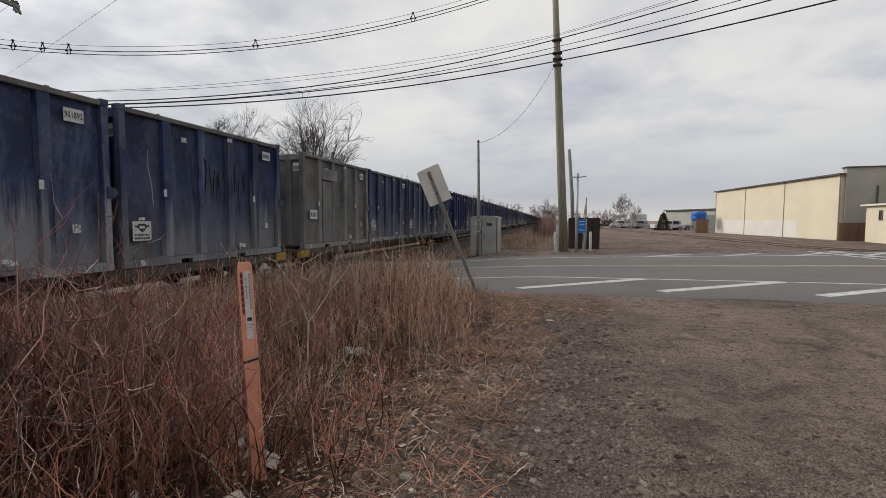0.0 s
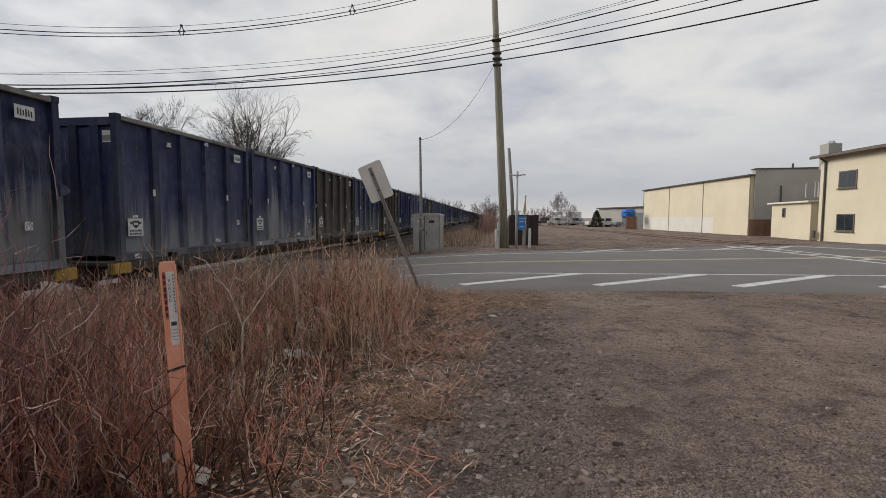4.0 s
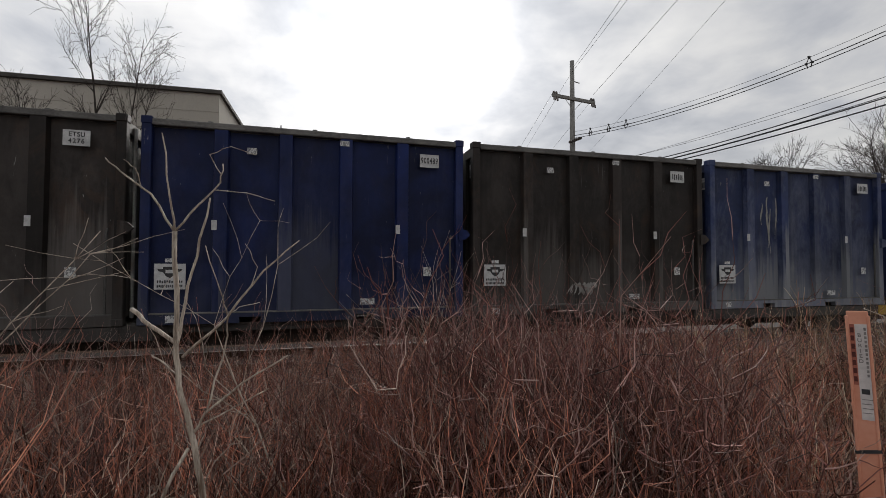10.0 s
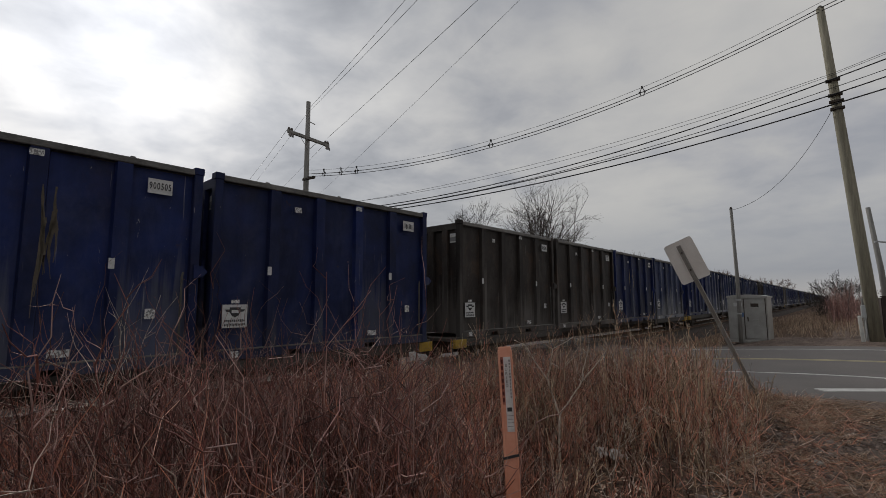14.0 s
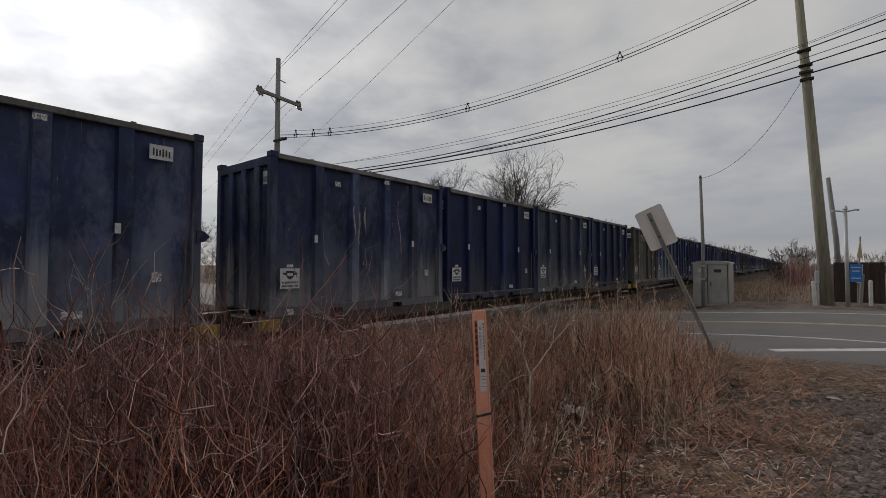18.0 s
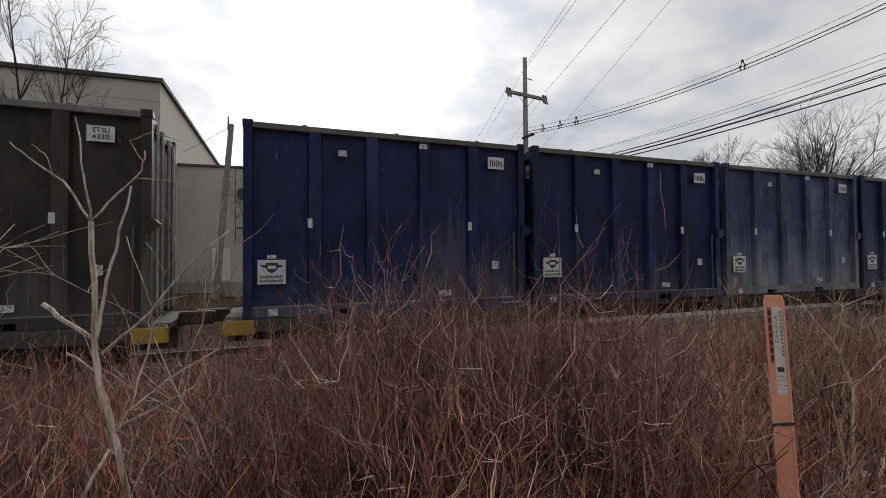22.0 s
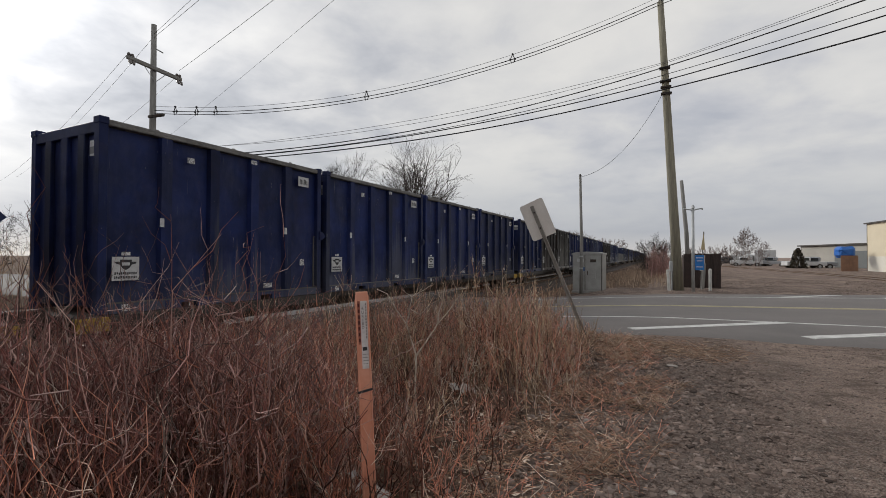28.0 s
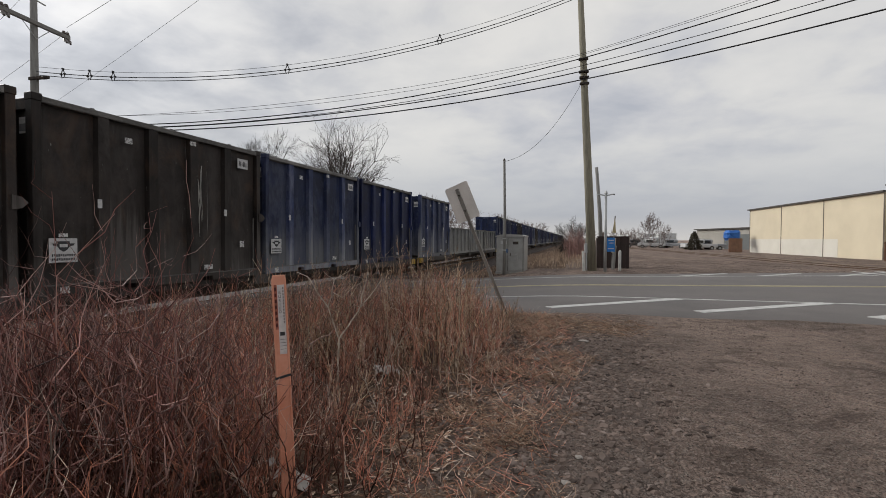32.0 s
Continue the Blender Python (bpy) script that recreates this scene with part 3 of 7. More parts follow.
def sticker(name, y, z, w, h, parent, bars=0, logo=False):
    """A printed sticker on the side wall, with bars for its print."""
    x = CONT_W / 2 + 0.004
    s = part(name, box(x - 0.003, x + 0.003, y - w / 2, y + w / 2, z - h / 2, z + h / 2), LABEL if name == "small_label" else WHITE, parent)
    if logo:
        bm = bmesh.new()
        # shield of the emblem and two rows of print below it
        prof = [(-0.22, 0.38), (0.22, 0.38), (0.22, 0.29), (0.40, 0.29), (0.36, 0.20), (0.22, 0.17), (0.13, 0.02), (0.0, -0.06), (-0.13, 0.02), (-0.22, 0.17), (-0.36, 0.20), (-0.40, 0.29), (-0.22, 0.29)]
        bm.faces.new([bm.verts.new((x + 0.006, y + a * w, z + b * h)) for a, b in prof])
        for r, n in ((-0.20, 11), (-0.37, 14)):
            for i in range(n):
                u = y + w * 0.84 * ((i + 0.5) / n - 0.5)
                add_box(bm, x + 0.002, x + 0.006, u - w * 0.30 / n, u + w * 0.24 / n, z + h * (r - 0.055 + 0.02 * (i % 3 == 1)), z + h * (r + 0.055 - 0.015 * (i % 4 == 2)))
        part("print", bm, INK, s)
        part("emblem", box(x + 0.006, x + 0.009, y - w * 0.14, y + w * 0.14, z + h * 0.13, z + h * 0.26), WHITE, s)
    elif bars >= 4:
        bm = bmesh.new()
        for i in range(bars):
            u = y - w * 0.4 + w * 0.8 * (i + 0.5) / bars
            add_box(bm, x + 0.002, x + 0.006, u - w * 0.21 / bars, u + w * 0.21 / bars, z - h * (0.24 + 0.05 * (i % 2)), z + h * (0.27 - 0.05 * (i % 3)))
        part("print", bm, INK, s)
    return s


def ribbed_sheet(sx, top=CONT_H):
    """One folded wall sheet with four ribs, closed behind."""
    hx, hy = CONT_W / 2, CONT_L / 2
    prof = [(-hy + 0.16, hx - 0.115)]
    for i in range(1, 5):
        y = -hy + 0.16 + (CONT_L - 0.32) * i / 5
        prof += [(y - 0.145, hx - 0.115), (y - 0.115, hx), (y + 0.115, hx), (y + 0.145, hx - 0.115)]
    prof += [(hy - 0.16, hx - 0.115), (hy - 0.16, hx - 0.13), (-hy + 0.16, hx - 0.13)]
    bm = bmesh.new()
    lo = [bm.verts.new((sx * x, y, 0.16)) for y, x in prof]
    hi = [bm.verts.new((sx * x, y, top - 0.1)) for y, x in prof]
    n = len(prof)
    for k in range(n):
        bm.faces.new((lo[k], lo[(k + 1) % n], hi[(k + 1) % n], hi[k]))
    bm.faces.new(hi)
    bm.faces.new(lo[::-1])
    bmesh.ops.recalc_face_normals(bm, faces=bm.faces)
    return bm


def make_far_container(code, label, top=CONT_H):
    """The same container for the stretch that is only seen from afar: ribs and posts joined to the body."""
    P = PAINT[code]
    c = thing("waste_container", Matrix(), label, "container", "containers of the train")
    hx, hy = CONT_W / 2, CONT_L / 2
    bm = bmesh.new()
    add_box(bm, -hx + 0.12, hx - 0.12, -hy + 0.09, hy - 0.09, 0.12, top - 0.1)
    part("body", bm, P, c)
    for sx in (-1, 1):
        part("side_wall", ribbed_sheet(sx, top), P, c)
        part("top_rail", box(sx * (hx - 0.04) - 0.04, sx * (hx - 0.04) + 0.04, -hy + 0.15, hy - 0.15, top - 0.115, top + 0.005), RIM, c)
        part("bottom_rail", box(sx * (hx - 0.04) - 0.04, sx * (hx - 0.04) + 0.04, -hy + 0.15, hy - 0.15, 0.0, 0.17), P, c)
    for sx, sy in itertools.product((-1, 1), (-1, 1)):
        part("corner_post", box(sx * (hx - 0.08) - 0.09, sx * (hx - 0.08) + 0.09, sy * (hy - 0.08) - 0.09, sy * (hy - 0.08) + 0.09, 0, top + 0.05), P, c)
    part("cover_sheet", box(-hx + 0.05, hx - 0.02, -hy + 0.17, hy - 0.17, top - 0.1, top), TARP, c)
    if top < 3:
        return c
    sticker("logo_sticker", -hy + 0.48, 1.05, 0.45, 0.42, c)
    sticker("number_plate", hy - 0.68, top - 0.50, 0.37, 0.25, c)
    return c


def make_container(code, label):
    """A tall open-top waste container; its origin is at the middle of its floor, its long side along y, doors at the +y end."""
    P = PAINT[code]
    c = thing("waste_container", Matrix(), label, "container", "containers of the train")
    hx, hy, rec = CONT_W / 2, CONT_L / 2, 0.115
    bm = bmesh.new()
    add_box(bm, -hx + rec, hx - rec, -hy + 0.09, hy - 0.09, 0.12, CONT_H - 0.12)
    part("body", bm, P, c)
    for sx in (-1, 1):
        x0, x1 = sorted((sx * hx, sx * (hx - rec - 0.01)))
        bays = 5
        for i in range(1, bays):
            y = -hy + 0.16 + (CONT_L - 0.32) * i / bays
            w = 0.115
            if sx < 0:
                continue
            bm = bmesh.new()
            p = [(y - w - 0.025, hx - rec), (y - w, hx), (y + w, hx), (y + w + 0.025, hx - rec)]
            lo = [bm.verts.new((sx * px, py, 0.19)) for py, px in p]
            hi = [bm.verts.new((sx * px, py, CONT_H - 0.11)) for py, px in p]
            for k in range(3):
                bm.faces.new((lo[k], lo[k + 1], hi[k + 1], hi[k]))
            bm.faces.new(hi)
            bm.faces.new(lo[::-1])
            bmesh.ops.recalc_face_normals(bm, faces=bm.faces)
            part("side_rib", bm, P, c)
        # dusty top rail with the stubs that hold the cover down
        xr0, xr1 = sorted((sx * (hx + 0.012), sx * (hx - 0.13)))
        bm = box(xr0, xr1, -hy + 0.155, hy - 0.155, CONT_H - 0.105, CONT_H + 0.012, 0.014)
        for i in range(3 if sx > 0 else 0):
            y = -1.9 + 1.86 * i
            add_box(bm, xr0 + 0.05, xr1 - 0.04, y - 0.045, y + 0.045, CONT_H, CONT_H + 0.045, 0.012)
        part("top_rail", bm, RIM, c)
        # one rail with two notches for fork-lift tines
        line = [(-hy + 0.15, 0.0)]
        for c0 in (-1.17, 0.97):
            line += [(c0 - 0.19, 0.0), (c0 - 0.19, 0.11), (c0 + 0.19, 0.11), (c0 + 0.19, 0.0)]
        line += [(hy - 0.15, 0.0)]
        bm = bmesh.new()
        lo = [[bm.verts.new((xx, yy, zz)) for yy, zz in line] for xx in (x0, x1)]
        hi = [[bm.verts.new((xx, yy, 0.195)) for yy, zz in line] for xx in (x0, x1)]
        for i in range(len(line) - 1):
            if abs(line[i][0] - line[i + 1][0]) > 1e-6:
                for s in (0, 1):
                    bm.faces.new((lo[s][i], lo[s][i + 1], hi[s][i + 1], hi[s][i]))
                bm.faces.new((hi[0][i], hi[0][i + 1], hi[1][i + 1], hi[1][i]))
            bm.faces.new((lo[0][i], lo[0][i + 1], lo[1][i + 1], lo[1][i]))
        for i in (0, len(line) - 1):
            bm.faces.new((lo[0][i], lo[1][i], hi[1][i], hi[0][i]))
        bmesh.ops.remove_doubles(bm, verts=bm.verts, dist=1e-5)
        bmesh.ops.recalc_face_normals(bm, faces=bm.faces)
        rail = part("bottom_rail", bm, P, c)
        if sx > 0:
            part("ledge", box(x0 + 0.03, x1 + 0.006, -hy + 0.17, hy - 0.17, 0.185, 0.208), RIM, rail, "dusty steel ledge")
        for sy in (-1, 1):
            y0, y1 = sorted((sy * hy, sy * (hy - 0.16)))
            xa, xb = sorted((sx * (hx + 0.01), sx * (hx - 0.17)))
            bm = box(xa, xb, y0, y1, 0.0, CONT_H + 0.03, 0.01)
            add_box(bm, xa - 0.012, xb + 0.012, y0 - 0.012, y1 + 0.012, CONT_H - 0.09, CONT_H + 0.05, 0.012)
            add_box(bm, xa - 0.008, xb + 0.008, y0 - 0.008, y1 + 0.008, 0.0, 0.13, 0.01)
            part("corner_post", bm, P, c)
    part("far_wall", ribbed_sheet(-1), P, c)
    for x in (-0.62, 0.0, 0.62):
        part("end_rib", box(x - 0.12, x + 0.12, -hy + 0.012, -hy + 0.10, 0.15, CONT_H - 0.2, 0.015), P, c)
    part("end_header", box(-hx + 0.15, hx - 0.15, -hy + 0.01, -hy + 0.10, CONT_H - 0.25, CONT_H - 0.04, 0.01), P, c)
    part("end_plate", box(hx - 0.47, hx - 0.21, -hy + 0.078, -hy + 0.092, CONT_H - 0.66, CONT_H - 0.36), LABEL, c)
    for x in (-0.85, -0.35, 0.35, 0.85):
        part("lock_rod", tube([(x, hy + 0.01, 0.1), (x, hy + 0.01, CONT_H - 0.1)], 0.032, 6), ZINC, c)
    part("door_header", box(-hx + 0.15, hx - 0.15, hy - 0.10, hy - 0.01, CONT_H - 0.25, CONT_H - 0.04, 0.01), P, c)
    # ratchet bracket of the door at mid height, and its strap
    bm = bmesh.new()
    pts = [(-0.05, -0.13), (0.10, -0.10), (0.20, 0.0), (0.10, 0.10), (-0.05, 0.13)]
    lo = [bm.verts.new((hx - 0.03, hy - 0.05 + a, 1.72 + b)) for a, b in pts]
    hi = [bm.verts.new((hx + 0.05, hy - 0.05 + a, 1.72 + b)) for a, b in pts]
    bm.faces.new(hi)
    bm.faces.new(lo[::-1])
    for k in range(5):
        bm.faces.new((lo[k], lo[(k + 1) % 5], hi[(k + 1) % 5], hi[k]))
    bmesh.ops.recalc_face_normals(bm, faces=bm.faces)
    part("door_bracket", bm, P, c)
    part("door_strap", tube([(hx - 0.03, hy - 0.26, 1.7), (hx - 0.03, hy - 0.28, 1.62), (hx - 0.03, hy - 0.28, 0.2)], 0.022, 6), STEEL, c)
    # cover sheet with its sagging edge
    bm = bmesh.new()
    n = 24
    rows = []
    for i in range(n + 1):
        y = -hy + 0.17 + (CONT_L - 0.34) * i / n
        sag = 0.008 * math.sin(i * 2.3) + 0.007 * math.sin(i * 5.1) - 0.03
        rows.append([bm.verts.new((x, y, z + sag)) for x, z in ((-hx + 0.14, CONT_H - 0.10), (-hx + 0.15, CONT_H - 0.02), (0, CONT_H + 0.02), (hx - 0.15, CONT_H - 0.02), (hx - 0.14, CONT_H - 0.10))])
    for r0, r1 in zip(rows, rows[1:]):
        for k in range(4):
            bm.faces.new((r0[k], r0[k + 1], r1[k + 1], r1[k]))
    part("cover_sheet", bm, TARP, c)
    if code in "GE":
        part("side_door", box(hx - rec - 0.01, hx - 0.02, -hy + 1.55, -hy + 2.45, 0.2, 2.75, 0.02), P, c)
        part("door_hood", box(hx - rec, hx + 0.02, -hy + 1.45, -hy + 2.75, 2.78, 3.25, 0.02), P, c)
    if code == "G":
        sticker("maker_label", -hy + 0.75, 1.35, 0.55, 0.36, c, 4)
    else:
        sticker("logo_sticker", -hy + 0.50, 0.86, 0.50, 0.46, c, logo=True)
        sticker("small_label", -hy + 0.50, 1.15, 0.16, 0.07, c)
    sticker("number_plate", hy - 0.74, CONT_H - 0.44, 0.40, 0.27, c, 6)
    sticker("small_label", -hy + 1.83, CONT_H - 0.47, 0.17, 0.12, c, 2)
    sticker("small_label", 0.53, CONT_H - 0.20, 0.18, 0.10, c)
    sticker("reflector", -hy + 1.20, 1.80, 0.09, 0.18, c)
    sticker("reflector", hy - 1.40, 1.80, 0.09, 0.18, c)
    sticker("small_label", hy - 0.78, 0.94, 0.16, 0.18, c, 1)
    sticker("small_label", 1.0, 0.35, 0.28, 0.12, c, 3)
    sticker("small_label", -hy + 0.52, 0.10, 0.17, 0.13, c)
    return c


def make_flatcar():
    f = thing("flatcar", Matrix(), "long grey railway flatcar with yellow end steps carrying waste containers", "railway car", "cars of the train")
    half = CAR_L / 2 - 0.42
    zt = DECK_Z - RAIL_Z     # deck height over the rail; origin at rail top
    part("deck", box(-1.15, 1.15, -half, half, zt - 0.10, zt - 0.01), SILL, f)
    part("centre_sill", box(-0.35, 0.35, -half, half, zt - 0.55, zt - 0.1), IRON, f)
    for sx in (-1, 1):
        bm = bmesh.new()
        for a, b in ((-half, -half + 6.3), (half - 6.3, half)):
            add_box(bm, sx * 1.22 - 0.08, sx * 1.22 + 0.08, a, b, zt - 0.26, zt - 0.02, 0.01)
        add_box(bm, sx * 1.1 - 0.05, sx * 1.1 + 0.05, -half + 6.3, half - 6.3, zt - 0.16, zt - 0.02)
        part("side_sill", bm, SILL, f)
        for sy in (-1, 1):
            part("end_step", box(sx * 1.22 - 0.1, sx * 1.22 + 0.1, sy * (half - 0.25) - 0.27, sy * (half - 0.25) + 0.27, zt - 0.3, zt - 0.03, 0.015), YELLOW, f)
            part("ladder_rail", tube([(sx * 1.2, sy * (half + 0.02), zt - 0.6), (sx * 1.2, sy * (half + 0.02), zt + 0.02), (sx * 1.2, sy * (half - 0.5), zt + 0.02)], 0.018, 5), STEEL, f)
    for y in (-PITCH, 0, PITCH):
        for sx in (-1, 1):
            part("twist_lock_seat", box(sx * 1.12 - 0.16, sx * 1.12 + 0.16, y - 0.36, y + 0.36, zt - 0.28, zt - 0.004, 0.01), SILL, f)
    for sy in (-1, 1):
        part("coupler", box(-0.12, 0.12, sy * (half + 0.3) - 0.32, sy * (half + 0.3) + 0.32, 0.70, 0.95, 0.03), IRON, f)
        cy = sy * (half - 2.1)
        part("bolster", box(-1.0, 1.0, cy - 0.2, cy + 0.2, 0.45, 0.62), IRON, f)
        for sx in (-1, 1):
            bm = box(sx * 1.0 - 0.09, sx * 1.0 + 0.09, cy - 1.15, cy + 1.15, 0.52, 0.68, 0.02)
            add_box(bm, sx * 1.0 - 0.09, sx * 1.0 + 0.09, cy - 0.45, cy + 0.45, 0.22, 0.55, 0.03)
            part("side_frame", bm, IRON, f)
            for dy in (-0.85, 0.85):
                bm = bmesh.new()
                add_tube(bm, [(sx * 0.68, cy + dy, 0.42), (sx * 0.82, cy + dy, 0.42)], [0.42, 0.42], 20)
                add_tube(bm, [(sx * 0.80, cy + dy, 0.42), (sx * 1.09, cy + dy, 0.42)], [0.14, 0.10], 12)
                part("wheel", bm, IRON, f)
    return f


STREAKS = {
    # car, place: colour, kind, y from the south end, height, width, length
    (-1, 3): [("black", 2.9, 2.9, 0.9, 1.7, 7), ("black", 4.1, 2.9, 0.8, 1.7, 6)], (11, 2): [("cream", 2.35, 3.0, 0.30, 1.9, 6)], (10, 2): [("brown", 3.75, 3.05, 0.22, 2.2, 6)], (10, 0): [("white", 3.6, 3.1, 0.4, 1.6, 4)],
    (14, 0): [("white", 2.6, 3.0, 0.5, 1.8, 5)], (18, 3): [("red", 2.85, 3.0, 0.07, 2.6, 3)], (4, 2): [("white", 0.9, 3.2, 0.35, 2.2, 4)], (2, 2): [("white", 1.0, 3.2, 0.4, 2.0, 4)],
    (25, 1): [("white", 3.9, 3.2, 0.25, 2.4, 4)], (8, 1): [("cream", 1.2, 0.75, 0.7, 0.45, 9), ("white", 4.3, 1.3, 0.4, 0.8, 4)], (7, 3): [("white", 2.0, 2.9, 0.5, 1.6, 5)],
    (15, 0): [("white", 3.4, 2.6, 0.2, 1.0, 3)], (12, 0): [("white", 2.2, 3.0, 0.2, 1.3, 3)], (24, 3): [("white", 2.6, 2.6, 0.4, 1.1, 4)], (18, 2): [("white", 2.1, 2.2, 0.4, 1.5, 5)]}
SCRAWLS = {(9, 0): [("cyan", 4.75, 1.55, 0.85, 0.75, 9), ("cyan", 0.75, 0.62, 1.0, 0.55, 8)], (16, 1): [("teal", 2.0, 0.85, 0.8, 0.4, 8)], (1, 3): [("white", 1.1, 0.75, 1.1, 0.4, 8)],
           (9, 2): [("rust", 1.85, 0.55, 0.4, 0.4, 3), ("rust", 3.0, 0.6, 0.45, 0.45, 3), ("rust", 4.25, 0.65, 0.4, 0.4, 3)], (5, 0): [("teal", 0.7, 0.65, 0.7, 0.3, 6)], (7, 2): [("white", 2.6, 0.55, 0.7, 0.35, 7)]}
NUMBERS = {(16, 3): "ETSU\n4330", (16, 0): "901427", (24, 1): "900921", (10, 2): "900505", (-1, 2): "901892", (17, 3): "900715", (15, 2): "901162", (10, 0): "900432", (7, 1): "900489", (7, 0): "ETSU\n4276", (6, 3): "4147", (11, 1): "ETSU\n4112", (1, 0): "4147", (14, 1): "900050"}
TINTS = {"black": (0.006, 0.006, 0.007), "white": (0.33, 0.32, 0.30), "cream": (0.36, 0.31, 0.20), "brown": (0.12, 0.10, 0.075), "red": (0.42, 0.03, 0.03), "cyan": (0.03, 0.30, 0.50), "teal": (0.03, 0.26, 0.27), "rust": (0.22, 0.15, 0.11)}


def special_marks(c, k, slot):
    """Spills, sprayed scrawls and the plate numbers that set single containers apart."""
    rng = random.Random(k * 7 + slot)
    hx, hy = CONT_W / 2, CONT_L / 2
    for tint, y, z, w, length, n in STREAKS.get((k, slot), ()):
        mat = surface("spill_" + tint, TINTS[tint], tuple(v * 0.6 for v in TINTS[tint]), 0.8, 0, 6, 40, 0.1)
        for i in range(n):
            u = -hy + y + w * (rng.random() - 0.5)
            z1 = z - rng.random() * length * 0.3
            z0 = z1 - length * rng.uniform(0.35, 0.8)
            prof = []
            m = 9
            for j in range(m + 1):
                f = j / m
                half = (0.02 if tint != "red" else 0.055) * (0.3 + 1.2 * math.sin(math.pi * min(1, f * 1.1 + 0.08))) * (rng.uniform(0.5, 1.2) if tint != "red" else rng.uniform(0.85, 1.05))
                prof.append((u + 0.03 * math.sin(5 * f + i), z1 + (z0 - z1) * f, half))
            bm = bmesh.new()
            left = [bm.verts.new((wall_x(a - h), a - h, b)) for a, b, h in prof]
            right = [bm.verts.new((wall_x(a - h), a + h, b)) for a, b, h in prof]
            for j in range(m):
                bm.faces.new((left[j], right[j], right[j + 1], left[j + 1]))
            part("spill", bm, mat, c)
    for tint, y, z, w, h, n in SCRAWLS.get((k, slot), ()):
        mat = surface("spray_" + tint, TINTS[tint], tuple(v * 0.75 for v in TINTS[tint]), 0.7, 0, 6, 40, 0.05)
        for i in range(n):
            a0, u0 = rng.uniform(0, 6.28), -hy + y - w / 2 + w * (i + 0.5) / n
            bm = bmesh.new()
            prev = None
            m = 16
            for j in range(m + 1):
                f = j / m
                a = u0 + w / n * 0.75 * math.cos(a0 + 4.2 * f)
                b = z + h * 0.5 * math.sin(a0 * 2 + (2.5 + i % 3) * f * 1.6) * (0.6 + 0.4 * rng.random() * 0.3)
                d = 0.026
                cur = (bm.verts.new((hx + 0.006, a - d, b - d)), bm.verts.new((hx + 0.006, a + d, b + d)))
                if prev:
                    bm.faces.new((prev[0], prev[1], cur[1], cur[0]))
                prev = cur
            part("spray_stroke", bm, mat, c)
    if (k, slot) in NUMBERS:
        plate = [o for o in c.children if o.name.startswith("number_plate")][0]
        for o in list(plate.children):
            bpy.data.objects.remove(o)
        word = NUMBERS[(k, slot)]
        rot = Matrix.Rotation(radians(90), 4, "Z") @ Matrix.Rotation(radians(90), 4, "X")
        lines = word.split("\n")
        for r, line in enumerate(lines):
            for i, ch in enumerate(line):
                at = Vector((hx + 0.009, hy - 0.74 + (i - (len(line) - 1) / 2) * 0.062, CONT_H - 0.44 - (r - (len(lines) - 1) / 2) * 0.115))
                text_mesh(ch, 0.118, INK, plate, Matrix.Translation(at) @ rot @ Matrix.Diagonal((0.85, 1.45 if len(lines) == 1 else 0.95, 1, 1)), "numeral")


def wall_x(y):
    """Face of the ribbed wall at y: on a rib or in a bay."""
    hx, hy = CONT_W / 2, CONT_L / 2
    for i in range(1, 5):
        if abs(y - (-hy + 0.16 + (CONT_L - 0.32) * i / 5)) < 0.135:
            return hx + 0.006
    return hx - 0.108


# Containers of each car in the order in which they pass; a dot is an empty place.
FIRST_CAR = -3
CARS = """bdBb BbBb Bbbb Gbbb Bdbb bKbb dbKb KBbb Ebbb dBbB KBKb BbBK BbBB bBBB KKBb Bbbd bdKb bBdB EbBB BBbK BBbB KBKB
          BKbb dKbb BKKb BBBB BKgB BBbB KKbB bLLL bdBK bbBb KbdB bBbb dKbB BbbK bdBb bbKd BbbB Kbdb bBbd"""


def build_train():
    dark = "tall black steel waste container with vertical ribs on a flatcar"
    labels = {"B": "tall dark blue steel waste container with vertical ribs on a flatcar", "b": "tall blue steel waste container, grey dust over its lower wall",
              "d": "tall slate blue waste container, faded and dusty, on a flatcar", "K": dark, "G": "tall grey-green waste container with a side door and bent ribs",
              "g": "tall dark grey waste container under pale dust on a flatcar", "L": "low pale grey ribbed container on a flatcar", "E": "tall brown-black waste container with a closed side door"}
    PAINT["E"] = container_paint("paint_brown_black", (0.030, 0.027, 0.025), (0.125, 0.118, 0.112), 0.55, 0.05, 0.85, 0.65)
    protos = {}
    proto_car = None
    moving = []
    for k, word in enumerate(CARS.split(), FIRST_CAR):
        if proto_car is None:
            proto_car = car = make_flatcar()
        else:
            car = copy_thing(proto_car, Matrix())
        moving.append((car, (k + 0.5) * CAR_L, 0.0, False))
        for slot, code in enumerate(word):
            if code == ".":
                continue
            key = (code, not -1 <= k <= 27)
            if key not in protos:
                protos[key] = c = make_far_container(code, labels[code], 1.95 if code == "L" else CONT_H) if key[1] or code == "L" else make_container(code, labels[code])
            else:
                c = copy_thing(protos[key], Matrix())
            if (k, slot) in STREAKS or (k, slot) in SCRAWLS or (k, slot) in NUMBERS:
                if protos.get(key) is c:
                    del protos[key]      # a marked container is no pattern for others
                special_marks(c, k, slot)
            moving.append((c, (k + 0.5) * CAR_L + (slot - 1.5) * PITCH, DECK_Z - RAIL_Z, True))
    return moving


MOVING = build_train()

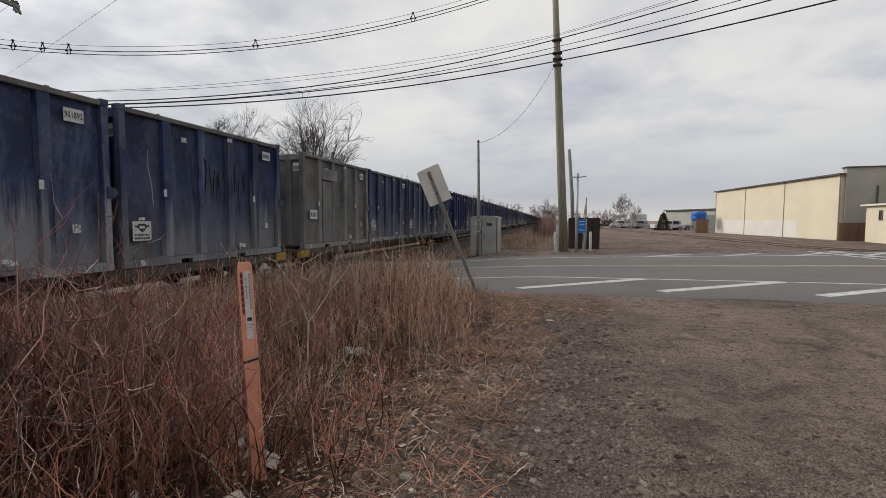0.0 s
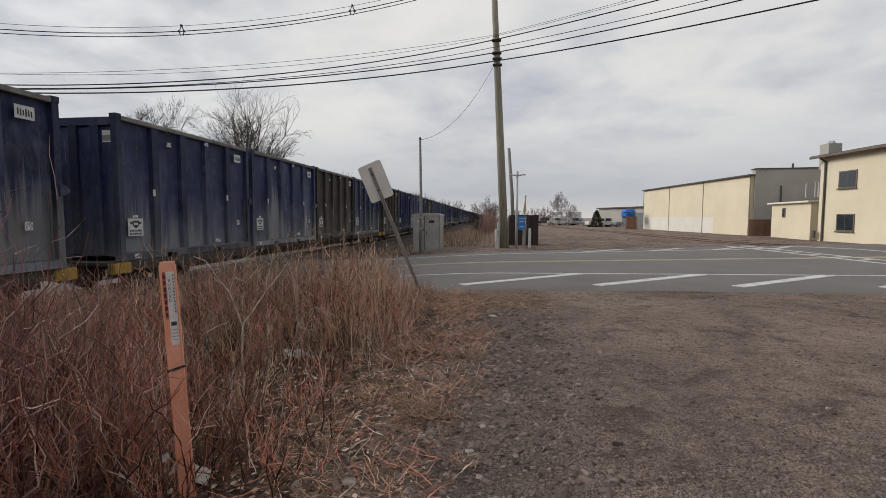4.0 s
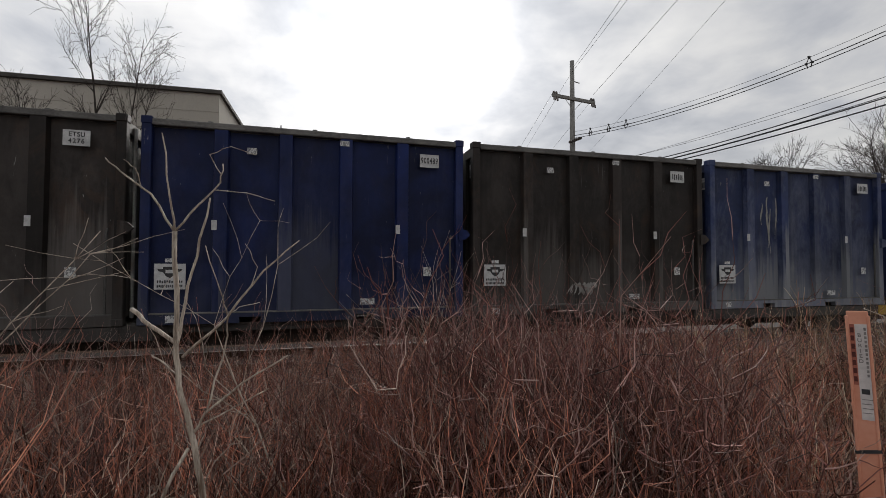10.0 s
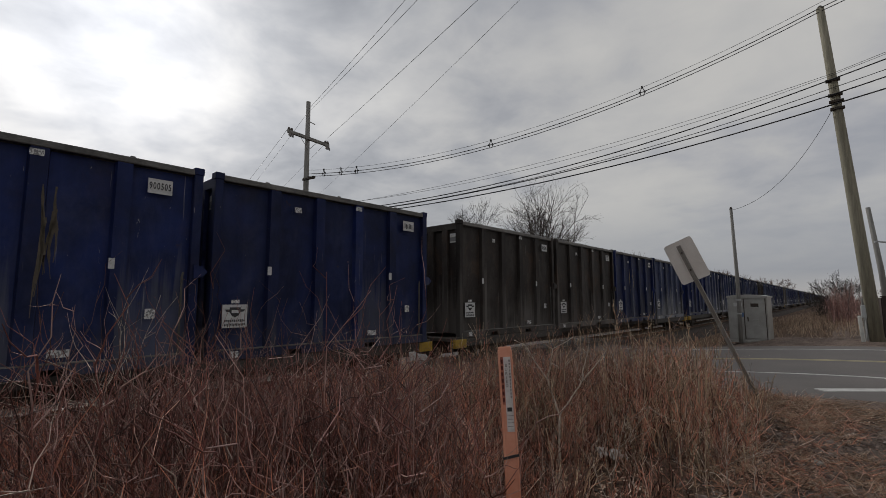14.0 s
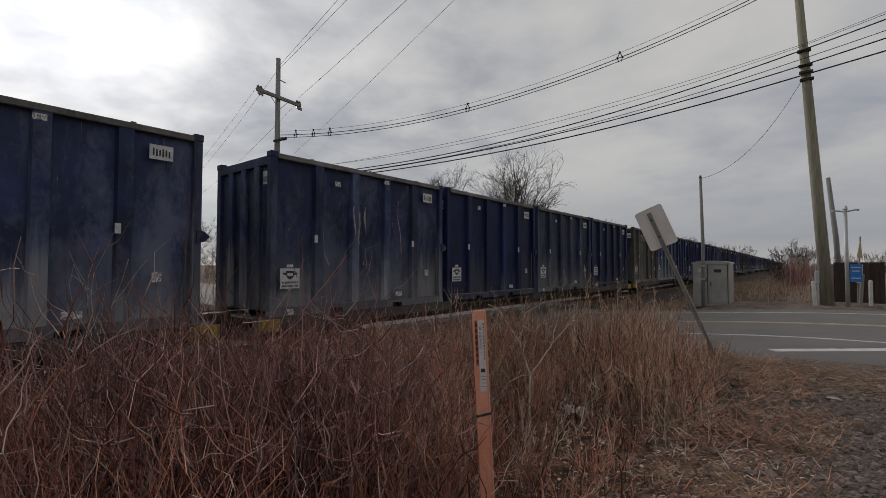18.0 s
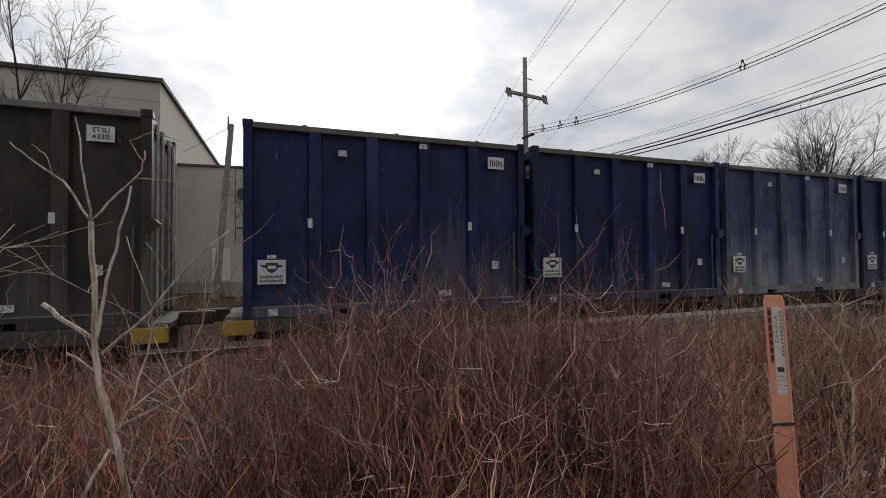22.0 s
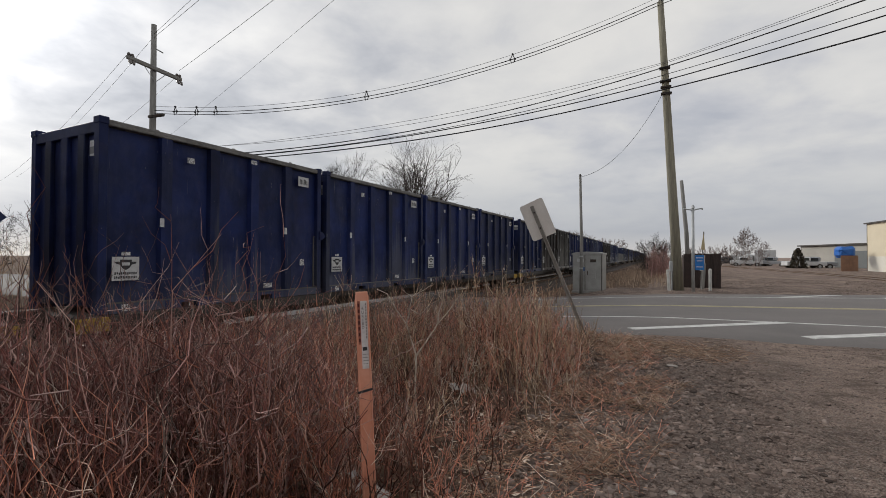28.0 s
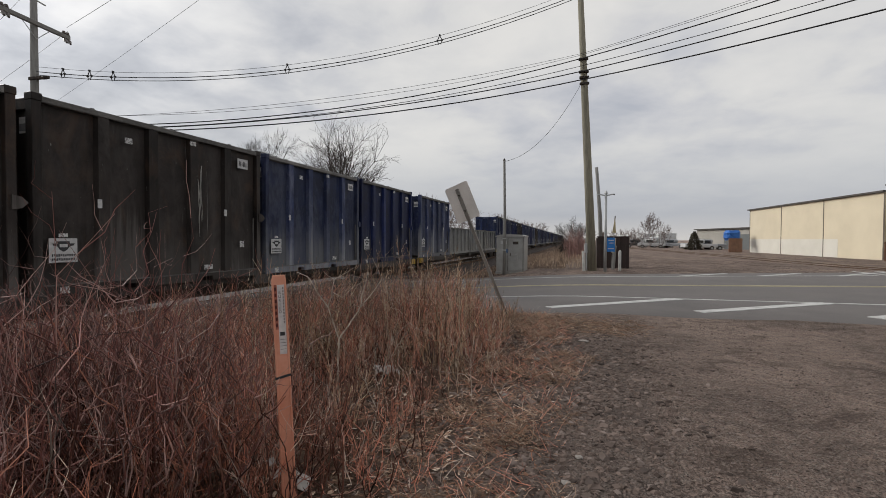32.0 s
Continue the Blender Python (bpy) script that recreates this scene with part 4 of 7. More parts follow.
# ------------------------------------------------------------ poles and wires
POLE_WOOD = surface("weathered_pole", (0.30, 0.28, 0.215), (0.17, 0.158, 0.12), 0.9, 0, 3, 40, 0.5, stretch=(5, 5, 0.5))
POLE_GREY = surface("grey_pole", (0.26, 0.255, 0.24), (0.16, 0.155, 0.145), 0.85, 0, 3, 40, 0.4, stretch=(5, 5, 0.5))
WIRE = surface("black_wire", (0.018, 0.018, 0.02), (0.03, 0.03, 0.03), 0.6, 0, 5, 40, 0.0)
GALV = surface("galvanised", (0.46, 0.47, 0.47), (0.33, 0.34, 0.34), 0.55, 0.35, 3, 40, 0.1)
CERAMIC = surface("insulator", (0.11, 0.09, 0.08), (0.07, 0.06, 0.055), 0.35, 0, 5, 40, 0.0)


def wire_mesh(a, b, sag, r=0.012, n=22):
    a, b = Vector(a), Vector(b)
    pts = []
    for i in range(n + 1):
        u = i / n
        p = a.lerp(b, u)
        p.z -= sag * 4 * u * (1 - u)
        pts.append(p)
    return tube(pts, r, 5)


def wire_point(a, b, sag, u):
    p = Vector(a).lerp(Vector(b), u)
    p.z -= sag * 4 * u * (1 - u)
    return p


def wire(a, b, sag, r, label="black overhead wire between utility poles"):
    w = mesh_ob("overhead_wire", wire_mesh(a, b, sag, r), WIRE)
    return tagged(w, label, "wire", "overhead wires")


MAIN_BASE, MAIN_TOP = Vector((1.42, 25.4, -0.1)), Vector((0.66, 25.3, 14.35))


def build_main_pole():
    p = thing("utility_pole", Matrix.Translation(MAIN_BASE), "tall leaning weathered wooden utility pole by the road", "utility pole", "utility poles")
    d = MAIN_TOP - MAIN_BASE
    part("shaft", tube([(0, 0, 0), d * 0.35, d * 0.7, d], [0.235, 0.21, 0.175, 0.145], 14), POLE_WOOD, p, smooth=True)
    part("pole_cap", tube([d, d + Vector((0, 0, 0.12))], [0.14, 0.05], 10), IRON, p)
    for f in (0.678, 0.70, 0.72, 0.765):
        q = d * f
        part("cable_clamp", box(q.x - 0.24, q.x + 0.24, q.y - 0.24, q.y - 0.05, q.z - 0.05, q.z + 0.05, 0.01), IRON, p)
    part("meter_box", box(-0.42, -0.22, -0.12, 0.06, 1.05, 1.55, 0.02), GALV, p)
    part("conduit", tube([(-0.3, -0.05, 0), (-0.3, -0.05, 1.1)], 0.035, 8), GALV, p)
    return p


def build_left_pole():
    base, top = Vector((-25.6, 17.35, -0.4)), 14.75
    p = thing("utility_pole", Matrix.Translation(base), "grey wooden utility pole with a crossarm and insulators behind the track", "utility pole", "utility poles")
    part("shaft", tube([(0, 0, 0), (0, 0, 7), (0, 0, top + 0.4)], [0.22, 0.19, 0.14], 12), POLE_GREY, p, smooth=True)
    ux, uy = math.cos(radians(96)), math.sin(radians(96))
    z = 12.2 + 0.4
    bm = bmesh.new()
    add_box(bm, -1.7, 1.7, -0.08, 0.08, -0.10, 0.10, 0.01, Matrix.Translation((0.2, 0, z)) @ Matrix.Rotation(radians(96), 4, "Z"))
    part("crossarm", bm, POLE_GREY, p)
    for s in (-1, 1):
        part("arm_brace", tube([(0.16, 0, z - 0.75), (ux * s * 0.7 + 0.16, uy * s * 0.7, z - 0.05)], 0.02, 5), GALV, p)
    for u in (-1.6, -1.4, 1.4, 1.6):
        part("insulator", tube([(ux * u + 0.2, uy * u, z + 0.06), (ux * u + 0.2, uy * u, z + 0.14), (ux * u + 0.2, uy * u, z + 0.26)], [0.04, 0.10, 0.06], 8), CERAMIC, p)
        e = Vector((ux * u + 0.2, uy * u, z - 0.05))
        part("strain_insulator", tube([e, e + Vector((0.25, -0.1, -0.25)), e + Vector((0.45, -0.18, -0.42))], [0.03, 0.10, 0.05], 6), CERAMIC, p)
    part("side_bracket", tube([(0, 0, 13.85), (ux * 0.6, uy * 0.6, 13.8)], 0.035, 6), GALV, p)
    for s in (-1, 0, 1):
        part("riser_clamp", box(0.1, 0.5, s * 0.3 - 0.07, s * 0.3 + 0.07, 9.85 + 0.12 * s, 10.0 + 0.12 * s, 0.02), IRON, p)
    return p


def build_poles():
    build_main_pole()
    build_left_pole()
    p = thing("utility_pole", Matrix.Translation((-3.05, 24.3, -0.2)), "thin grey metal pole beside the signal cabinet", "pole", "utility poles")
    part("shaft", tube([(0, 0, 0), (0.02, 0, 3), (-0.03, 0, 5.95)], [0.085, 0.075, 0.06], 10), POLE_GREY, p, smooth=True)
    part("pole_cap", tube([(-0.03, 0, 5.95), (-0.03, 0, 6.05)], [0.075, 0.03], 8), IRON, p)
    for z in (1.25, 1.85):
        part("strap", tube([(0, 0, z), (0, 0, z + 0.06)], [0.10, 0.10], 10), GALV, p)
    p = thing("wooden_pole", Matrix.Translation((1.98, 30.5, 0)), "short dark wooden pole with no wires", "pole", "utility poles")
    part("shaft", tube([(0.25, 0, 0), (0.15, 0, 3), (-0.1, 0, 6.15)], [0.13, 0.12, 0.095], 10), POLE_GREY, p, smooth=True)
    p = thing("utility_pole", Matrix.Translation((-27, -0.93, -0.4)), "leaning grey wooden utility pole before a loading annex", "utility pole", "utility poles")
    part("shaft", tube([(0, 0, 0), (0, 0.75, 9.2)], [0.19, 0.13], 10), POLE_GREY, p)
    part("insulator", tube([(0, 0.6, 8.9), (0, 0.6, 9.6)], [0.05, 0.03], 6), CERAMIC, p)
    # lamp post with two arms, its signs and guard posts
    p = thing("lamp_post", Matrix.Translation((1.98, 24.6, 0.0)), "slim galvanised post with two short arms on top", "lamp post")
    part("shaft", tube([(0, 0, 0), (0, 0, 3.95)], [0.075, 0.06], 10), GALV, p, smooth=True)
    for s in (-1, 1):
        part("arm", tube([(0, 0, 3.85), (s * 0.32, 0, 3.92), (s * 0.42, 0, 3.9)], [0.03, 0.03, 0.05], 6), GALV, p)
    part("cap", tube([(0, 0, 3.95), (0, 0, 4.1)], [0.1, 0.04], 8), GALV, p)
    BLUE = surface("sign_blue", (0.03, 0.20, 0.56), (0.02, 0.14, 0.42), 0.5, 0, 6, 40, 0.05)
    part("blue_sign", box(0.08, 0.44, -0.10, -0.07, 1.05, 1.75, 0.004), BLUE, p, "blue notice plate with white print")
    bm = bmesh.new()
    for i, (w, z) in enumerate(((0.14, 1.62), (0.11, 1.48), (0.14, 1.2))):
        add_box(bm, 0.26 - w, 0.26 + w, -0.108, -0.10, z - 0.02, z + 0.02)
    part("print", bm, WHITE, p)


build_poles()

# four cables of the low bundle, from the pole behind the track to the main pole and on to the south-east
D = MAIN_TOP - MAIN_BASE
SPAN = ((0.030, 0.82, 6.89, 9.89, 9.75), (0.026, 0.82, 6.97, 10.32, 10.55), (0.015, 0.95, 7.05, 10.60, 10.85), (0.026, 1.06, 7.22, 10.98, 11.55), (0.009, 1.02, 7.72, 11.15, 12.0), (0.009, 0.78, 7.55, 11.22, 12.1))
for i, (r, sag, zl, zm, ze) in enumerate(SPAN):
    m = MAIN_BASE + D * ((zm - MAIN_BASE.z) / D.z) + Vector((0, -0.24, 0))
    wire((-25.9, 17.2, zl), m, sag, r)
    wire(m, (24.0, 10.0 - 0.1 * i, ze), 0.45, r)
# spacer cable from the left pole to the top of the main pole
SPACER = surface("cable_spacer", (0.03, 0.03, 0.032), (0.05, 0.05, 0.05), 0.6, 0, 5, 40, 0.0)
A0, A1, SAGC = Vector((-25.3, 17.25, 9.80)), MAIN_TOP + Vector((0, -0.1, -0.02)), 1.72
for dz, r in ((0.0, 0.020), (-0.16, 0.018), (0.24, 0.009)):
    wire(A0 + Vector((0, 0, dz)), A1 + Vector((0, 0, dz)), SAGC, r)
    wire(A1 + Vector((0, 0, dz)), (24.0, 12.2, 14.9 + dz), 0.5, r)
for u in (0.046, 0.093, 0.135, 0.45, 0.733):
    c = wire_point(A0, A1, SAGC, u)
    s = thing("cable_spacer", Matrix.Translation(c), "black diamond spacer clamped on an overhead cable", "cable spacer", "cable spacers")
    bm = bmesh.new()
    for a, b in (((0, 0, 0.26), (-0.12, 0, 0)), ((0, 0, 0.26), (0.12, 0, 0)), ((-0.12, 0, 0), (-0.06, 0, -0.2)), ((0.12, 0, 0), (0.06, 0, -0.2)), ((-0.12, 0, 0), (0.12, 0, 0))):
        add_tube(bm, [a, b], [0.022, 0.022], 5)
    part("frame", bm, SPACER, s)
    for x, z in ((-0.12, 0), (0.12, 0), (0, 0.26)):
        part("jaw", box(x - 0.04, x + 0.04, -0.05, 0.05, z - 0.04, z + 0.04, 0.01), SPACER, s)
# wires over the camera from the left pole
for a, e, r in (((-25.5, 17.3, 14.2), (30, -1.2, 15.0), 0.010), ((-25.5, 17.3, 14.0), (30, 0.0, 14.8), 0.010), ((-24.6, 18.2, 12.3), (30, -1.0, 13.2), 0.010), ((-40.0, 27.5, 11.5), (30, -4.0, 12.6), 0.007)):
    wire(a, e, 0.55, r)
for a, e in (((-25.3, 15.8, 12.5), (-80, 33.0, 11.5)), ((-25.5, 18.9, 12.5), (-80, 36.5, 11.5)), ((-25.6, 17.3, 14.0), (-80, 35.0, 12.5))):
    wire(a, e, 0.8, 0.010)
# drop wire to the thin pole
wire(MAIN_BASE + D * 0.70, (-3.08, 24.3, 5.7), 0.9, 0.009)
wire((-27, -0.2, 8.7), (-62, -14, 11), 0.8, 0.008)

# ------------------------------------------------------------ signal cabinet, enclosure and roadside posts
CAB = surface("cabinet_aluminium", (0.40, 0.40, 0.385), (0.27, 0.265, 0.25), 0.5, 0.3, 1.5, 30, 0.15)


def build_cabinet():
    c = thing("signal_cabinet", pose(-2.78, 25.6, ground_z(-2.78, 25.4) - 0.02, 0, 0, -6), "dull silver metal signal cabinet on a low base by the crossing", "cabinet")
    part("base", box(-0.80, 0.80, -0.55, 0.55, 0, 0.12, 0.01), CONCRETE, c)
    part("body", box(-0.76, 0.76, -0.5, 0.5, 0.12, 2.02, 0.02), CAB, c)
    bm = bmesh.new()
    prof = [(-0.80, 2.0), (-0.80, 2.06), (-0.55, 2.12), (0.0, 2.15), (0.55, 2.12), (0.80, 2.06), (0.80, 2.0)]
    ends = [[bm.verts.new((a, yy, b)) for a, b in prof] for yy in (-0.56, 0.56)]
    bm.faces.new(ends[0])
    bm.faces.new(ends[1][::-1])
    for i in range(7):
        bm.faces.new((ends[0][i], ends[1][i], ends[1][(i + 1) % 7], ends[0][(i + 1) % 7]))
    bmesh.ops.recalc_face_normals(bm, faces=bm.faces)
    part("roof", bm, CAB, c)
    for x in (-0.12, 0.70):
        part("door_edge", box(x - 0.015, x + 0.015, -0.515, -0.49, 0.16, 1.97), IRON, c)
    d = part("door", box(-0.10, 0.68, -0.53, -0.495, 0.2, 1.92, 0.01), CAB, c)
    part("handle", box(0.0, 0.04, -0.56, -0.53, 0.95, 1.15, 0.008), IRON, d)
    part("notice", box(-0.52, -0.18, -0.507, -0.50, 1.62, 1.78), WHITE, c)
    part("notice", box(-0.30, -0.05, -0.509, -0.502, 1.15, 1.34), surface("faded_blue", (0.12, 0.2, 0.36), None, 0.6), c)
    part("vent", box(0.15, 0.45, -0.537, -0.528, 1.6, 1.75), IRON, d)
    part("box", box(0.2, 0.42, -0.58, -0.53, 0.75, 1.05, 0.01), CAB, d)


CONCRETE = surface("concrete", (0.36, 0.35, 0.33), (0.24, 0.235, 0.22), 0.9, 0, 3, 50, 0.3)
build_cabinet()


def build_roadside():
    brown = surface("brown_boards", (0.055, 0.036, 0.032), (0.03, 0.022, 0.02), 0.7, 0, 3, 40, 0.2, vary=0.25)
    e = thing("bin_enclosure", pose(2.62, 28.0, 0.0), "dark brown boarded bin enclosure beside a utility pole", "enclosure")
    for i in range(10):
        x = -0.80 + 0.165 * i
        part("board", box(x, x + 0.155, -0.50, -0.47, 0.02, 1.78, 0.004), brown, e)
    for x in (-0.82, 0.84):
        part("side_panel", box(x - 0.02, x + 0.02, -0.46, 0.7, 0.02, 1.76), brown, e)
    part("back_panel", box(-0.80, 0.82, 0.68, 0.72, 0.02, 1.76), brown, e)
    part("top_rail", box(-0.86, 0.88, -0.53, -0.44, 1.78, 1.84, 0.005), brown, e)
    white = surface("post_white", (0.60, 0.60, 0.57), (0.42, 0.42, 0.40), 0.8, 0, 4, 40, 0.2)
    for x, y, h, lean in ((0.98, 25.0, 1.05, -3), (1.16, 26.0, 1.75, -1), (2.78, 25.6, 1.10, 0), (2.55, 26.5, 1.35, 4)):
        b = thing("guard_post", pose(x, y, 0.0, 0, lean, 0), "slim weathered white guard post by the road", "post", "guard posts")
        part("shaft", tube([(0, 0, -0.05), (0, 0, h - 0.05), (0, 0, h)], [0.07, 0.07, 0.045], 10), white if h < 1.3 else POLE_GREY, b)
    yel = surface("faded_yellow", (0.54, 0.45, 0.27), (0.40, 0.33, 0.20), 0.7, 0, 5, 40, 0.1)
    b = thing("pennant_sign", pose(2.5, 26.9, 0.0, 0, 3, 0), "thin post with a faded yellow pennant and a pale panel", "sign")
    part("post", tube([(0, 0, 0), (0, 0, 2.95)], 0.03, 6), POLE_GREY, b)
    part("panel", box(-0.08, 0.12, -0.05, -0.03, 0.95, 1.75, 0.004), surface("pale_panel", (0.55, 0.47, 0.33), None, 0.7), b)
    bm = bmesh.new()
    v = [bm.verts.new(q) for q in ((-0.10, -0.05, 2.05), (0.10, -0.05, 2.0), (0.0, -0.05, 2.9), (-0.10, -0.03, 2.05), (0.10, -0.03, 2.0), (0.0, -0.03, 2.9))]
    for f in ((0, 1, 2), (5, 4, 3), (0, 3, 4, 1), (1, 4, 5, 2), (2, 5, 3, 0)):
        bm.faces.new([v[i] for i in f])
    part("pennant", bm, yel, b)


build_roadside()


def build_leaning_sign():
    foot = Vector((-1.17, 9.95, ground_z(-1.17, 9.95)))
    top = Vector((-2.27, 9.75, 2.76))
    s = thing("leaning_sign", Matrix.Translation(foot), "blank back of a road sign on a leaning steel post", "road sign")
    d = top - foot
    up = d.normalized()
    right = Vector((math.cos(radians(-6)), math.sin(radians(-6)), 0))
    right = (right - up * right.dot(up)).normalized()
    out = right.cross(up).normalized()
    frame_m = Matrix((right, out, up)).transposed().to_4x4()
    bm = bmesh.new()
    L = d.length
    add_box(bm, -0.035, 0.035, -0.012, 0.012, -0.1, L - 0.05, 0, frame_m)
    add_box(bm, -0.035, -0.022, 0.0, 0.03, -0.1, L - 0.05, 0, frame_m)
    add_box(bm, 0.022, 0.035, 0.0, 0.03, -0.1, L - 0.05, 0, frame_m)
    part("post", bm, surface("weathered_post", (0.33, 0.31, 0.285), (0.20, 0.18, 0.16), 0.7, 0.3, 4, 40, 0.2), s)
    back = surface("sign_back", (0.74, 0.70, 0.66), (0.62, 0.58, 0.54), 0.55, 0.0, 2, 40, 0.08)
    bm = bmesh.new()
    w, h, r = 0.27, 0.40, 0.05
    pts = []
    for cx, cz, a0 in ((w - r, h - r, 0), (-w + r, h - r, 90), (-w + r, -h + r, 180), (w - r, -h + r, 270)):
        for k in range(5):
            a = radians(a0 + 22.5 * k)
            pts.append((cx + r * math.cos(a), cz + r * math.sin(a)))
    c = Vector((0, -0.018, L - 0.36))
    fr = [bm.verts.new(frame_m @ (c + Vector((x, -0.003, z)))) for x, z in pts]
    bk = [bm.verts.new(frame_m @ (c + Vector((x, 0.003, z)))) for x, z in pts]
    bm.faces.new(fr)
    bm.faces.new(bk[::-1])
    for i in range(len(pts)):
        j = (i + 1) % len(pts)
        bm.faces.new((fr[i], bk[i], bk[j], fr[j]))
    bmesh.ops.recalc_face_normals(bm, faces=bm.faces)
    part("panel", bm, back, s)
    for z in (L - 0.2, L - 0.55):
        part("bolt", tube([frame_m @ Vector((0, 0.012, z)), frame_m @ Vector((0, 0.028, z))], 0.018, 6), IRON, s)


build_leaning_sign()

# ------------------------------------------------------------ cable markers
ORANGE_PALE = surface("faded_orange", (0.70, 0.34, 0.235), (0.62, 0.25, 0.155), 0.65, 0, 2.5, 40, 0.1)
ORANGE = surface("bright_orange", (1.0, 0.215, 0.026), (0.96, 0.185, 0.018), 0.45, 0, 3, 40, 0.05)
TUBE_WHITE = surface("tube_white", (0.62, 0.62, 0.60), (0.50, 0.50, 0.48), 0.5, 0, 3, 40, 0.05)


def build_flat_marker():
    m = thing("cable_marker_post", pose(-1.652, 2.58, 0.0, 0, -2.6, 32), "faded orange flat marker post with black band and label", "marker post")
    part("post", box(-0.038, 0.038, -0.006, 0.006, -0.15, 1.42, 0.004), ORANGE_PALE, m)
    part("edge_rib", box(-0.043, -0.031, -0.012, 0.008, -0.15, 1.40, 0.003), ORANGE_PALE, m)
    part("edge_rib", box(0.031, 0.043, -0.012, 0.008, -0.15, 1.40, 0.003), ORANGE_PALE, m)
    bm = bmesh.new()
    add_box(bm, -0.047, 0.047, -0.0135, 0.009, -0.007, 0.007, 0, Matrix.Translation((0, 0, 0.79)) @ Matrix.Rotation(radians(-12), 4, "Y"))
    part("black_band", bm, INK, m)
    lab = part("warning_label", box(-0.012, 0.030, -0.008, -0.0062, 0.93, 1.36), surface("faded_label", (0.66, 0.61, 0.59), (0.50, 0.46, 0.45), 0.7, 0, 14, 60, 0.05), m)
    rot = Matrix.Rotation(radians(90), 4, "X")
    grey = surface("faded_print", (0.15, 0.13, 0.13), (0.28, 0.26, 0.25), 0.8, 0, 20, 60, 0)
    for i, ch in enumerate("BURIED"):
        text_mesh(ch, 0.023, grey, lab, Matrix.Translation((0.0015, -0.0092, 1.31 - 0.0235 * i)) @ rot, "letter")
    for i in range(12):
        part("print", box(0.018, 0.026, -0.0098, -0.008, 1.338 - 0.019 * i - 0.006, 1.338 - 0.019 * i + 0.006), grey, lab)
    for i in range(4):
        part("print", box(-0.008, 0.030 - 0.004 * (i % 2), -0.0098, -0.008, 1.02 - 0.02 * i, 1.0225 - 0.02 * i), grey, lab)
    strip = part("red_strip", box(-0.030, -0.0135, -0.008, -0.0062, 1.085, 1.36), surface("faded_red", (0.42, 0.15, 0.10), (0.26, 0.08, 0.06), 0.7, 0, 14, 60, 0.05), m)
    DARK_RED = surface("dark_red_print", (0.11, 0.028, 0.022), (0.06, 0.018, 0.016), 0.7, 0, 14, 60, 0.0)
    for i in range(7):
        part("print", box(-0.028, -0.016, -0.0092, -0.008, 1.335 - 0.037 * i - 0.013, 1.335 - 0.037 * i + 0.010), DARK_RED, strip)
    part("emblem", box(-0.006, 0.022, -0.0095, -0.008, 1.045, 1.068), INK, lab)
    part("small_sticker", box(-0.02, 0.025, -0.0085, -0.0062, 0.27, 0.31, 0, Matrix.Translation((0.0, 0, 0)) @ Matrix.Rotation(radians(-20), 4, "Y") ), WHITE, m)


build_flat_marker()


def build_tube_marker(foot, head, turn, label):
    up = (Vector(head) - Vector(foot))
    top = up.length
    m = thing("cable_marker_tube", Matrix.Translation(foot) @ up.to_track_quat("Z", "Y").to_matrix().to_4x4() @ pose(0, 0, 0, 0, 0, turn), label, "marker post", "tube markers")
    r = 0.042
    part("white_tube", tube([(0, 0, -0.2), (0, 0, top - 0.42)], r * 0.95, 20), TUBE_WHITE, m, smooth=True)
    z0 = top - 0.447
    dome = [(top - r + r * math.sin(radians(a)), r * math.cos(radians(a))) for a in (0, 15, 30, 45, 60, 73, 84)]
    sl = part("orange_sleeve", tube([(0, 0, z0)] + [(0, 0, z) for z, _ in dome], [r] + [w for _, w in dome], 24), ORANGE, m, smooth=True)
    part("cap_seam", tube([(0, 0, top - 0.066), (0, 0, top - 0.060)], r * 1.02, 24), ORANGE, m)
    rot = Matrix.Rotation(radians(90), 4, "X")
    for side in (0, 120, 240):
        for off, word in ((-18, "BURIED FIBER"), (22, "OPTIC CABLE")):
            for i, ch in enumerate(word):
                if ch == " ":
                    continue
                a = radians(side + off)
                z = top - 0.070 - 0.0245 * (i - (0.5 if i > word.index(" ") else 0)) - (0.012 if off > 0 else 0)
                t = Matrix.Rotation(a, 4, "Z") @ Matrix.Translation((0, -r - 0.0006, z)) @ rot
                text_mesh(ch, 0.032, INK, sl, t, "letter")
        bm = bmesh.new()
        for i in range(5):
            t = Matrix.Rotation(radians(side - 22), 4, "Z")
            add_box(bm, -0.014 + 0.003 * (i % 2), 0.014 - 0.003 * (i % 3), -r - 0.0010, -r + 0.004, z0 + 0.098 - 0.011 * i - 0.0016, z0 + 0.098 - 0.011 * i + 0.0016, 0, t)
        part("small_print", bm, INK, sl)
    part("rivet", tube([(0.02, -r * 0.85, z0 + 0.02), (0.022, -r * 1.06, z0 + 0.02)], 0.005, 6), GALV, m)


build_tube_marker((-1.06, -1.46, 0.0), (-1.05, -1.35, 1.645), 59, "white tube marker with a bright orange sleeve and black lettering")
build_tube_marker((-0.52, -3.25, 0.0), (-0.60, -3.35, 1.40), 165, "white tube marker with an orange sleeve beside dry brush")

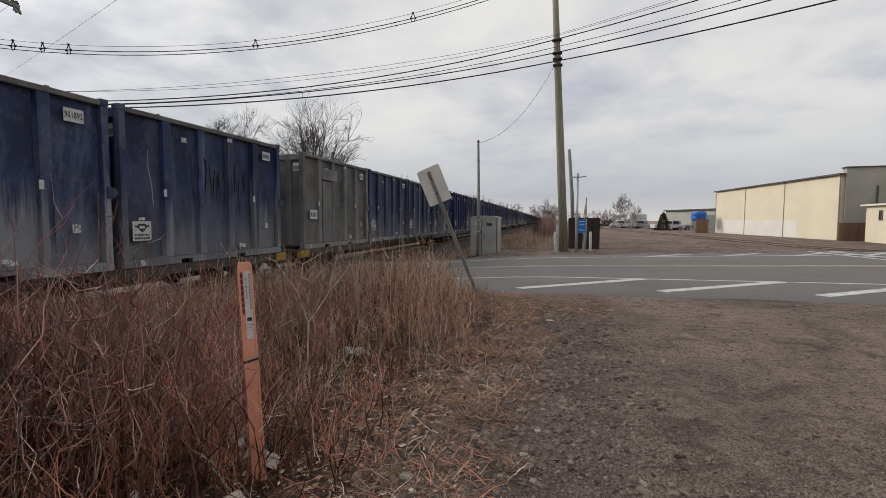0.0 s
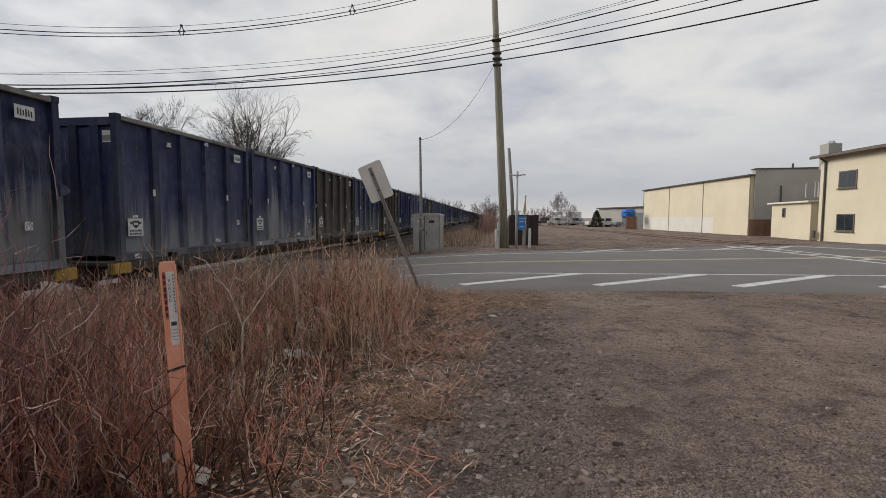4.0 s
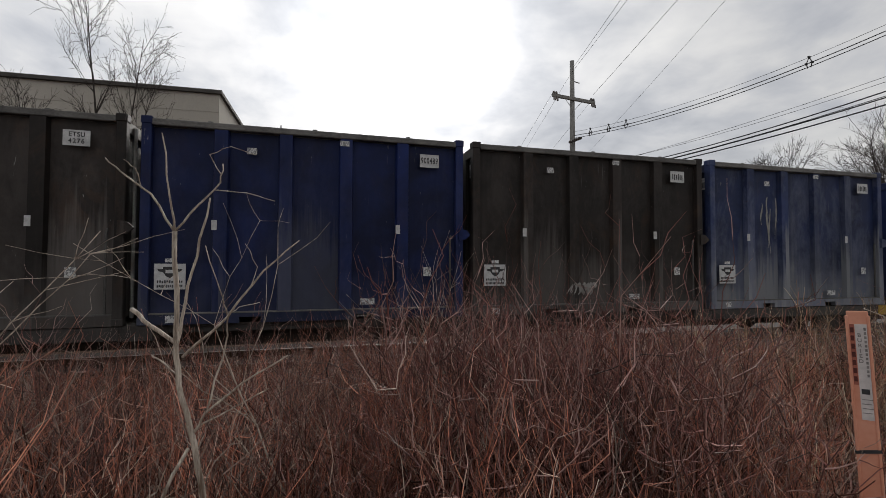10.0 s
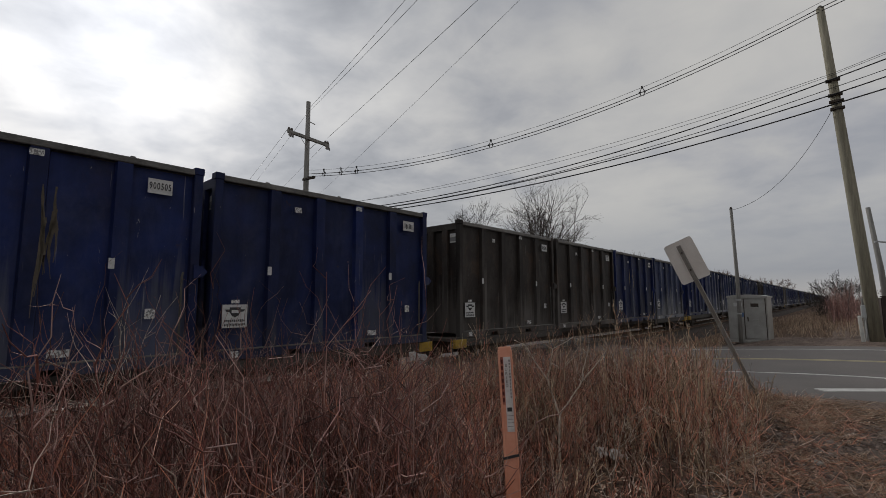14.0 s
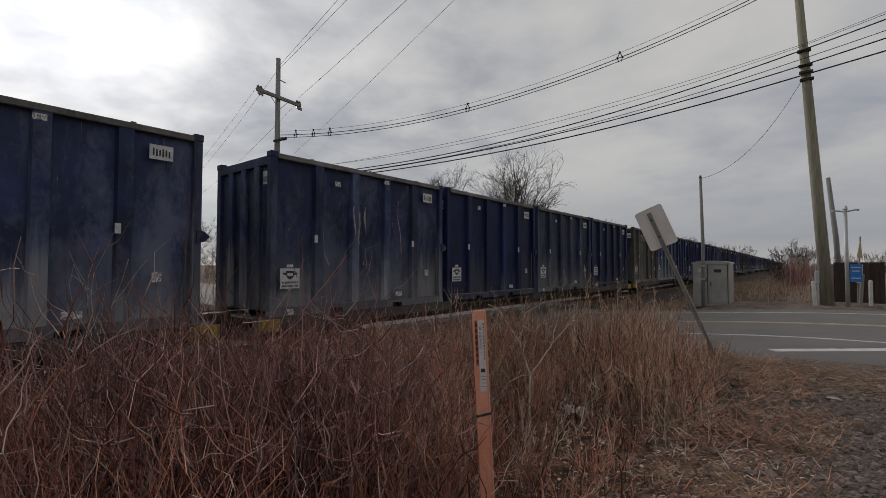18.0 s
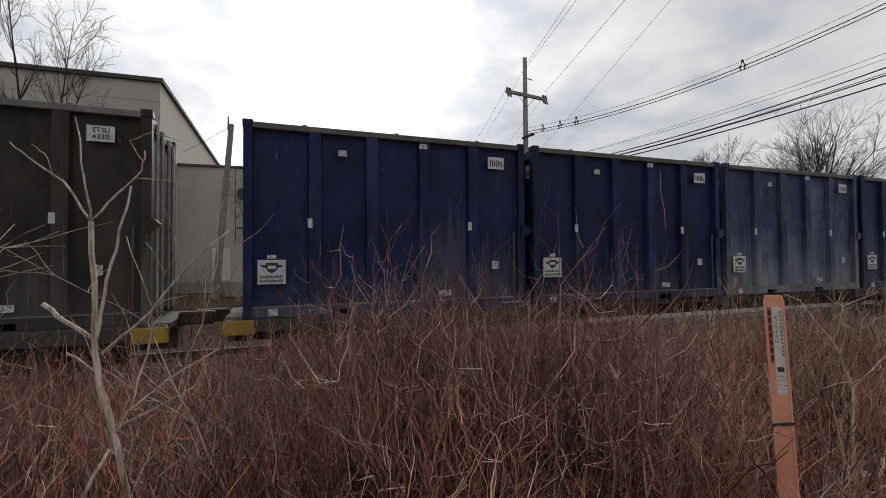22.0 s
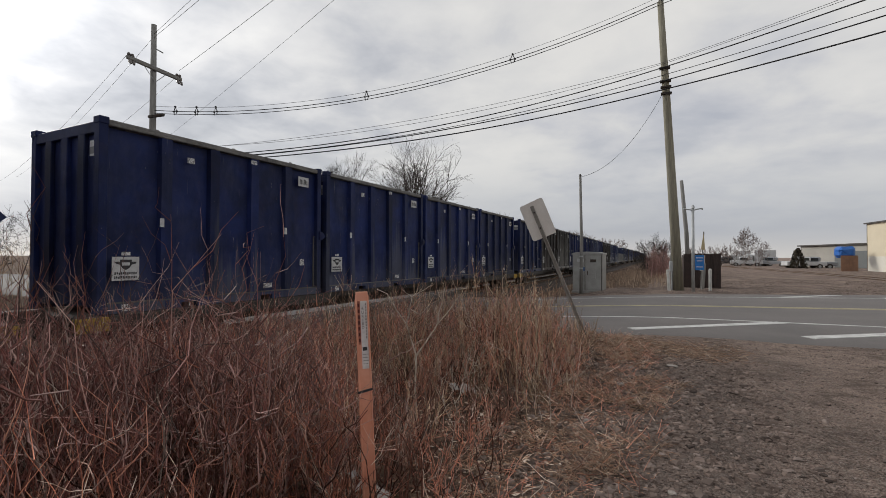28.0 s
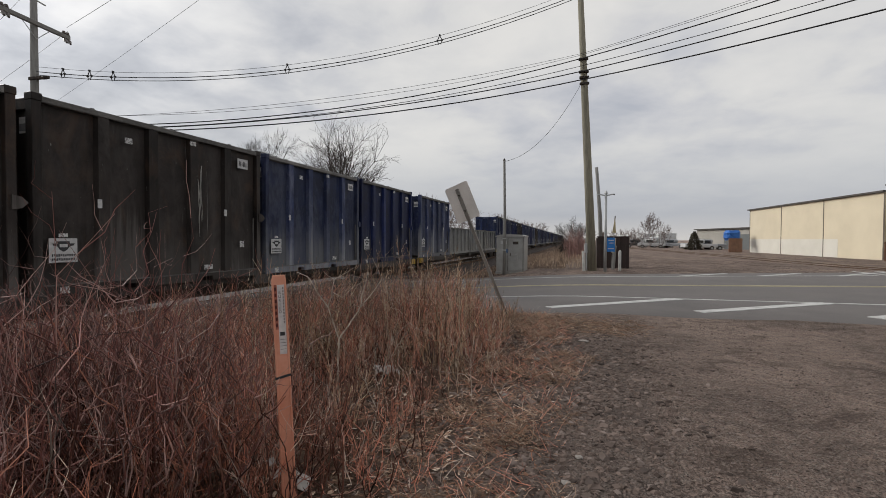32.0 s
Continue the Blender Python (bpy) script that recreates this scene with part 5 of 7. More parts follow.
# ------------------------------------------------------------ buildings
CREAM = surface("cream_panel", (0.68, 0.60, 0.45), (0.60, 0.525, 0.39), 0.85, 0, 0.4, 30, 0.08)
CREAM_PALE = surface("cream_patch", (0.68, 0.65, 0.58), (0.60, 0.57, 0.50), 0.85, 0, 0.5, 30, 0.08)
GREY_WALL = surface("grey_render", (0.40, 0.38, 0.345), (0.31, 0.295, 0.265), 0.9, 0, 0.35, 20, 0.15)
ROOF = surface("roof_edge", (0.10, 0.09, 0.085), (0.06, 0.055, 0.05), 0.8, 0, 2, 30, 0.1)
TRIM = surface("brown_trim", (0.16, 0.13, 0.105), (0.11, 0.09, 0.07), 0.7, 0, 2, 30, 0.1)
GLASS = surface("window_glass", (0.035, 0.045, 0.05), (0.025, 0.03, 0.035), 0.08, 0, 1, 10, 0.0, spec=0.9)
REDWOOD = surface("red_fence", (0.24, 0.14, 0.095), (0.17, 0.10, 0.07), 0.85, 0, 2, 30, 0.3, vary=0.2)
TAN_WALL = surface("tan_warehouse", (0.50, 0.465, 0.41), (0.39, 0.36, 0.315), 0.9, 0, 0.3, 15, 0.15)


def frame_from(a, b, z=0.0):
    """A frame at a whose x runs along the wall to b; y goes into the building when the wall is seen from its right."""
    a, b = Vector((a[0], a[1], z)), Vector((b[0], b[1], z))
    x = (b - a).normalized()
    y = Vector((0, 0, 1)).cross(x)
    return Matrix((x, y, Vector((0, 0, 1)))).transposed().to_4x4(), (b - a).length, a


def building(name, a, b, depth, height, mat, label, category="building", z=-0.05):
    m, L, o = frame_from(a, b, z)
    t = thing(name, Matrix.Translation(o) @ m, label, category, "buildings")
    # walls with thickness
    part("front_wall", box(0, L, 0, 0.25, 0, height), mat, t)
    part("back_wall", box(0, L, depth - 0.25, depth, 0, height), mat, t)
    part("end_wall", box(0, 0.25, 0.253, depth - 0.253, 0, height), mat, t)
    part("end_wall", box(L - 0.25, L, 0.253, depth - 0.253, 0, height), mat, t)
    return t, L


def window(t, x, z, w, h, sill=True):
    f = part("window", box(x - w / 2 - 0.07, x + w / 2 + 0.07, -0.045, 0.02, z - 0.07, z + h + 0.07, 0.01), TRIM, t)
    for s in (-1, 1):
        part("pane", box(x + s * w / 4 - w / 4 + 0.02, x + s * w / 4 + w / 4 - 0.02, -0.055, -0.046, z, z + h), GLASS, f)
    if sill:
        part("sill", box(x - w / 2 - 0.13, x + w / 2 + 0.13, -0.12, -0.046, z - 0.16, z - 0.072, 0.01), TRIM, f)


def build_east():
    # long cream warehouse
    t, L = building("warehouse", (22.9, 67.3), (24.0, 43.6), 30, 5.5, CREAM, "long cream panel warehouse beside the second track")
    part("roof", box(-0.2, L + 0.2, -0.25, 30, 5.5, 5.64), ROOF, t)
    for i in range(4):
        x = L * (0.0 + i / 3)
        part("panel_joint", box(x - 0.06, x + 0.06, -0.02, 0.0, 0.05, 5.45), TRIM, t)
    part("pale_patch", box(0.1, L * 0.76, -0.008, -0.002, 0.1, 1.85), CREAM_PALE, t, "pale repainted lower wall")
    # grey block set back
    t, L = building("grey_block", (24.3, 43.4), (33.0, 42.0), 0.7, 6.05, GREY_WALL, "grey rendered block with rain streaks between two cream buildings")
    part("roof", box(-0.1, L + 0.1, -0.12, 0.75, 6.05, 6.15), ROOF, t)
    part("drain_pipe", tube([(2.0, -0.08, 0.3), (2.0, -0.08, 4.6)], 0.07, 6), ROOF, t)
    part("roof_vent", tube([(3.0, 0.4, 6.1), (3.0, 0.4, 6.55)], 0.08, 6), ROOF, t)
    f = thing("wooden_fence", pose(23.5, 42.6, 0, 0, 0, -6), "low red-brown wooden fence beside a warehouse corner", "fence")
    for i in range(9):
        part("board", box(0.2 * i, 0.2 * i + 0.19, -0.02, 0.02, 0, 1.6), REDWOOD, f)
    part("rail", box(0, 1.8, 0.02, 0.08, 1.2, 1.3), REDWOOD, f)
    # low annex
    t, L = building("annex", (24.4, 41.0), (23.6, 35.2), 6, 2.9, CREAM, "low cream annex with a flat roof and vent pipes")
    part("roof", box(-0.2, L + 0.2, -0.3, 6, 2.9, 3.03), CREAM_PALE, t)
    window(t, L * 0.35, 1.9, 0.35, 0.6, False)
    for x in (L * 0.65, L * 0.86, L * 0.93):
        part("vent_pipe", tube([(x, 0.6, 3.3), (x, 0.6, 4.3), (x, 0.6, 4.4)], [0.05, 0.05, 0.12], 6), GALV, t)
    part("meter", box(L + 0.5, L + 0.75, -0.1, -0.01, 0.4, 0.9), ROOF, t)
    # two-storey office
    t, L = building("office_building", (23.7, 34.6), (24.6, 10.0), 14, 5.95, CREAM, "two-storey cream office building with brown windows and gutter")
    part("roof", box(-0.25, L + 0.5, -0.55, 14.3, 5.95, 6.07), ROOF, t)
    part("gutter", box(-0.25, L + 0.5, -0.66, -0.55, 5.86, 6.02, 0.02), TRIM, t)
    part("drain_pipe", tube([(0.5, -0.07, 0.1), (0.5, -0.07, 5.6), (0.5, -0.5, 5.9)], 0.07, 6), ROOF, t)
    for i in range(6):
        for z in (1.0, 3.8):
            window(t, 2.35 + 4.0 * i, z, 1.3, 0.98)
    part("chimney", box(-0.75, 0.05, 0.4, 1.3, 5.2, 6.95), GREY_WALL, t)
    part("chimney_cap", tube([(-0.35, 0.85, 6.95), (-0.35, 0.85, 7.15)], [0.32, 0.2], 8), GALV, t)
    part("wall_lamp", box(6.0, 6.35, -0.15, 0.0, 3.35, 3.5, 0.02), TRIM, t)
    # farther sheds
    t, L = building("grey_shed", (24.4, 98), (29.5, 80), 20, 3.6, GREY_WALL, "far grey metal shed with a flat roof")
    part("roof", box(-0.3, L + 0.3, -0.4, 20, 3.6, 3.8), ROOF, t)
    part("loading_door", box(L * 0.45, L * 0.95, -0.05, 0.0, 0.2, 2.7), surface("door_grey", (0.16, 0.17, 0.17), None, 0.6), t)
    part("sign_band", box(L * 0.8, L * 0.98, -0.08, 0.0, 2.9, 3.3), WHITE, t)
    tp = surface("blue_tarp", (0.03, 0.15, 0.50), (0.02, 0.1, 0.36), 0.5, 0, 3, 20, 0.4)
    b = thing("covered_pile", pose(20.6, 66.5, 0.0, 0, 0, 5), "red-brown fenced pile under a blue tarpaulin", "pile")
    for i in range(4):
        part("board", box(-0.7 + 0.4 * i, -0.32 + 0.4 * i, -0.9, -0.85, 0, 1.9), REDWOOD, b)
    bm = box(-0.7, 0.8, -0.7, 0.9, 1.7, 2.9, 0.25)
    bmesh.ops.subdivide_edges(bm, edges=bm.edges[:], cuts=3)
    for v in bm.verts:
        v.co += Vector((0.12, 0.12, 0.16)) * noise.noise(v.co * 1.7)
    part("tarpaulin", bm, tp, b)


build_east()


def build_far_west():
    # warehouse behind the train
    t, L = building("warehouse", (-28.4, -3.6), (-30.2, -24.5), 26, 11.3, TAN_WALL, "tall tan warehouse with a flat roof behind the train", z=-0.3)
    part("roof", box(-0.15, L + 0.15, -0.2, 26.1, 11.3, 11.5), ROOF, t)
    part("wall_band", box(0, L, -0.02, 0.0, 10.3, 11.2), TAN_WALL, t)
    # the frame's x runs south, so its depth goes east: turn it round
    t.matrix_world = Matrix.Translation((-30.2 + 0.0, -24.5, -0.3)) @ frame_from((-30.2, -24.5), (-28.4, -3.6))[0]
    t, L = building("loading_annex", (-32.5, -3.4), (-30.6, 12.0), 20, 7.7, TAN_WALL, "lower tan loading annex with doors beside a warehouse", z=-0.3)
    part("roof", box(-0.1, L + 0.1, -0.1, 20, 7.7, 7.85), ROOF, t)
    part("wall_joint", box(3.4, 3.46, -0.02, 0, 3.0, 7.6), TRIM, t)
    part("ledge", box(3.5, L, -0.06, 0, 3.9, 4.0), TRIM, t)
    part("door", box(2.1, 3.1, -0.05, 0.0, 0.7, 2.7), CREAM_PALE, t)
    part("dock_step", box(0.2, 5.0, -1.2, -0.01, 0.0, 0.65), CONCRETE, t)
    part("round_vent", tube([(3.9, -0.04, 6.1), (3.9, 0.0, 6.1)], 0.4, 14), ROOF, t)
    for i in range(3):
        b = thing("concrete_block", pose(-27.8 + 0.2 * i, 0.2 + 1.7 * i, -0.35), "pale concrete barrier block behind the track", "barrier", "barrier blocks")
        part("block", box(-0.3, 0.3, -0.75, 0.75, 0, 0.85, 0.04), CONCRETE, b)


build_far_west()


# ------------------------------------------------------------ vehicles far off
def vehicle(x, y, rz, paint, kind, label):
    v = thing(kind, pose(x, y, 0.02, 0, 0, rz), label, "vehicle", "parked vehicles")
    tall = kind == "box_truck"
    bm = box(-0.95, 0.95, -2.5, 2.5, 0.45, 1.05, 0.08)
    part("body", bm, paint, v)
    if tall:
        part("cargo_box", box(-1.1, 1.1, -2.5, 0.9, 1.06, 3.0, 0.05), paint, v)
        part("cab", box(-0.92, 0.92, 1.0, 2.3, 1.06, 2.2, 0.15), paint, v)
    else:
        part("cab", box(-0.85, 0.85, -0.6, 1.2, 1.06, 1.75, 0.18), paint, v)
    part("windscreen", box(-0.75, 0.75, 1.19 if not tall else 2.29, 1.24 if not tall else 2.33, 1.15, 1.65, 0.02), GLASS, v)
    for sx in (-1, 1):
        part("side_window", box(sx * 0.86 - 0.01, sx * 0.86 + 0.02, -0.3, 0.9, 1.2, 1.6), GLASS, v)
        for dy in (-1.6, 1.6):
            w = part("wheel", tube([(sx * 0.75, dy, 0.36), (sx * 0.98, dy, 0.36)], 0.36, 14), IRON, v)
            part("rim", tube([(sx * 0.97, dy, 0.36), (sx * 0.995, dy, 0.36)], 0.2, 10), GALV, w)


CAR_WHITE = surface("car_white", (0.62, 0.63, 0.63), (0.5, 0.5, 0.5), 0.35, 0, 1, 20, 0.0)
CAR_SILVER = surface("car_silver", (0.34, 0.35, 0.37), (0.25, 0.26, 0.27), 0.35, 0.3, 1, 20, 0.0)
CAR_DARK = surface("car_dark", (0.04, 0.04, 0.05), (0.03, 0.03, 0.03), 0.35, 0, 1, 20, 0.0)
for x, y, rz, pnt, kind, lab in ((16.6, 99, 80, CAR_WHITE, "pickup_truck", "white pickup truck parked far off by sheds"), (19.2, 103, 95, CAR_WHITE, "box_truck", "white box truck parked far off"),
                                 (20.4, 98, 60, CAR_SILVER, "pickup_truck", "silver pickup truck parked by a grey shed"), (14.6, 104, 90, CAR_DARK, "car", "dark car parked far off beyond the lot"),
                                 (21.0, 83, 100, CAR_WHITE, "car", "white car parked by a grey shed"), (22.6, 84, 80, CAR_SILVER, "car", "silver car parked by a grey shed"),
                                 (18.0, 112, 85, CAR_WHITE, "box_truck", "white box truck in a far yard")):
    vehicle(x, y, rz, pnt, kind, lab)


# ------------------------------------------------------------ second track
def second_track():
    pts = []
    ctrl = [(30, 24.2), (24, 24.9), (20.0, 26.0), (17.2, 28.0), (16.0, 31.5), (15.6, 38), (15.2, 50), (13.5, 75), (10.5, 110), (8.0, 150), (5, 220), (0, 400)]
    c = np.array(ctrl, float)
    d = np.r_[0, np.cumsum(np.hypot(*np.diff(c, axis=0).T))]
    u = np.arange(0, d[-1], 1.0)
    xs, ys = np.interp(u, d, c[:, 0]), np.interp(u, d, c[:, 1])
    for _ in range(6):
        xs[1:-1], ys[1:-1] = (xs[:-2] + 2 * xs[1:-1] + xs[2:]) / 4, (ys[:-2] + 2 * ys[1:-1] + ys[2:]) / 4
    for i in range(len(u)):
        j = min(i, len(u) - 2)
        pts.append((xs[i], ys[i], math.degrees(math.atan2(-(xs[j + 1] - xs[j]), ys[j + 1] - ys[j]))))
    return pts


side_pts = second_track()
side_track = thing("railway_track", Matrix.Translation((0, 0, 0.5)), "second rusty railway track curving past the gravel lot", "railway track", kind="structure")
bal2 = ballast_mesh(side_pts, side_track, 1.6)
for off in (-0.753, 0.753):
    rail_mesh(side_pts, off, "rail", side_track)
tie2 = box(-1.25, 1.25, -0.11, 0.11, RAIL_Z - 0.30, RAIL_Z - 0.15, 0.01)
first = part("tie", tie2, TIE, side_track)
first.matrix_basis = pose(side_pts[2][0], side_pts[2][1], 0, 0, 0, side_pts[2][2])
for i in range(3, 90):
    o = new("tie", first.data)
    o.parent = side_track
    o.matrix_basis = pose(side_pts[i][0], side_pts[i][1], 0, 0, 0, side_pts[i][2])


# ------------------------------------------------------------ trees
BARK = surface("bark_grey", (0.052, 0.044, 0.038), (0.030, 0.025, 0.022), 0.95, 0, 3, 30, 0.6, stretch=(2, 2, 0.5))
BARK_MID = surface("bark_grey_brown", (0.085, 0.072, 0.064), (0.05, 0.042, 0.038), 0.95, 0, 3, 30, 0.4)
# far trees' bark is paler, with the haze of distance put into its colour
BARK_FAR = surface("bark_painted_haze", (0.22, 0.175, 0.16), (0.14, 0.112, 0.10), 0.95, 0, 3, 30, 0.3)
# mottled pale bark; its long streaks also paint the stems' bright rim and dark side
BARK_PALE = surface("bark_pale", (0.74, 0.65, 0.55), (0.17, 0.12, 0.085), 0.55, 0, 16, 90, 0.7, spec=0.5, stretch=(2.2, 2.2, 0.35))


def limb(rng, verts, faces, p, d, length, r0, r1, n, seg, wander, gravity=0.0):
    """Adds a limb of n sides; returns the points and directions along it."""
    out = []
    base = len(verts)
    step = length / seg
    p, d = Vector(p), Vector(d).normalized()
    for i in range(seg + 1):
        r = r0 + (r1 - r0) * i / seg
        a = d.orthogonal().normalized()
        c = d.cross(a)
        for k in range(n):
            t = 2 * math.pi * k / n
            verts.append(p + (a * math.cos(t) + c * math.sin(t)) * r)
        out.append((p.copy(), d.copy(), r))
        if i < seg:
            d = (d + Vector((rng.uniform(-1, 1), rng.uniform(-1, 1), rng.uniform(-1, 1) + gravity)) * wander).normalized()
            p = p + d * step
    for i in range(seg):
        for k in range(n):
            faces.append((base + i * n + k, base + i * n + (k + 1) % n, base + (i + 1) * n + (k + 1) % n, base + (i + 1) * n + k))
    return out


def spread(rng, d, angle):
    a = d.orthogonal().normalized()
    a.rotate(Matrix.Rotation(rng.uniform(0, 2 * math.pi), 3, d))
    return (d * math.cos(angle) + a * math.sin(angle)).normalized()


def fit_crown(every, height, half, fork):
    """Scales a grown tree to its height and, above the fork, to the half width of its crown."""
    top = max(q.z for q in every)
    mid = sum((Vector((q.x, q.y, 0)) for q in every), Vector()) / len(every)
    wx = sorted(math.hypot(q.x - mid.x, q.y - mid.y) for q in every)[int(len(every) * 0.97)]
    for q in every:
        q.z *= height / top
        k = 1 + (half / wx - 1) * smooth01(0.0, fork * height, q.z)
        q.x *= k
        q.y *= k


def make_tree(x, y, height, seed, label, width=0.4, fork=0.3, boughs=8, depth=3, r=0.0, z=-0.35, trunks=1, up=0.3, wide=1.0):
    """A bare tree: trunk and boughs in one mesh, the fine twigs of its crown in another. The boughs reach to a rounded outline of the given width."""
    rng = random.Random(seed)
    t = thing("bare_tree", Matrix.Translation((x, y, z)), label, "tree", "bare trees")
    v1, f1, v2, f2 = [], [], [], []
    r = r or height * 0.014
    tip = max(0.011, 0.00042 * math.hypot(x, y))
    levels = 4 + depth if math.hypot(x, y) < 75 else 3 + depth

    def grow(p, d, length, rad, level):
        """A limb that forks at its end, with a side shoot or two; the last levels are twigs."""
        thick = level >= levels - 2
        seg = 4 if thick else 3 if level > 1 else 2
        end = max(rad * 0.68, tip * 0.5)
        pts = limb(rng, v1 if thick else v2, f1 if thick else f2, p, d, length, max(rad, tip * 0.6), end if level else tip * 0.35, 5 if thick else 3, seg, 0.13, up * 0.35)
        if level == 0:
            return
        q, e, _ = pts[-1]
        n = 3 if level >= levels - 1 or rng.random() < 0.28 else 2
        for k in range(n):
            grow(q, spread(rng, e, radians(rng.uniform(10, 24) if k == 0 else rng.uniform(24, 46)) * wide), length * rng.uniform(0.68, 0.88), end * (0.92 if k == 0 else 0.74), level - 1)
        for k in range(1 if level > 2 else 2):
            q, e, rr = pts[rng.randint(1, seg - 1)] if seg > 1 else pts[0]
            grow(q, spread(rng, e, radians(rng.uniform(32, 60)) * wide), length * rng.uniform(0.45, 0.7), rr * 0.5, max(0, level - 2))
    for k in range(trunks):
        d0 = Vector((rng.uniform(-0.06, 0.06), rng.uniform(-0.06, 0.06), 1)) if trunks == 1 else Vector((0.14 * math.cos(k * 2.6 + seed), 0.14 * math.sin(k * 2.6 + seed), 1))
        reach = height * rng.uniform(0.88, 1.0)
        trunk = limb(rng, v1, f1, (0.25 * k, 0, 0), d0, reach * fork, r, r * 0.8, 8, 6, 0.05, 0.1)
        p, d, rr = trunk[-1]
        for b in range(2 + (boughs > 8) + (boughs > 20)):
            turn = radians(rng.uniform(4, 14) if b == 0 else rng.uniform(20, 38)) * wide
            grow(p if b < 3 else trunk[-2][0], spread(rng, d, turn), reach * (1 - fork) * 0.30 * rng.uniform(0.9, 1.1), rr * (0.8 if b == 0 else 0.62), levels - 1)
    fit_crown(v1 + v2, height, width * height, fork)
    # trees beyond 75 m take the bark with haze coloured in
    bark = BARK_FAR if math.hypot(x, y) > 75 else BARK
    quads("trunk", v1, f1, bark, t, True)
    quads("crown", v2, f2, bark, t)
    return t


def leader_tree(x, y, height, seed, label, leaders, r, half, z=-0.35, first=0.5):
    """A bare tree of clear stems that run to the top; each leader has a lean along the track, a share of the height, and a lean across."""
    rng = random.Random(seed)
    t = thing("bare_tree", Matrix.Translation((x, y, z)), label, "tree", "bare trees")
    tv, tf, v, f = [], [], [], []
    for k, (lean, share, across) in enumerate(leaders):
        length = height * share
        rr = r * (1.0 if k == 0 else 0.8)
        stem = limb(rng, tv, tf, (0.1 * k, 0.12 * k, 0), Vector((-0.5 * lean + across, 0.87 * lean, 1)), length, rr, 0.016, 7, 14, 0.055, 0.25)
        n = int(13 + 7 * share)
        for i in range(n):
            u = first + (0.97 - first) * i / (n - 1)
            p, d, q = stem[int(u * 14)]
            size = length * (0.07 + 0.20 * math.sin(math.pi * min(1.0, 0.25 + 0.75 * (1 - u) / (1 - first)))) * rng.uniform(0.6, 1.1)
            b = limb(rng, tv, tf, p, spread(rng, d, radians(rng.uniform(28, 52))), size, max(0.020, q * 0.55), 0.014, 4, 6, 0.14, 0.35)
            for j in range(7):
                p2, d2, q2 = b[rng.randint(2, 6)]
                c = limb(rng, v, f, p2, spread(rng, d2, radians(rng.uniform(22, 55))), size * rng.uniform(0.22, 0.5), 0.013, 0.008, 3, 3, 0.16, 0.4)
                for w in range(3):
                    p3, d3, q3 = c[rng.randint(1, 3)]
                    limb(rng, v, f, p3, spread(rng, d3, radians(rng.uniform(25, 60))), size * rng.uniform(0.10, 0.24), 0.009, 0.006, 3, 2, 0.16, 0.3)
    fit_crown(tv + v, height, half, 0.3)
    quads("trunk", tv, tf, BARK, t, True)
    quads("crown", v, f, BARK, t)
    return t


def round_tree(x, y, height, seed, label, width, r, z=-0.35, low=0.22, gnarl=0.1):
    """A bare spreading tree: boughs fan out from a short trunk to a domed outline and split into fine twigs at its rim."""
    rng = random.Random(seed)
    t = thing("bare_tree", Matrix.Translation((x, y, z)), label, "tree", "bare trees")
    tv, tf, v, f = [], [], [], []
    trunk = limb(rng, tv, tf, (0, 0, 0), Vector((0, 0, 1)), height * low, r, r * 0.85, 8, 5, 0.04, 0.1)
    n = 22
    for i in range(n):
        a, u = i * 2.4 + rng.uniform(-0.3, 0.3), (i + 0.5) / n
        tilt = math.acos(1 - u * 0.93)
        p = trunk[rng.randint(3, 5)][0]
        rim = Vector((math.sin(tilt) * math.cos(a) * width * height, math.sin(tilt) * math.sin(a) * width * height, height * (0.42 + 0.58 * math.cos(tilt)) * rng.uniform(0.9, 1.02))) - p
        length = rim.length
        # boughs leave the trunk steeply and bend out
        b = limb(rng, tv, tf, p, rim.normalized() + Vector((0, 0, 0.35)), length * 0.72, r * 0.36, 0.035, 5, 7, gnarl, -0.25 * math.sin(tilt))
        for j in range(9):
            p2, d2, q2 = b[rng.randint(2, 7)]
            c = limb(rng, tv, tf, p2, spread(rng, d2, radians(rng.uniform(15, 42))), length * rng.uniform(0.24, 0.40), max(0.022, q2 * 0.5), 0.015, 4, 4, gnarl * 1.3, 0.1)
            for w in range(4):
                p3, d3, q3 = c[rng.randint(1, 4)]
                e = limb(rng, v, f, p3, spread(rng, d3, radians(rng.uniform(15, 45))), length * rng.uniform(0.09, 0.18), 0.015, 0.010, 3, 3, 0.14, 0.1)
                for g in range(3):
                    p4, d4, q4 = e[rng.randint(1, 3)]
                    limb(rng, v, f, p4, spread(rng, d4, radians(rng.uniform(20, 50))), length * rng.uniform(0.05, 0.09), 0.010, 0.007, 3, 1, 0.1)
    fit_crown(tv + v, height, width * height, low)
    quads("trunk", tv, tf, BARK_MID, t, True)
    quads("crown", v, f, BARK_MID, t)
    return t


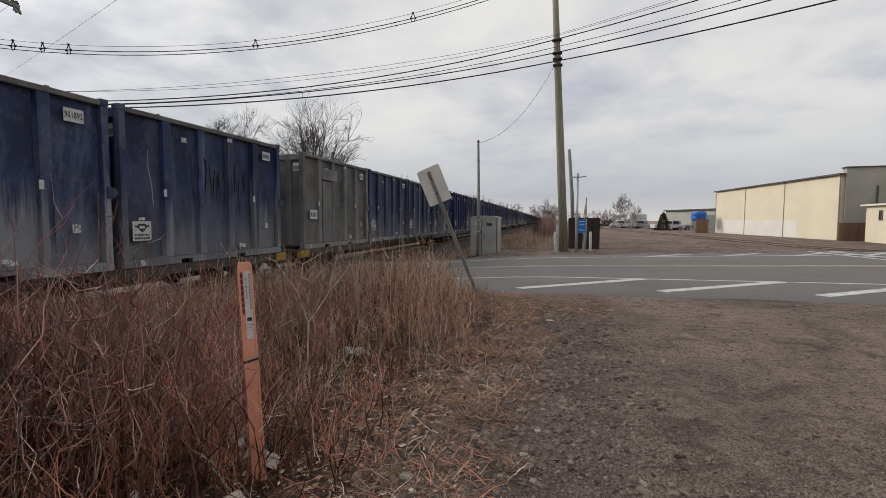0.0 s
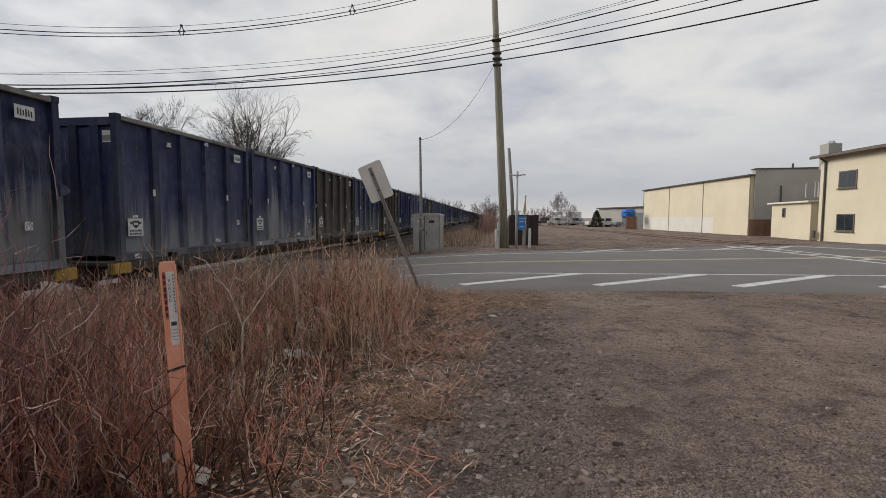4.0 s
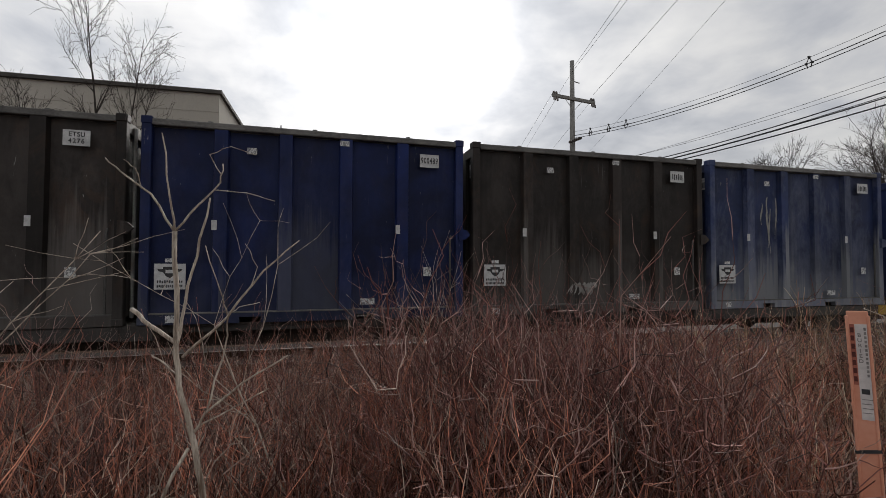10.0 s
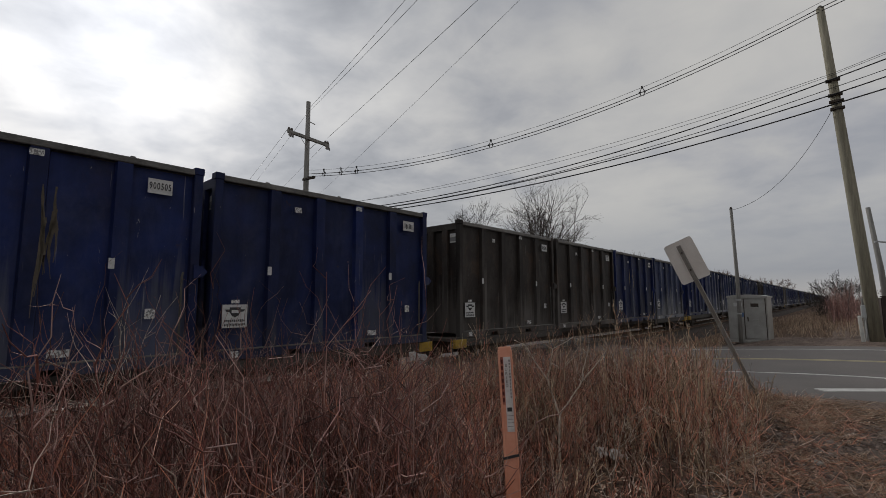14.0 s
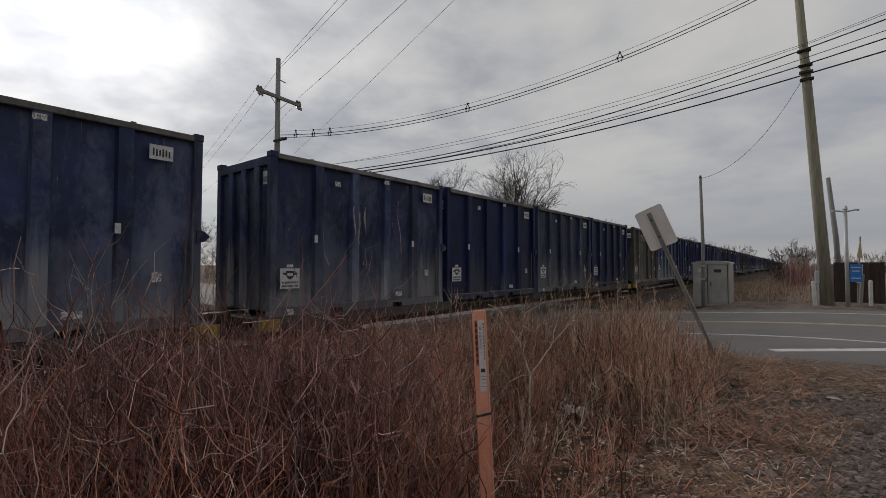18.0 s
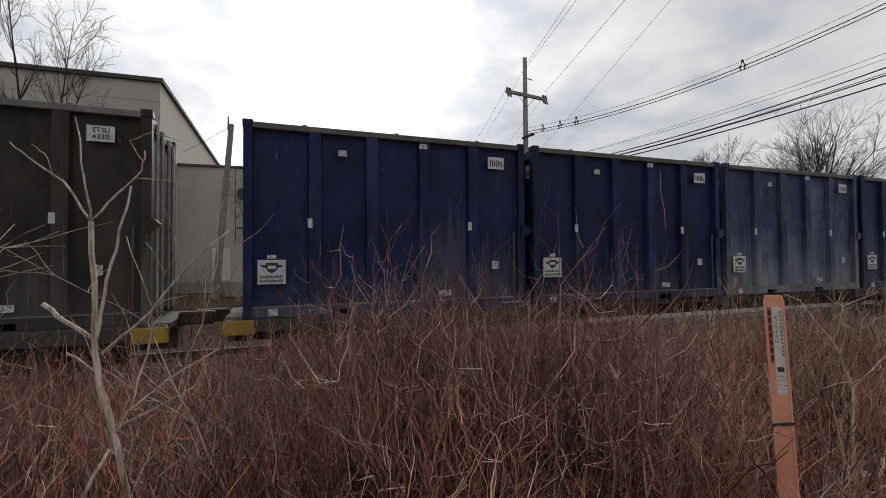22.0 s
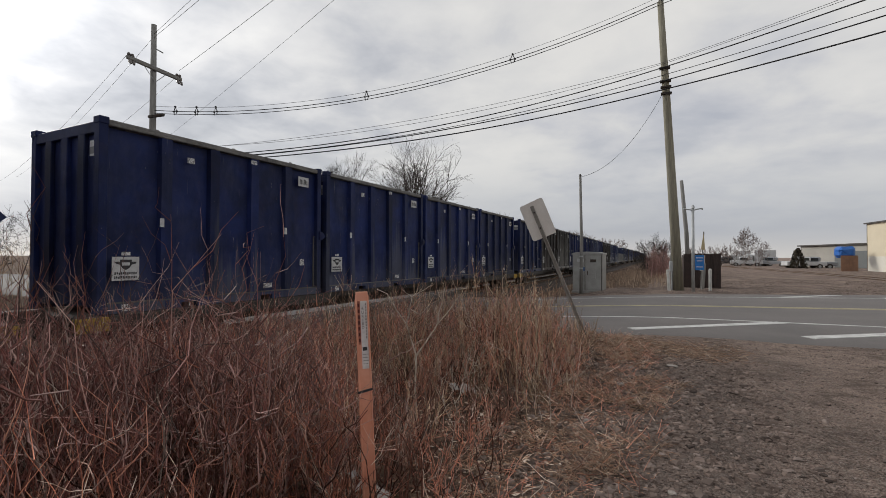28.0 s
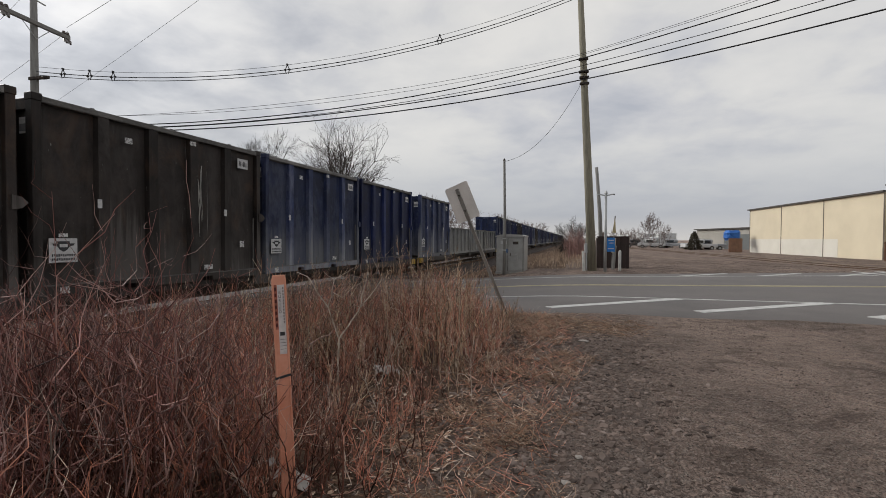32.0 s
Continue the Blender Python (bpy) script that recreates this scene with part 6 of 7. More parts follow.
def build_trees():
    # north, behind the train
    round_tree(-27.4, 54.0, 18.6, 1, "tall bare broad tree behind the train", 0.34, 0.30, low=0.34, gnarl=0.12)
    make_tree(-30.2, 54.6, 15.8, 5, "bare broad tree behind the train", 0.3, 0.28, 10, 3, 0.2)
    make_tree(-37.0, 53.4, 16.8, 2, "bare thin tree behind the train", 0.2, 0.45, 8, 2, 0.14)
    make_tree(-39.5, 52.0, 15.2, 6, "bare thin tree behind the train", 0.2, 0.45, 7, 2, 0.12)
    for i, (az, d, h) in enumerate(((18.0, 90, 9.5), (14.3, 120, 10.5), (12.2, 125, 9.5), (9.5, 150, 9), (7.6, 170, 9.5), (20.5, 85, 7.5), (5.6, 190, 9), (16.2, 105, 7.5), (10.8, 140, 9), (4.2, 210, 9), (3.0, 230, 9), (13.2, 122, 9), (8.5, 160, 9.5))):
        make_tree(-d * math.sin(radians(az)), d * math.cos(radians(az)), h + 1.6, 10 + i, "small bare tree in a far row behind the track", 0.5, 0.12, 13, 2, wide=1.3)
    for i, (az, d, h) in enumerate(((-9.4, 92, 6.9), (-8.3, 96, 4.2), (-10.6, 95, 5.2), (-5.6, 110, 4.0), (-6.5, 105, 4.2), (-0.4, 46, 3.4), (-1.0, 48, 4.0), (-1.7, 50, 4.2), (0.5, 50, 2.2), (-7.4, 120, 4.0), (-4.4, 125, 4.2))):
        make_tree(-d * math.sin(radians(az)), d * math.cos(radians(az)), h, 30 + i, "bare scrubby tree beyond the road", 0.27 if i == 0 else 0.42, 0.06, 30 if i == 0 else 15, 3 if i == 0 else 2, z=-0.05, wide=1.2)
    # south and west, behind the train
    leader_tree(-23.8, -7.3, 16.2, 50, "tall bare tree with two stems before a tan warehouse", ((-0.02, 1.0, 0.0), (0.20, 0.95, 0.02), (0.10, 0.80, -0.1)), 0.15, 2.6)
    leader_tree(-22.2, -16.5, 13.6, 51, "bare upright tree before a tan warehouse", ((0.0, 1.0, 0.0),), 0.13, 1.5)
    leader_tree(-21.6, -17.6, 11.2, 56, "bare leaning tree before a tan warehouse", ((-0.24, 1.0, 0.0), (-0.42, 0.72, 0.0)), 0.12, 1.7)
    leader_tree(-23.0, -12.6, 9.6, 57, "small bare leaning tree before a tan warehouse", ((-0.20, 1.0, 0.0),), 0.09, 1.3, first=0.75)
    leader_tree(-24.0, -9.6, 10.0, 59, "small bare tree before a tan warehouse", ((-0.22, 1.0, 0.0),), 0.08, 1.2, first=0.72)
    make_tree(-22.5, 2.0, 7.8, 58, "bushy bare tree behind the track", 0.3, 0.12, 9, 2, 0.07, trunks=3)
    round_tree(-28.5, -37.5, 15.6, 52, "bare gnarled tree behind the train", 0.25, 0.22, gnarl=0.26)
    round_tree(-30.5, -41.5, 11.0, 53, "bare broad low tree behind the train", 0.36, 0.2, gnarl=0.18)
    round_tree(-25.9, -54.2, 18.2, 54, "wide bare rounded tree behind the train", 0.40, 0.3)
    round_tree(-22.6, -60.5, 15.0, 55, "wide bare rounded tree behind the train", 0.34, 0.28)
    for i, (az, d, h) in enumerate(((162.5, 78, 11.5), (164.5, 85, 10.5), (166.5, 95, 9.5), (168.5, 105, 8.5), (148.5, 62, 9.5), (146.2, 64, 10), (165.6, 100, 10), (170.2, 120, 8))):
        make_tree(-d * math.sin(radians(az)), d * math.cos(radians(az)), h, 70 + i, "bare tree in a row along the track", 0.45, 0.12, 9, 2)
    for i, (az, d, h) in enumerate(((62.0, 62, 6.5), (64.5, 58, 7.5), (67.5, 64, 6.0), (70.0, 60, 7.0), (73.0, 66, 6.5))):
        make_tree(-d * math.sin(radians(az)), d * math.cos(radians(az)), h, 120 + i, "bare scrubby tree far beyond the track", 0.45, 0.08, 9, 2, wide=1.3)
    make_tree(-70, 52, 11, 90, "bare tree far beyond the track", 0.42, 0.2, 9, 2)
    make_tree(-62, 38, 8, 91, "bare tree far beyond the track", 0.42, 0.2, 8, 2)


# a brownish bare bush, its crown made up of small loose sheets
def build_brown_bush(x, y, h):
    rng = random.Random(3)
    t = thing("evergreen_bush", Matrix.Translation((x, y, 0)), "small dark brownish bare bush by parked cars", "bush")
    part("trunk", tube([(0, 0, -0.1), (0, 0, h * 0.6)], [0.07, 0.03], 6), BARK, t)
    v, f = [], []
    for i in range(420):
        u = rng.random()
        a, rr = rng.uniform(0, 6.283), h * 0.36 * (1 - u) ** 0.7 * rng.uniform(0.6, 1.05)
        c = Vector((rr * math.cos(a), rr * math.sin(a), h * (0.06 + 0.9 * u)))
        s = h * rng.uniform(0.05, 0.1)
        b = len(v)
        v += [c + Vector((rng.uniform(-s, s), rng.uniform(-s, s), rng.uniform(-s, s))) for _ in range(4)]
        f += [(b, b + 1, b + 2), (b, b + 2, b + 3)]
    quads("crown", v, f, surface("bush_brown", (0.065, 0.055, 0.038), (0.04, 0.034, 0.024), 0.9, island=True, vary=0.3), t)


build_trees()
build_brown_bush(19.6, 80.0, 3.0)


# ------------------------------------------------------------ brush, grass and litter
def stem_material(name, cols, rough=0.9):
    m = bpy.data.materials.new(name)
    m.use_nodes = True
    nt = m.node_tree
    b = nt.nodes["Principled BSDF"]
    isl = nt.nodes.new("ShaderNodeNewGeometry").outputs["Random Per Island"]
    c = ramp(nt, isl, [(i / (len(cols) - 1), k) for i, k in enumerate(cols)])
    co = nt.nodes.new("ShaderNodeTexCoord").outputs["Object"]
    c = mix_rgb(nt, math_node(nt, "MULTIPLY", noise_tex(nt, co, 9.0), 0.42), c, (0.045, 0.028, 0.022))
    # each plant has its own tone, lighter or darker than the rest
    att = nt.nodes.new("ShaderNodeAttribute")
    att.attribute_name = "tone"
    sc = nt.nodes.new("ShaderNodeVectorMath")
    sc.operation = "SCALE"
    nt.links.new(c, sc.inputs[0])
    nt.links.new(math_node(nt, "ADD", att.outputs["Fac"], 1.0), sc.inputs["Scale"])
    nt.links.new(sc.outputs[0], b.inputs["Base Color"])
    b.inputs["Roughness"].default_value = rough
    b.inputs["Specular IOR Level"].default_value = 0.2 if rough > 0.8 else 0.5
    return m


RED_STEM = stem_material("red_brown_stems", [(0.493, 0.154, 0.093), (0.776, 0.303, 0.191), (0.064, 0.025, 0.020), (0.621, 0.223, 0.138), (0.880, 0.741, 0.619), (0.110, 0.039, 0.029), (0.880, 0.404, 0.261), (0.363, 0.111, 0.070)], 0.5)
PURPLE_STEM = stem_material("purple_grey_stems", [(0.175, 0.064, 0.055), (0.367, 0.164, 0.138), (0.040, 0.015, 0.013), (0.595, 0.378, 0.334), (0.074, 0.026, 0.022), (0.263, 0.098, 0.081), (0.131, 0.040, 0.033)], 0.5)
# dark colours put the shade between stems into the low growth
SHADE_STEM = stem_material("shade_dark_stems", [(0.061, 0.025, 0.019), (0.131, 0.049, 0.032), (0.037, 0.017, 0.014)])
BANK_STEM = stem_material("bank_stems", [(0.46, 0.345, 0.24), (0.26, 0.175, 0.125), (0.58, 0.46, 0.34), (0.34, 0.21, 0.15)])
STRAW = stem_material("straw_stems", [(0.580, 0.340, 0.230), (0.360, 0.184, 0.120), (0.780, 0.524, 0.396), (0.120, 0.057, 0.039), (0.500, 0.248, 0.156), (0.420, 0.175, 0.101)])
TAN_STEM = stem_material("tan_stems", [(0.626, 0.467, 0.317), (0.323, 0.201, 0.125), (0.828, 0.713, 0.532), (0.080, 0.049, 0.034), (0.585, 0.424, 0.283), (0.444, 0.262, 0.170), (0.171, 0.102, 0.068)])
GREY_STEM = stem_material("grey_stems", [(0.26, 0.155, 0.118), (0.46, 0.33, 0.26), (0.07, 0.040, 0.032), (0.66, 0.53, 0.44), (0.17, 0.092, 0.070), (0.10, 0.05, 0.038)], 0.6)
LITTER_STRAW = stem_material("matted_straw", [(0.551, 0.395, 0.284), (0.303, 0.194, 0.137), (0.716, 0.572, 0.430), (0.110, 0.071, 0.054), (0.468, 0.278, 0.182), (0.386, 0.235, 0.165)])
LEAF = stem_material("dead_leaves", [(0.480, 0.312, 0.210), (0.288, 0.162, 0.106), (0.624, 0.444, 0.318), (0.840, 0.696, 0.564), (0.108, 0.066, 0.048), (0.456, 0.240, 0.156), (0.192, 0.108, 0.072)])


TOPS = {}


def stems(name, places, mat, label, seed, h_lo, h_hi, thick, lean, twigs, category="brush", parent_kind="stuff", curl=0.25, twig_len=0.3, flat=0.0, sub=0, seg=4, fine=2, tuft=1, fan=0.3):
    """Many thin bent three-sided stems with side twigs, and sub-twigs where asked, in one mesh; they sway back towards the upright."""
    rng = np.random.default_rng(seed)
    V, F, tones = [], [], []
    n0 = 0
    P = np.asarray(places, float)
    # plants of several stems that fan out from one root
    tone = np.repeat(np.clip(rng.normal(0, 0.34, len(P)), -0.65, 0.5), tuft)
    P = np.repeat(P, tuft, 0)
    n = len(P)
    root = rng.normal(0, 0.045, (n, 2)) if tuft > 1 else np.zeros((n, 2))
    P[:, :2] += root
    h = rng.uniform(h_lo, h_hi, n) * P[:, 3]
    az = rng.uniform(0, 2 * np.pi, n)
    ln = np.abs(rng.normal(0, lean, n)) + flat
    dirs = np.stack([np.cos(az) * ln + root[:, 0] / 0.045 * fan, np.sin(az) * ln + root[:, 1] / 0.045 * fan, np.ones(n)], 1)
    dirs /= np.linalg.norm(dirs, axis=1)[:, None]

    def sticks(p0, d0, length, r0, seg, bend, rise):
        nonlocal n0
        m = len(p0)
        pts, p, home = [p0], p0, d0
        wave = rng.normal(0, bend * 0.6, (m, 3))
        for i in range(seg):
            d = home + wave
            p = p + d / np.linalg.norm(d, axis=1)[:, None] * (length / seg)[:, None]
            pts.append(p)
            # the stem waves to and fro about a line that turns slowly upwards
            wave = -0.1 * wave + rng.normal(0, bend * 0.55, (m, 3))
            home = home + rng.normal(0, bend * 0.2, (m, 3)) + np.array([0, 0, rise])
            home /= np.linalg.norm(home, axis=1)[:, None]
        side = np.cross(d0, np.array([0.3, 0.5, 0.1]))
        side /= np.linalg.norm(side, axis=1)[:, None] + 1e-9
        other = np.cross(d0, side)
        ring = []
        for i, q in enumerate(pts):
            r = (r0 * (1 - 0.7 * i / seg))[:, None]
            ring.append(np.stack([q + side * r, q + (-0.5 * side + 0.87 * other) * r, q + (-0.5 * side - 0.87 * other) * r], 1))
        V.append(np.stack(ring, 1).reshape(-1, 3))
        base = n0 + np.arange(m) * (3 * (seg + 1))
        for i in range(seg):
            for k in range(3):
                F.append(np.stack([base + 3 * i + k, base + 3 * i + (k + 1) % 3, base + 3 * i + 3 + (k + 1) % 3, base + 3 * i + 3 + k], 1))
        n0 += m * 3 * (seg + 1)
        tones.append(np.repeat(tone, 3 * (seg + 1)))
        return np.stack(pts, 1)

    def off(pts, lo):
        # a place and a direction for a side twig
        m, k = pts.shape[0], pts.shape[1] - 1
        lv, f = rng.integers(min(lo, k - 1), k, m), rng.uniform(0, 1, m)[:, None]
        i = np.arange(m)
        along = pts[i, lv + 1] - pts[i, lv]
        along /= np.linalg.norm(along, axis=1)[:, None] + 1e-9
        d = along + rng.normal(0, 0.46, (m, 3))
        return pts[i, lv] * (1 - f) + pts[i, lv + 1] * f, d / np.linalg.norm(d, axis=1)[:, None]
    rise = 0.13 if flat == 0 else -0.02
    if flat:
        P[:, 2] += rng.uniform(0.03, 0.07, n)
    r_main = thick * rng.uniform(0.6, 1.3, n)
    pts = sticks(P[:, :3], dirs, h, r_main, seg, curl * 0.5, rise)
    TOPS[label] = (pts[:, -2], pts[:, -1])
    for t in range(twigs):
        p0, dd = off(pts, 1)
        tp = sticks(p0, dd, h * twig_len * rng.uniform(0.5, 1.4, n), r_main * rng.uniform(0.45, 0.75, n), fine + 1, curl * 0.5, rise * 1.6)
        for s in range(sub):
            p1, d1 = off(tp, 0)
            sticks(p1, d1, h * twig_len * rng.uniform(0.25, 0.7, n), r_main * rng.uniform(0.3, 0.45, n), fine, curl * 0.5, rise * 1.6)
    V, F = np.concatenate(V), np.concatenate(F)
    me = bpy.data.meshes.new(name)
    me.vertices.add(len(V))
    me.vertices.foreach_set("co", V.ravel())
    me.loops.add(4 * len(F))
    me.loops.foreach_set("vertex_index", F.ravel().astype(np.int32))
    me.polygons.add(len(F))
    me.polygons.foreach_set("loop_start", np.arange(0, 4 * len(F), 4, dtype=np.int32))
    me.polygons.foreach_set("loop_total", np.full(len(F), 4, np.int32))
    me.update()
    me.validate()
    me.materials.append(mat)
    me.attributes.new("tone", "FLOAT", "POINT").data.foreach_set("value", np.concatenate(tones).astype(np.float32))
    return tagged(new(name, me), label, category, kind=parent_kind)


def scatter(seed, count, x0, x1, y0, y1, keep, clump=0.0):
    rng = random.Random(seed)
    out = []
    while len(out) < count:
        x, y = rng.uniform(x0, x1), rng.uniform(y0, y1)
        if clump and noise.noise(Vector((x * 0.9, y * 0.9, seed))) * clump + rng.random() < 0.5:
            continue
        k = keep(x, y)
        if k > 0 and rng.random() < k:
            edge = 0.42 + 0.58 * smooth01(brush_edge(y) + 0.1, brush_edge(y) - 1.3, x) if -3 < y < 11.5 else 1.0
            # lower growth in a hollow behind the flat marker
            edge *= 1 - 0.42 * smooth01(1.0, 0.5, math.hypot((x + 2.2) / 1.7, (y - 4.4) / 2.2))
            out.append((x, y, ground_z(x, y) - 0.03, (0.75 + 0.5 * rng.random()) * edge))
    return out


def clear_of_track(x, y):
    return x - track_x(y) > 1.75


def red_zone(x, y):
    if not clear_of_track(x, y) or math.hypot(x, y) < 1.15:
        return 0
    e = brush_edge(y)
    south = smooth01(-7.0, -2.0, y)
    return smooth01(e + 0.1, e - 0.9, x) * (0.35 + 0.65 * south) * smooth01(9.8, 6.0, y + 0.4 * (x + 3))


def tan_zone(x, y):
    if not clear_of_track(x, y) or math.hypot(x, y) < 1.3:
        return 0
    e = brush_edge(y)
    return smooth01(e + 0.25, e - 0.5, x) * (smooth01(3.0, 6.0, y) + smooth01(-1.0, -5.0, y) * 0.9)


def bare_patch(x, y):
    """Thinner growth over the litter between the marker post and the lot."""
    south = 1 - 0.8 * smooth01(1.0, 0.5, math.hypot((x + 1.3) / 1.0, (y + 2.9) / 1.1))
    return south * (1 - 0.40 * smooth01(0.9, 0.4, math.hypot((x + 1.35) / 1.3, (y - 4.6) / 2.4)))


def thin_red(x, y):
    return red_zone(x, y) * bare_patch(x, y)


def upper_red(x, y):
    return red_zone(x, y) * smooth01(-2.2, -3.6, x)


def build_brush():
    stems("red_brush", scatter(1, 980, -8.2, -0.7, -11, 9.8, thin_red, 0.5), RED_STEM, "dense reddish-brown leafless brush beside the track", 1, 0.5, 1.2, 0.0046, 0.19, 4, curl=1.05, twig_len=0.34, seg=8, fine=2, tuft=10, fan=0.22)
    stems("purple_brush", scatter(14, 390, -9.3, -2.0, -6, 9.0, upper_red, 0.5), PURPLE_STEM, "purple-grey curling brush beside the track", 14, 0.7, 1.3, 0.0056, 0.24, 4, tuft=8, fan=0.26, curl=1.1, sub=1, seg=7, fine=3, twig_len=0.32)
    thicket = lambda x, y: smooth01(1.0, 0.4, math.hypot((x + 3.4) / 1.7, (y - 1.95) / 1.5)) if clear_of_track(x, y) else 0
    stems("thicket", scatter(31, 105, -5.2, -1.8, 0.4, 3.6, thicket, 0.6), PURPLE_STEM, "taller purple-brown thicket of curling stems beside the track", 31, 0.95, 1.5, 0.0068, 0.22, 5, tuft=7, fan=0.3, curl=1.0, sub=1, seg=7, fine=3, twig_len=0.34)
    # short stems in the dark shade colour fill the gaps low in the brush
    stems("undergrowth", scatter(15, 6600, -9.3, -0.7, -8, 9.0, thin_red, 0.3), SHADE_STEM, "low tangle under the brush, coloured dark for the shade there", 15, 0.3, 0.85, 0.0078, 0.6, 1, curl=0.7, seg=3, twig_len=0.5)
    shrub = lambda x, y: red_zone(x, y) * bare_patch(x, y) * (0.10 if y > 0.3 else 1.0)
    stems("grey_brush", scatter(2, 140, -7.4, -0.9, -11, 9.5, shrub, 0.6), GREY_STEM, "pale grey branching shrubs among the brush", 2, 0.6, 1.1, 0.0050, 0.30, 4, tuft=5, fan=0.3, curl=0.95, twig_len=0.45, sub=2, seg=5, fine=3)
    trackside = lambda x, y: smooth01(3.6, 2.2, x - track_x(y)) * smooth01(9.5, 7.0, y) * (0.2 + 0.8 * smooth01(-0.5, 1.2, y)) if clear_of_track(x, y) else 0
    stems("trackside_brush", scatter(33, 420, -11.5, -5.0, -7.0, 9.0, trackside, 0.4), RED_STEM, "low dark reddish brush growing up to the rail", 33, 0.6, 1.15, 0.0065, 0.3, 3, tuft=7, fan=0.3, curl=1.0, twig_len=0.4, seg=5)
    # the same shade-coloured stems along the ballast
    stems("trackside_tangle", scatter(34, 1500, -11.5, -5.0, -9.0, 9.0, trackside, 0.2), SHADE_STEM, "tangle on the edge of the ballast, coloured dark for shade", 34, 0.4, 0.8, 0.011, 0.7, 1, curl=0.8, seg=3, twig_len=0.5)
    weeds = lambda x, y: tan_zone(x, y) * bare_patch(x, y)
    stems("weeds", scatter(3, 210, -7.2, 0.0, 3.0, 11.0, weeds, 0.9), TAN_STEM, "tan dry branching weeds by the road", 3, 0.35, 1.0, 0.0060, 0.18, 5, tuft=7, fan=0.2, curl=0.5, twig_len=0.34, sub=1)
    stems("weeds", scatter(17, 220, -7.2, 0.0, 3.0, 11.0, weeds, 0.9), RED_STEM, "russet dry weeds by the road", 17, 0.3, 0.95, 0.0058, 0.18, 4, tuft=6, fan=0.2, curl=0.5, twig_len=0.36)
    stems("weeds", scatter(4, 3600, -8.0, -0.8, -26.0, -2.0, weeds, 0.5), TAN_STEM, "tan dry grass and weeds along the track", 4, 0.45, 1.15, 0.0054, 0.2, 2, curl=0.4, twig_len=0.3)
    stems("tall_stalks", scatter(12, 240, -6.5, -0.5, 4.2, 10.6, tan_zone, 0.8), TAN_STEM, "tall dry stalks with seed heads by the road", 12, 0.95, 1.5, 0.0062, 0.12, 14, curl=0.25, twig_len=0.11, fine=1)
    stems("tall_stalks", scatter(13, 120, -7.0, -1.5, -3.0, 6.0, red_zone, 0.6), GREY_STEM, "tall pale leafless stalks in the brush", 13, 0.9, 1.4, 0.0058, 0.25, 6, curl=1.1, twig_len=0.3, sub=1, seg=7, fine=3)
    # straw lying at the road's edge
    straw = lambda x, y: smooth01(1.0, 0.2, math.hypot((x - 0.25) / 1.7, (y - 9.2) / 1.5))
    stems("straw", scatter(16, 2600, -1.5, 2.0, 7.6, 10.7, straw, 0.7), LITTER_STRAW, "flattened straw at the edge of the road", 16, 0.15, 0.5, 0.0036, 2.0, 0, curl=0.5, flat=5.0, seg=2)
    # low dead grass and straw along the edge
    edge = lambda x, y: 1.0 if abs(x - brush_edge(y) - 0.15) < 0.75 else 0.3 if x < brush_edge(y) and clear_of_track(x, y) else 0
    stems("dry_grass", scatter(5, 6000, -6.5, 0.9, -6, 11.0, edge, 0.9), STRAW, "low matted pale dry grass at the edge of the gravel", 5, 0.12, 0.45, 0.0034, 1.5, 0, curl=1.0, flat=2.0, seg=3)
    stems("dry_grass", scatter(18, 3600, -6.5, 0.7, -6, 11.0, edge, 0.9), RED_STEM, "low russet dead stalks at the edge of the gravel", 18, 0.2, 0.6, 0.0038, 1.2, 0, curl=0.6, flat=0.6, seg=3)
    tuft = lambda x, y: smooth01(0.9, 0.1, abs(x - brush_edge(y) - 0.2)) * (1.0 if noise.noise(Vector((x * 1.3, y * 1.3, 5))) > 0.05 else 0.25) if 1.5 < y < 10.8 else 0
    stems("dry_grass", scatter(26, 230, -2.4, 0.8, 1.5, 10.8, tuft), LITTER_STRAW, "matted tufts of golden dead grass on the gravel's edge", 26, 0.15, 0.42, 0.0034, 0.8, 0, curl=1.0, flat=1.6, seg=4, tuft=22, fan=0.5)
    # bank beyond the road, between the track and the lot
    bank = lambda x, y: 1.0 if 3.2 < x - track_x(y) < 10.5 else 0
    stems("bank_weeds", scatter(6, 3800, -8, 3, 26.0, 75.0, bank, 0.5), BANK_STEM, "low tan and brown dead weeds on the bank beyond the road", 6, 0.1, 0.42, 0.014, 0.7, 2, seg=2, fine=1, curl=0.4)
    clump = lambda x, y: smooth01(1.0, 0.3, math.hypot((x - 1.05) / 1.1, (y - 45) / 8))
    stems("bank_scrub", scatter(7, 420, -1, 3, 36.0, 54.0, clump, 0.6), PURPLE_STEM, "dense purple-brown leafless scrub on the bank by a utility pole", 7, 0.8, 2.3, 0.014, 0.24, 5, curl=0.4)
    low = lambda x, y: smooth01(5.5, 8.5, x - track_x(y)) if x - track_x(y) < 10.8 else 0
    stems("bank_scrub", scatter(19, 330, -4, 3, 30.0, 57.0, low, 0.9), BANK_STEM, "tan low scrub on the bank by a utility pole", 19, 0.3, 0.7, 0.012, 0.4, 4, curl=0.4)
    # scrub behind the train
    west = lambda x, y: 1.0 if -16 < x - track_x(y) < -5 else 0
    stems("far_scrub", scatter(8, 1700, -32, -14, -60.0, 40.0, west, 0.5), TAN_STEM, "tan scrub behind the track", 8, 0.6, 2.2, 0.015, 0.3, 3, seg=2, fine=1, twig_len=0.4)
    south = lambda x, y: 1.0 if 3.4 < x - track_x(y) < 16 else 0
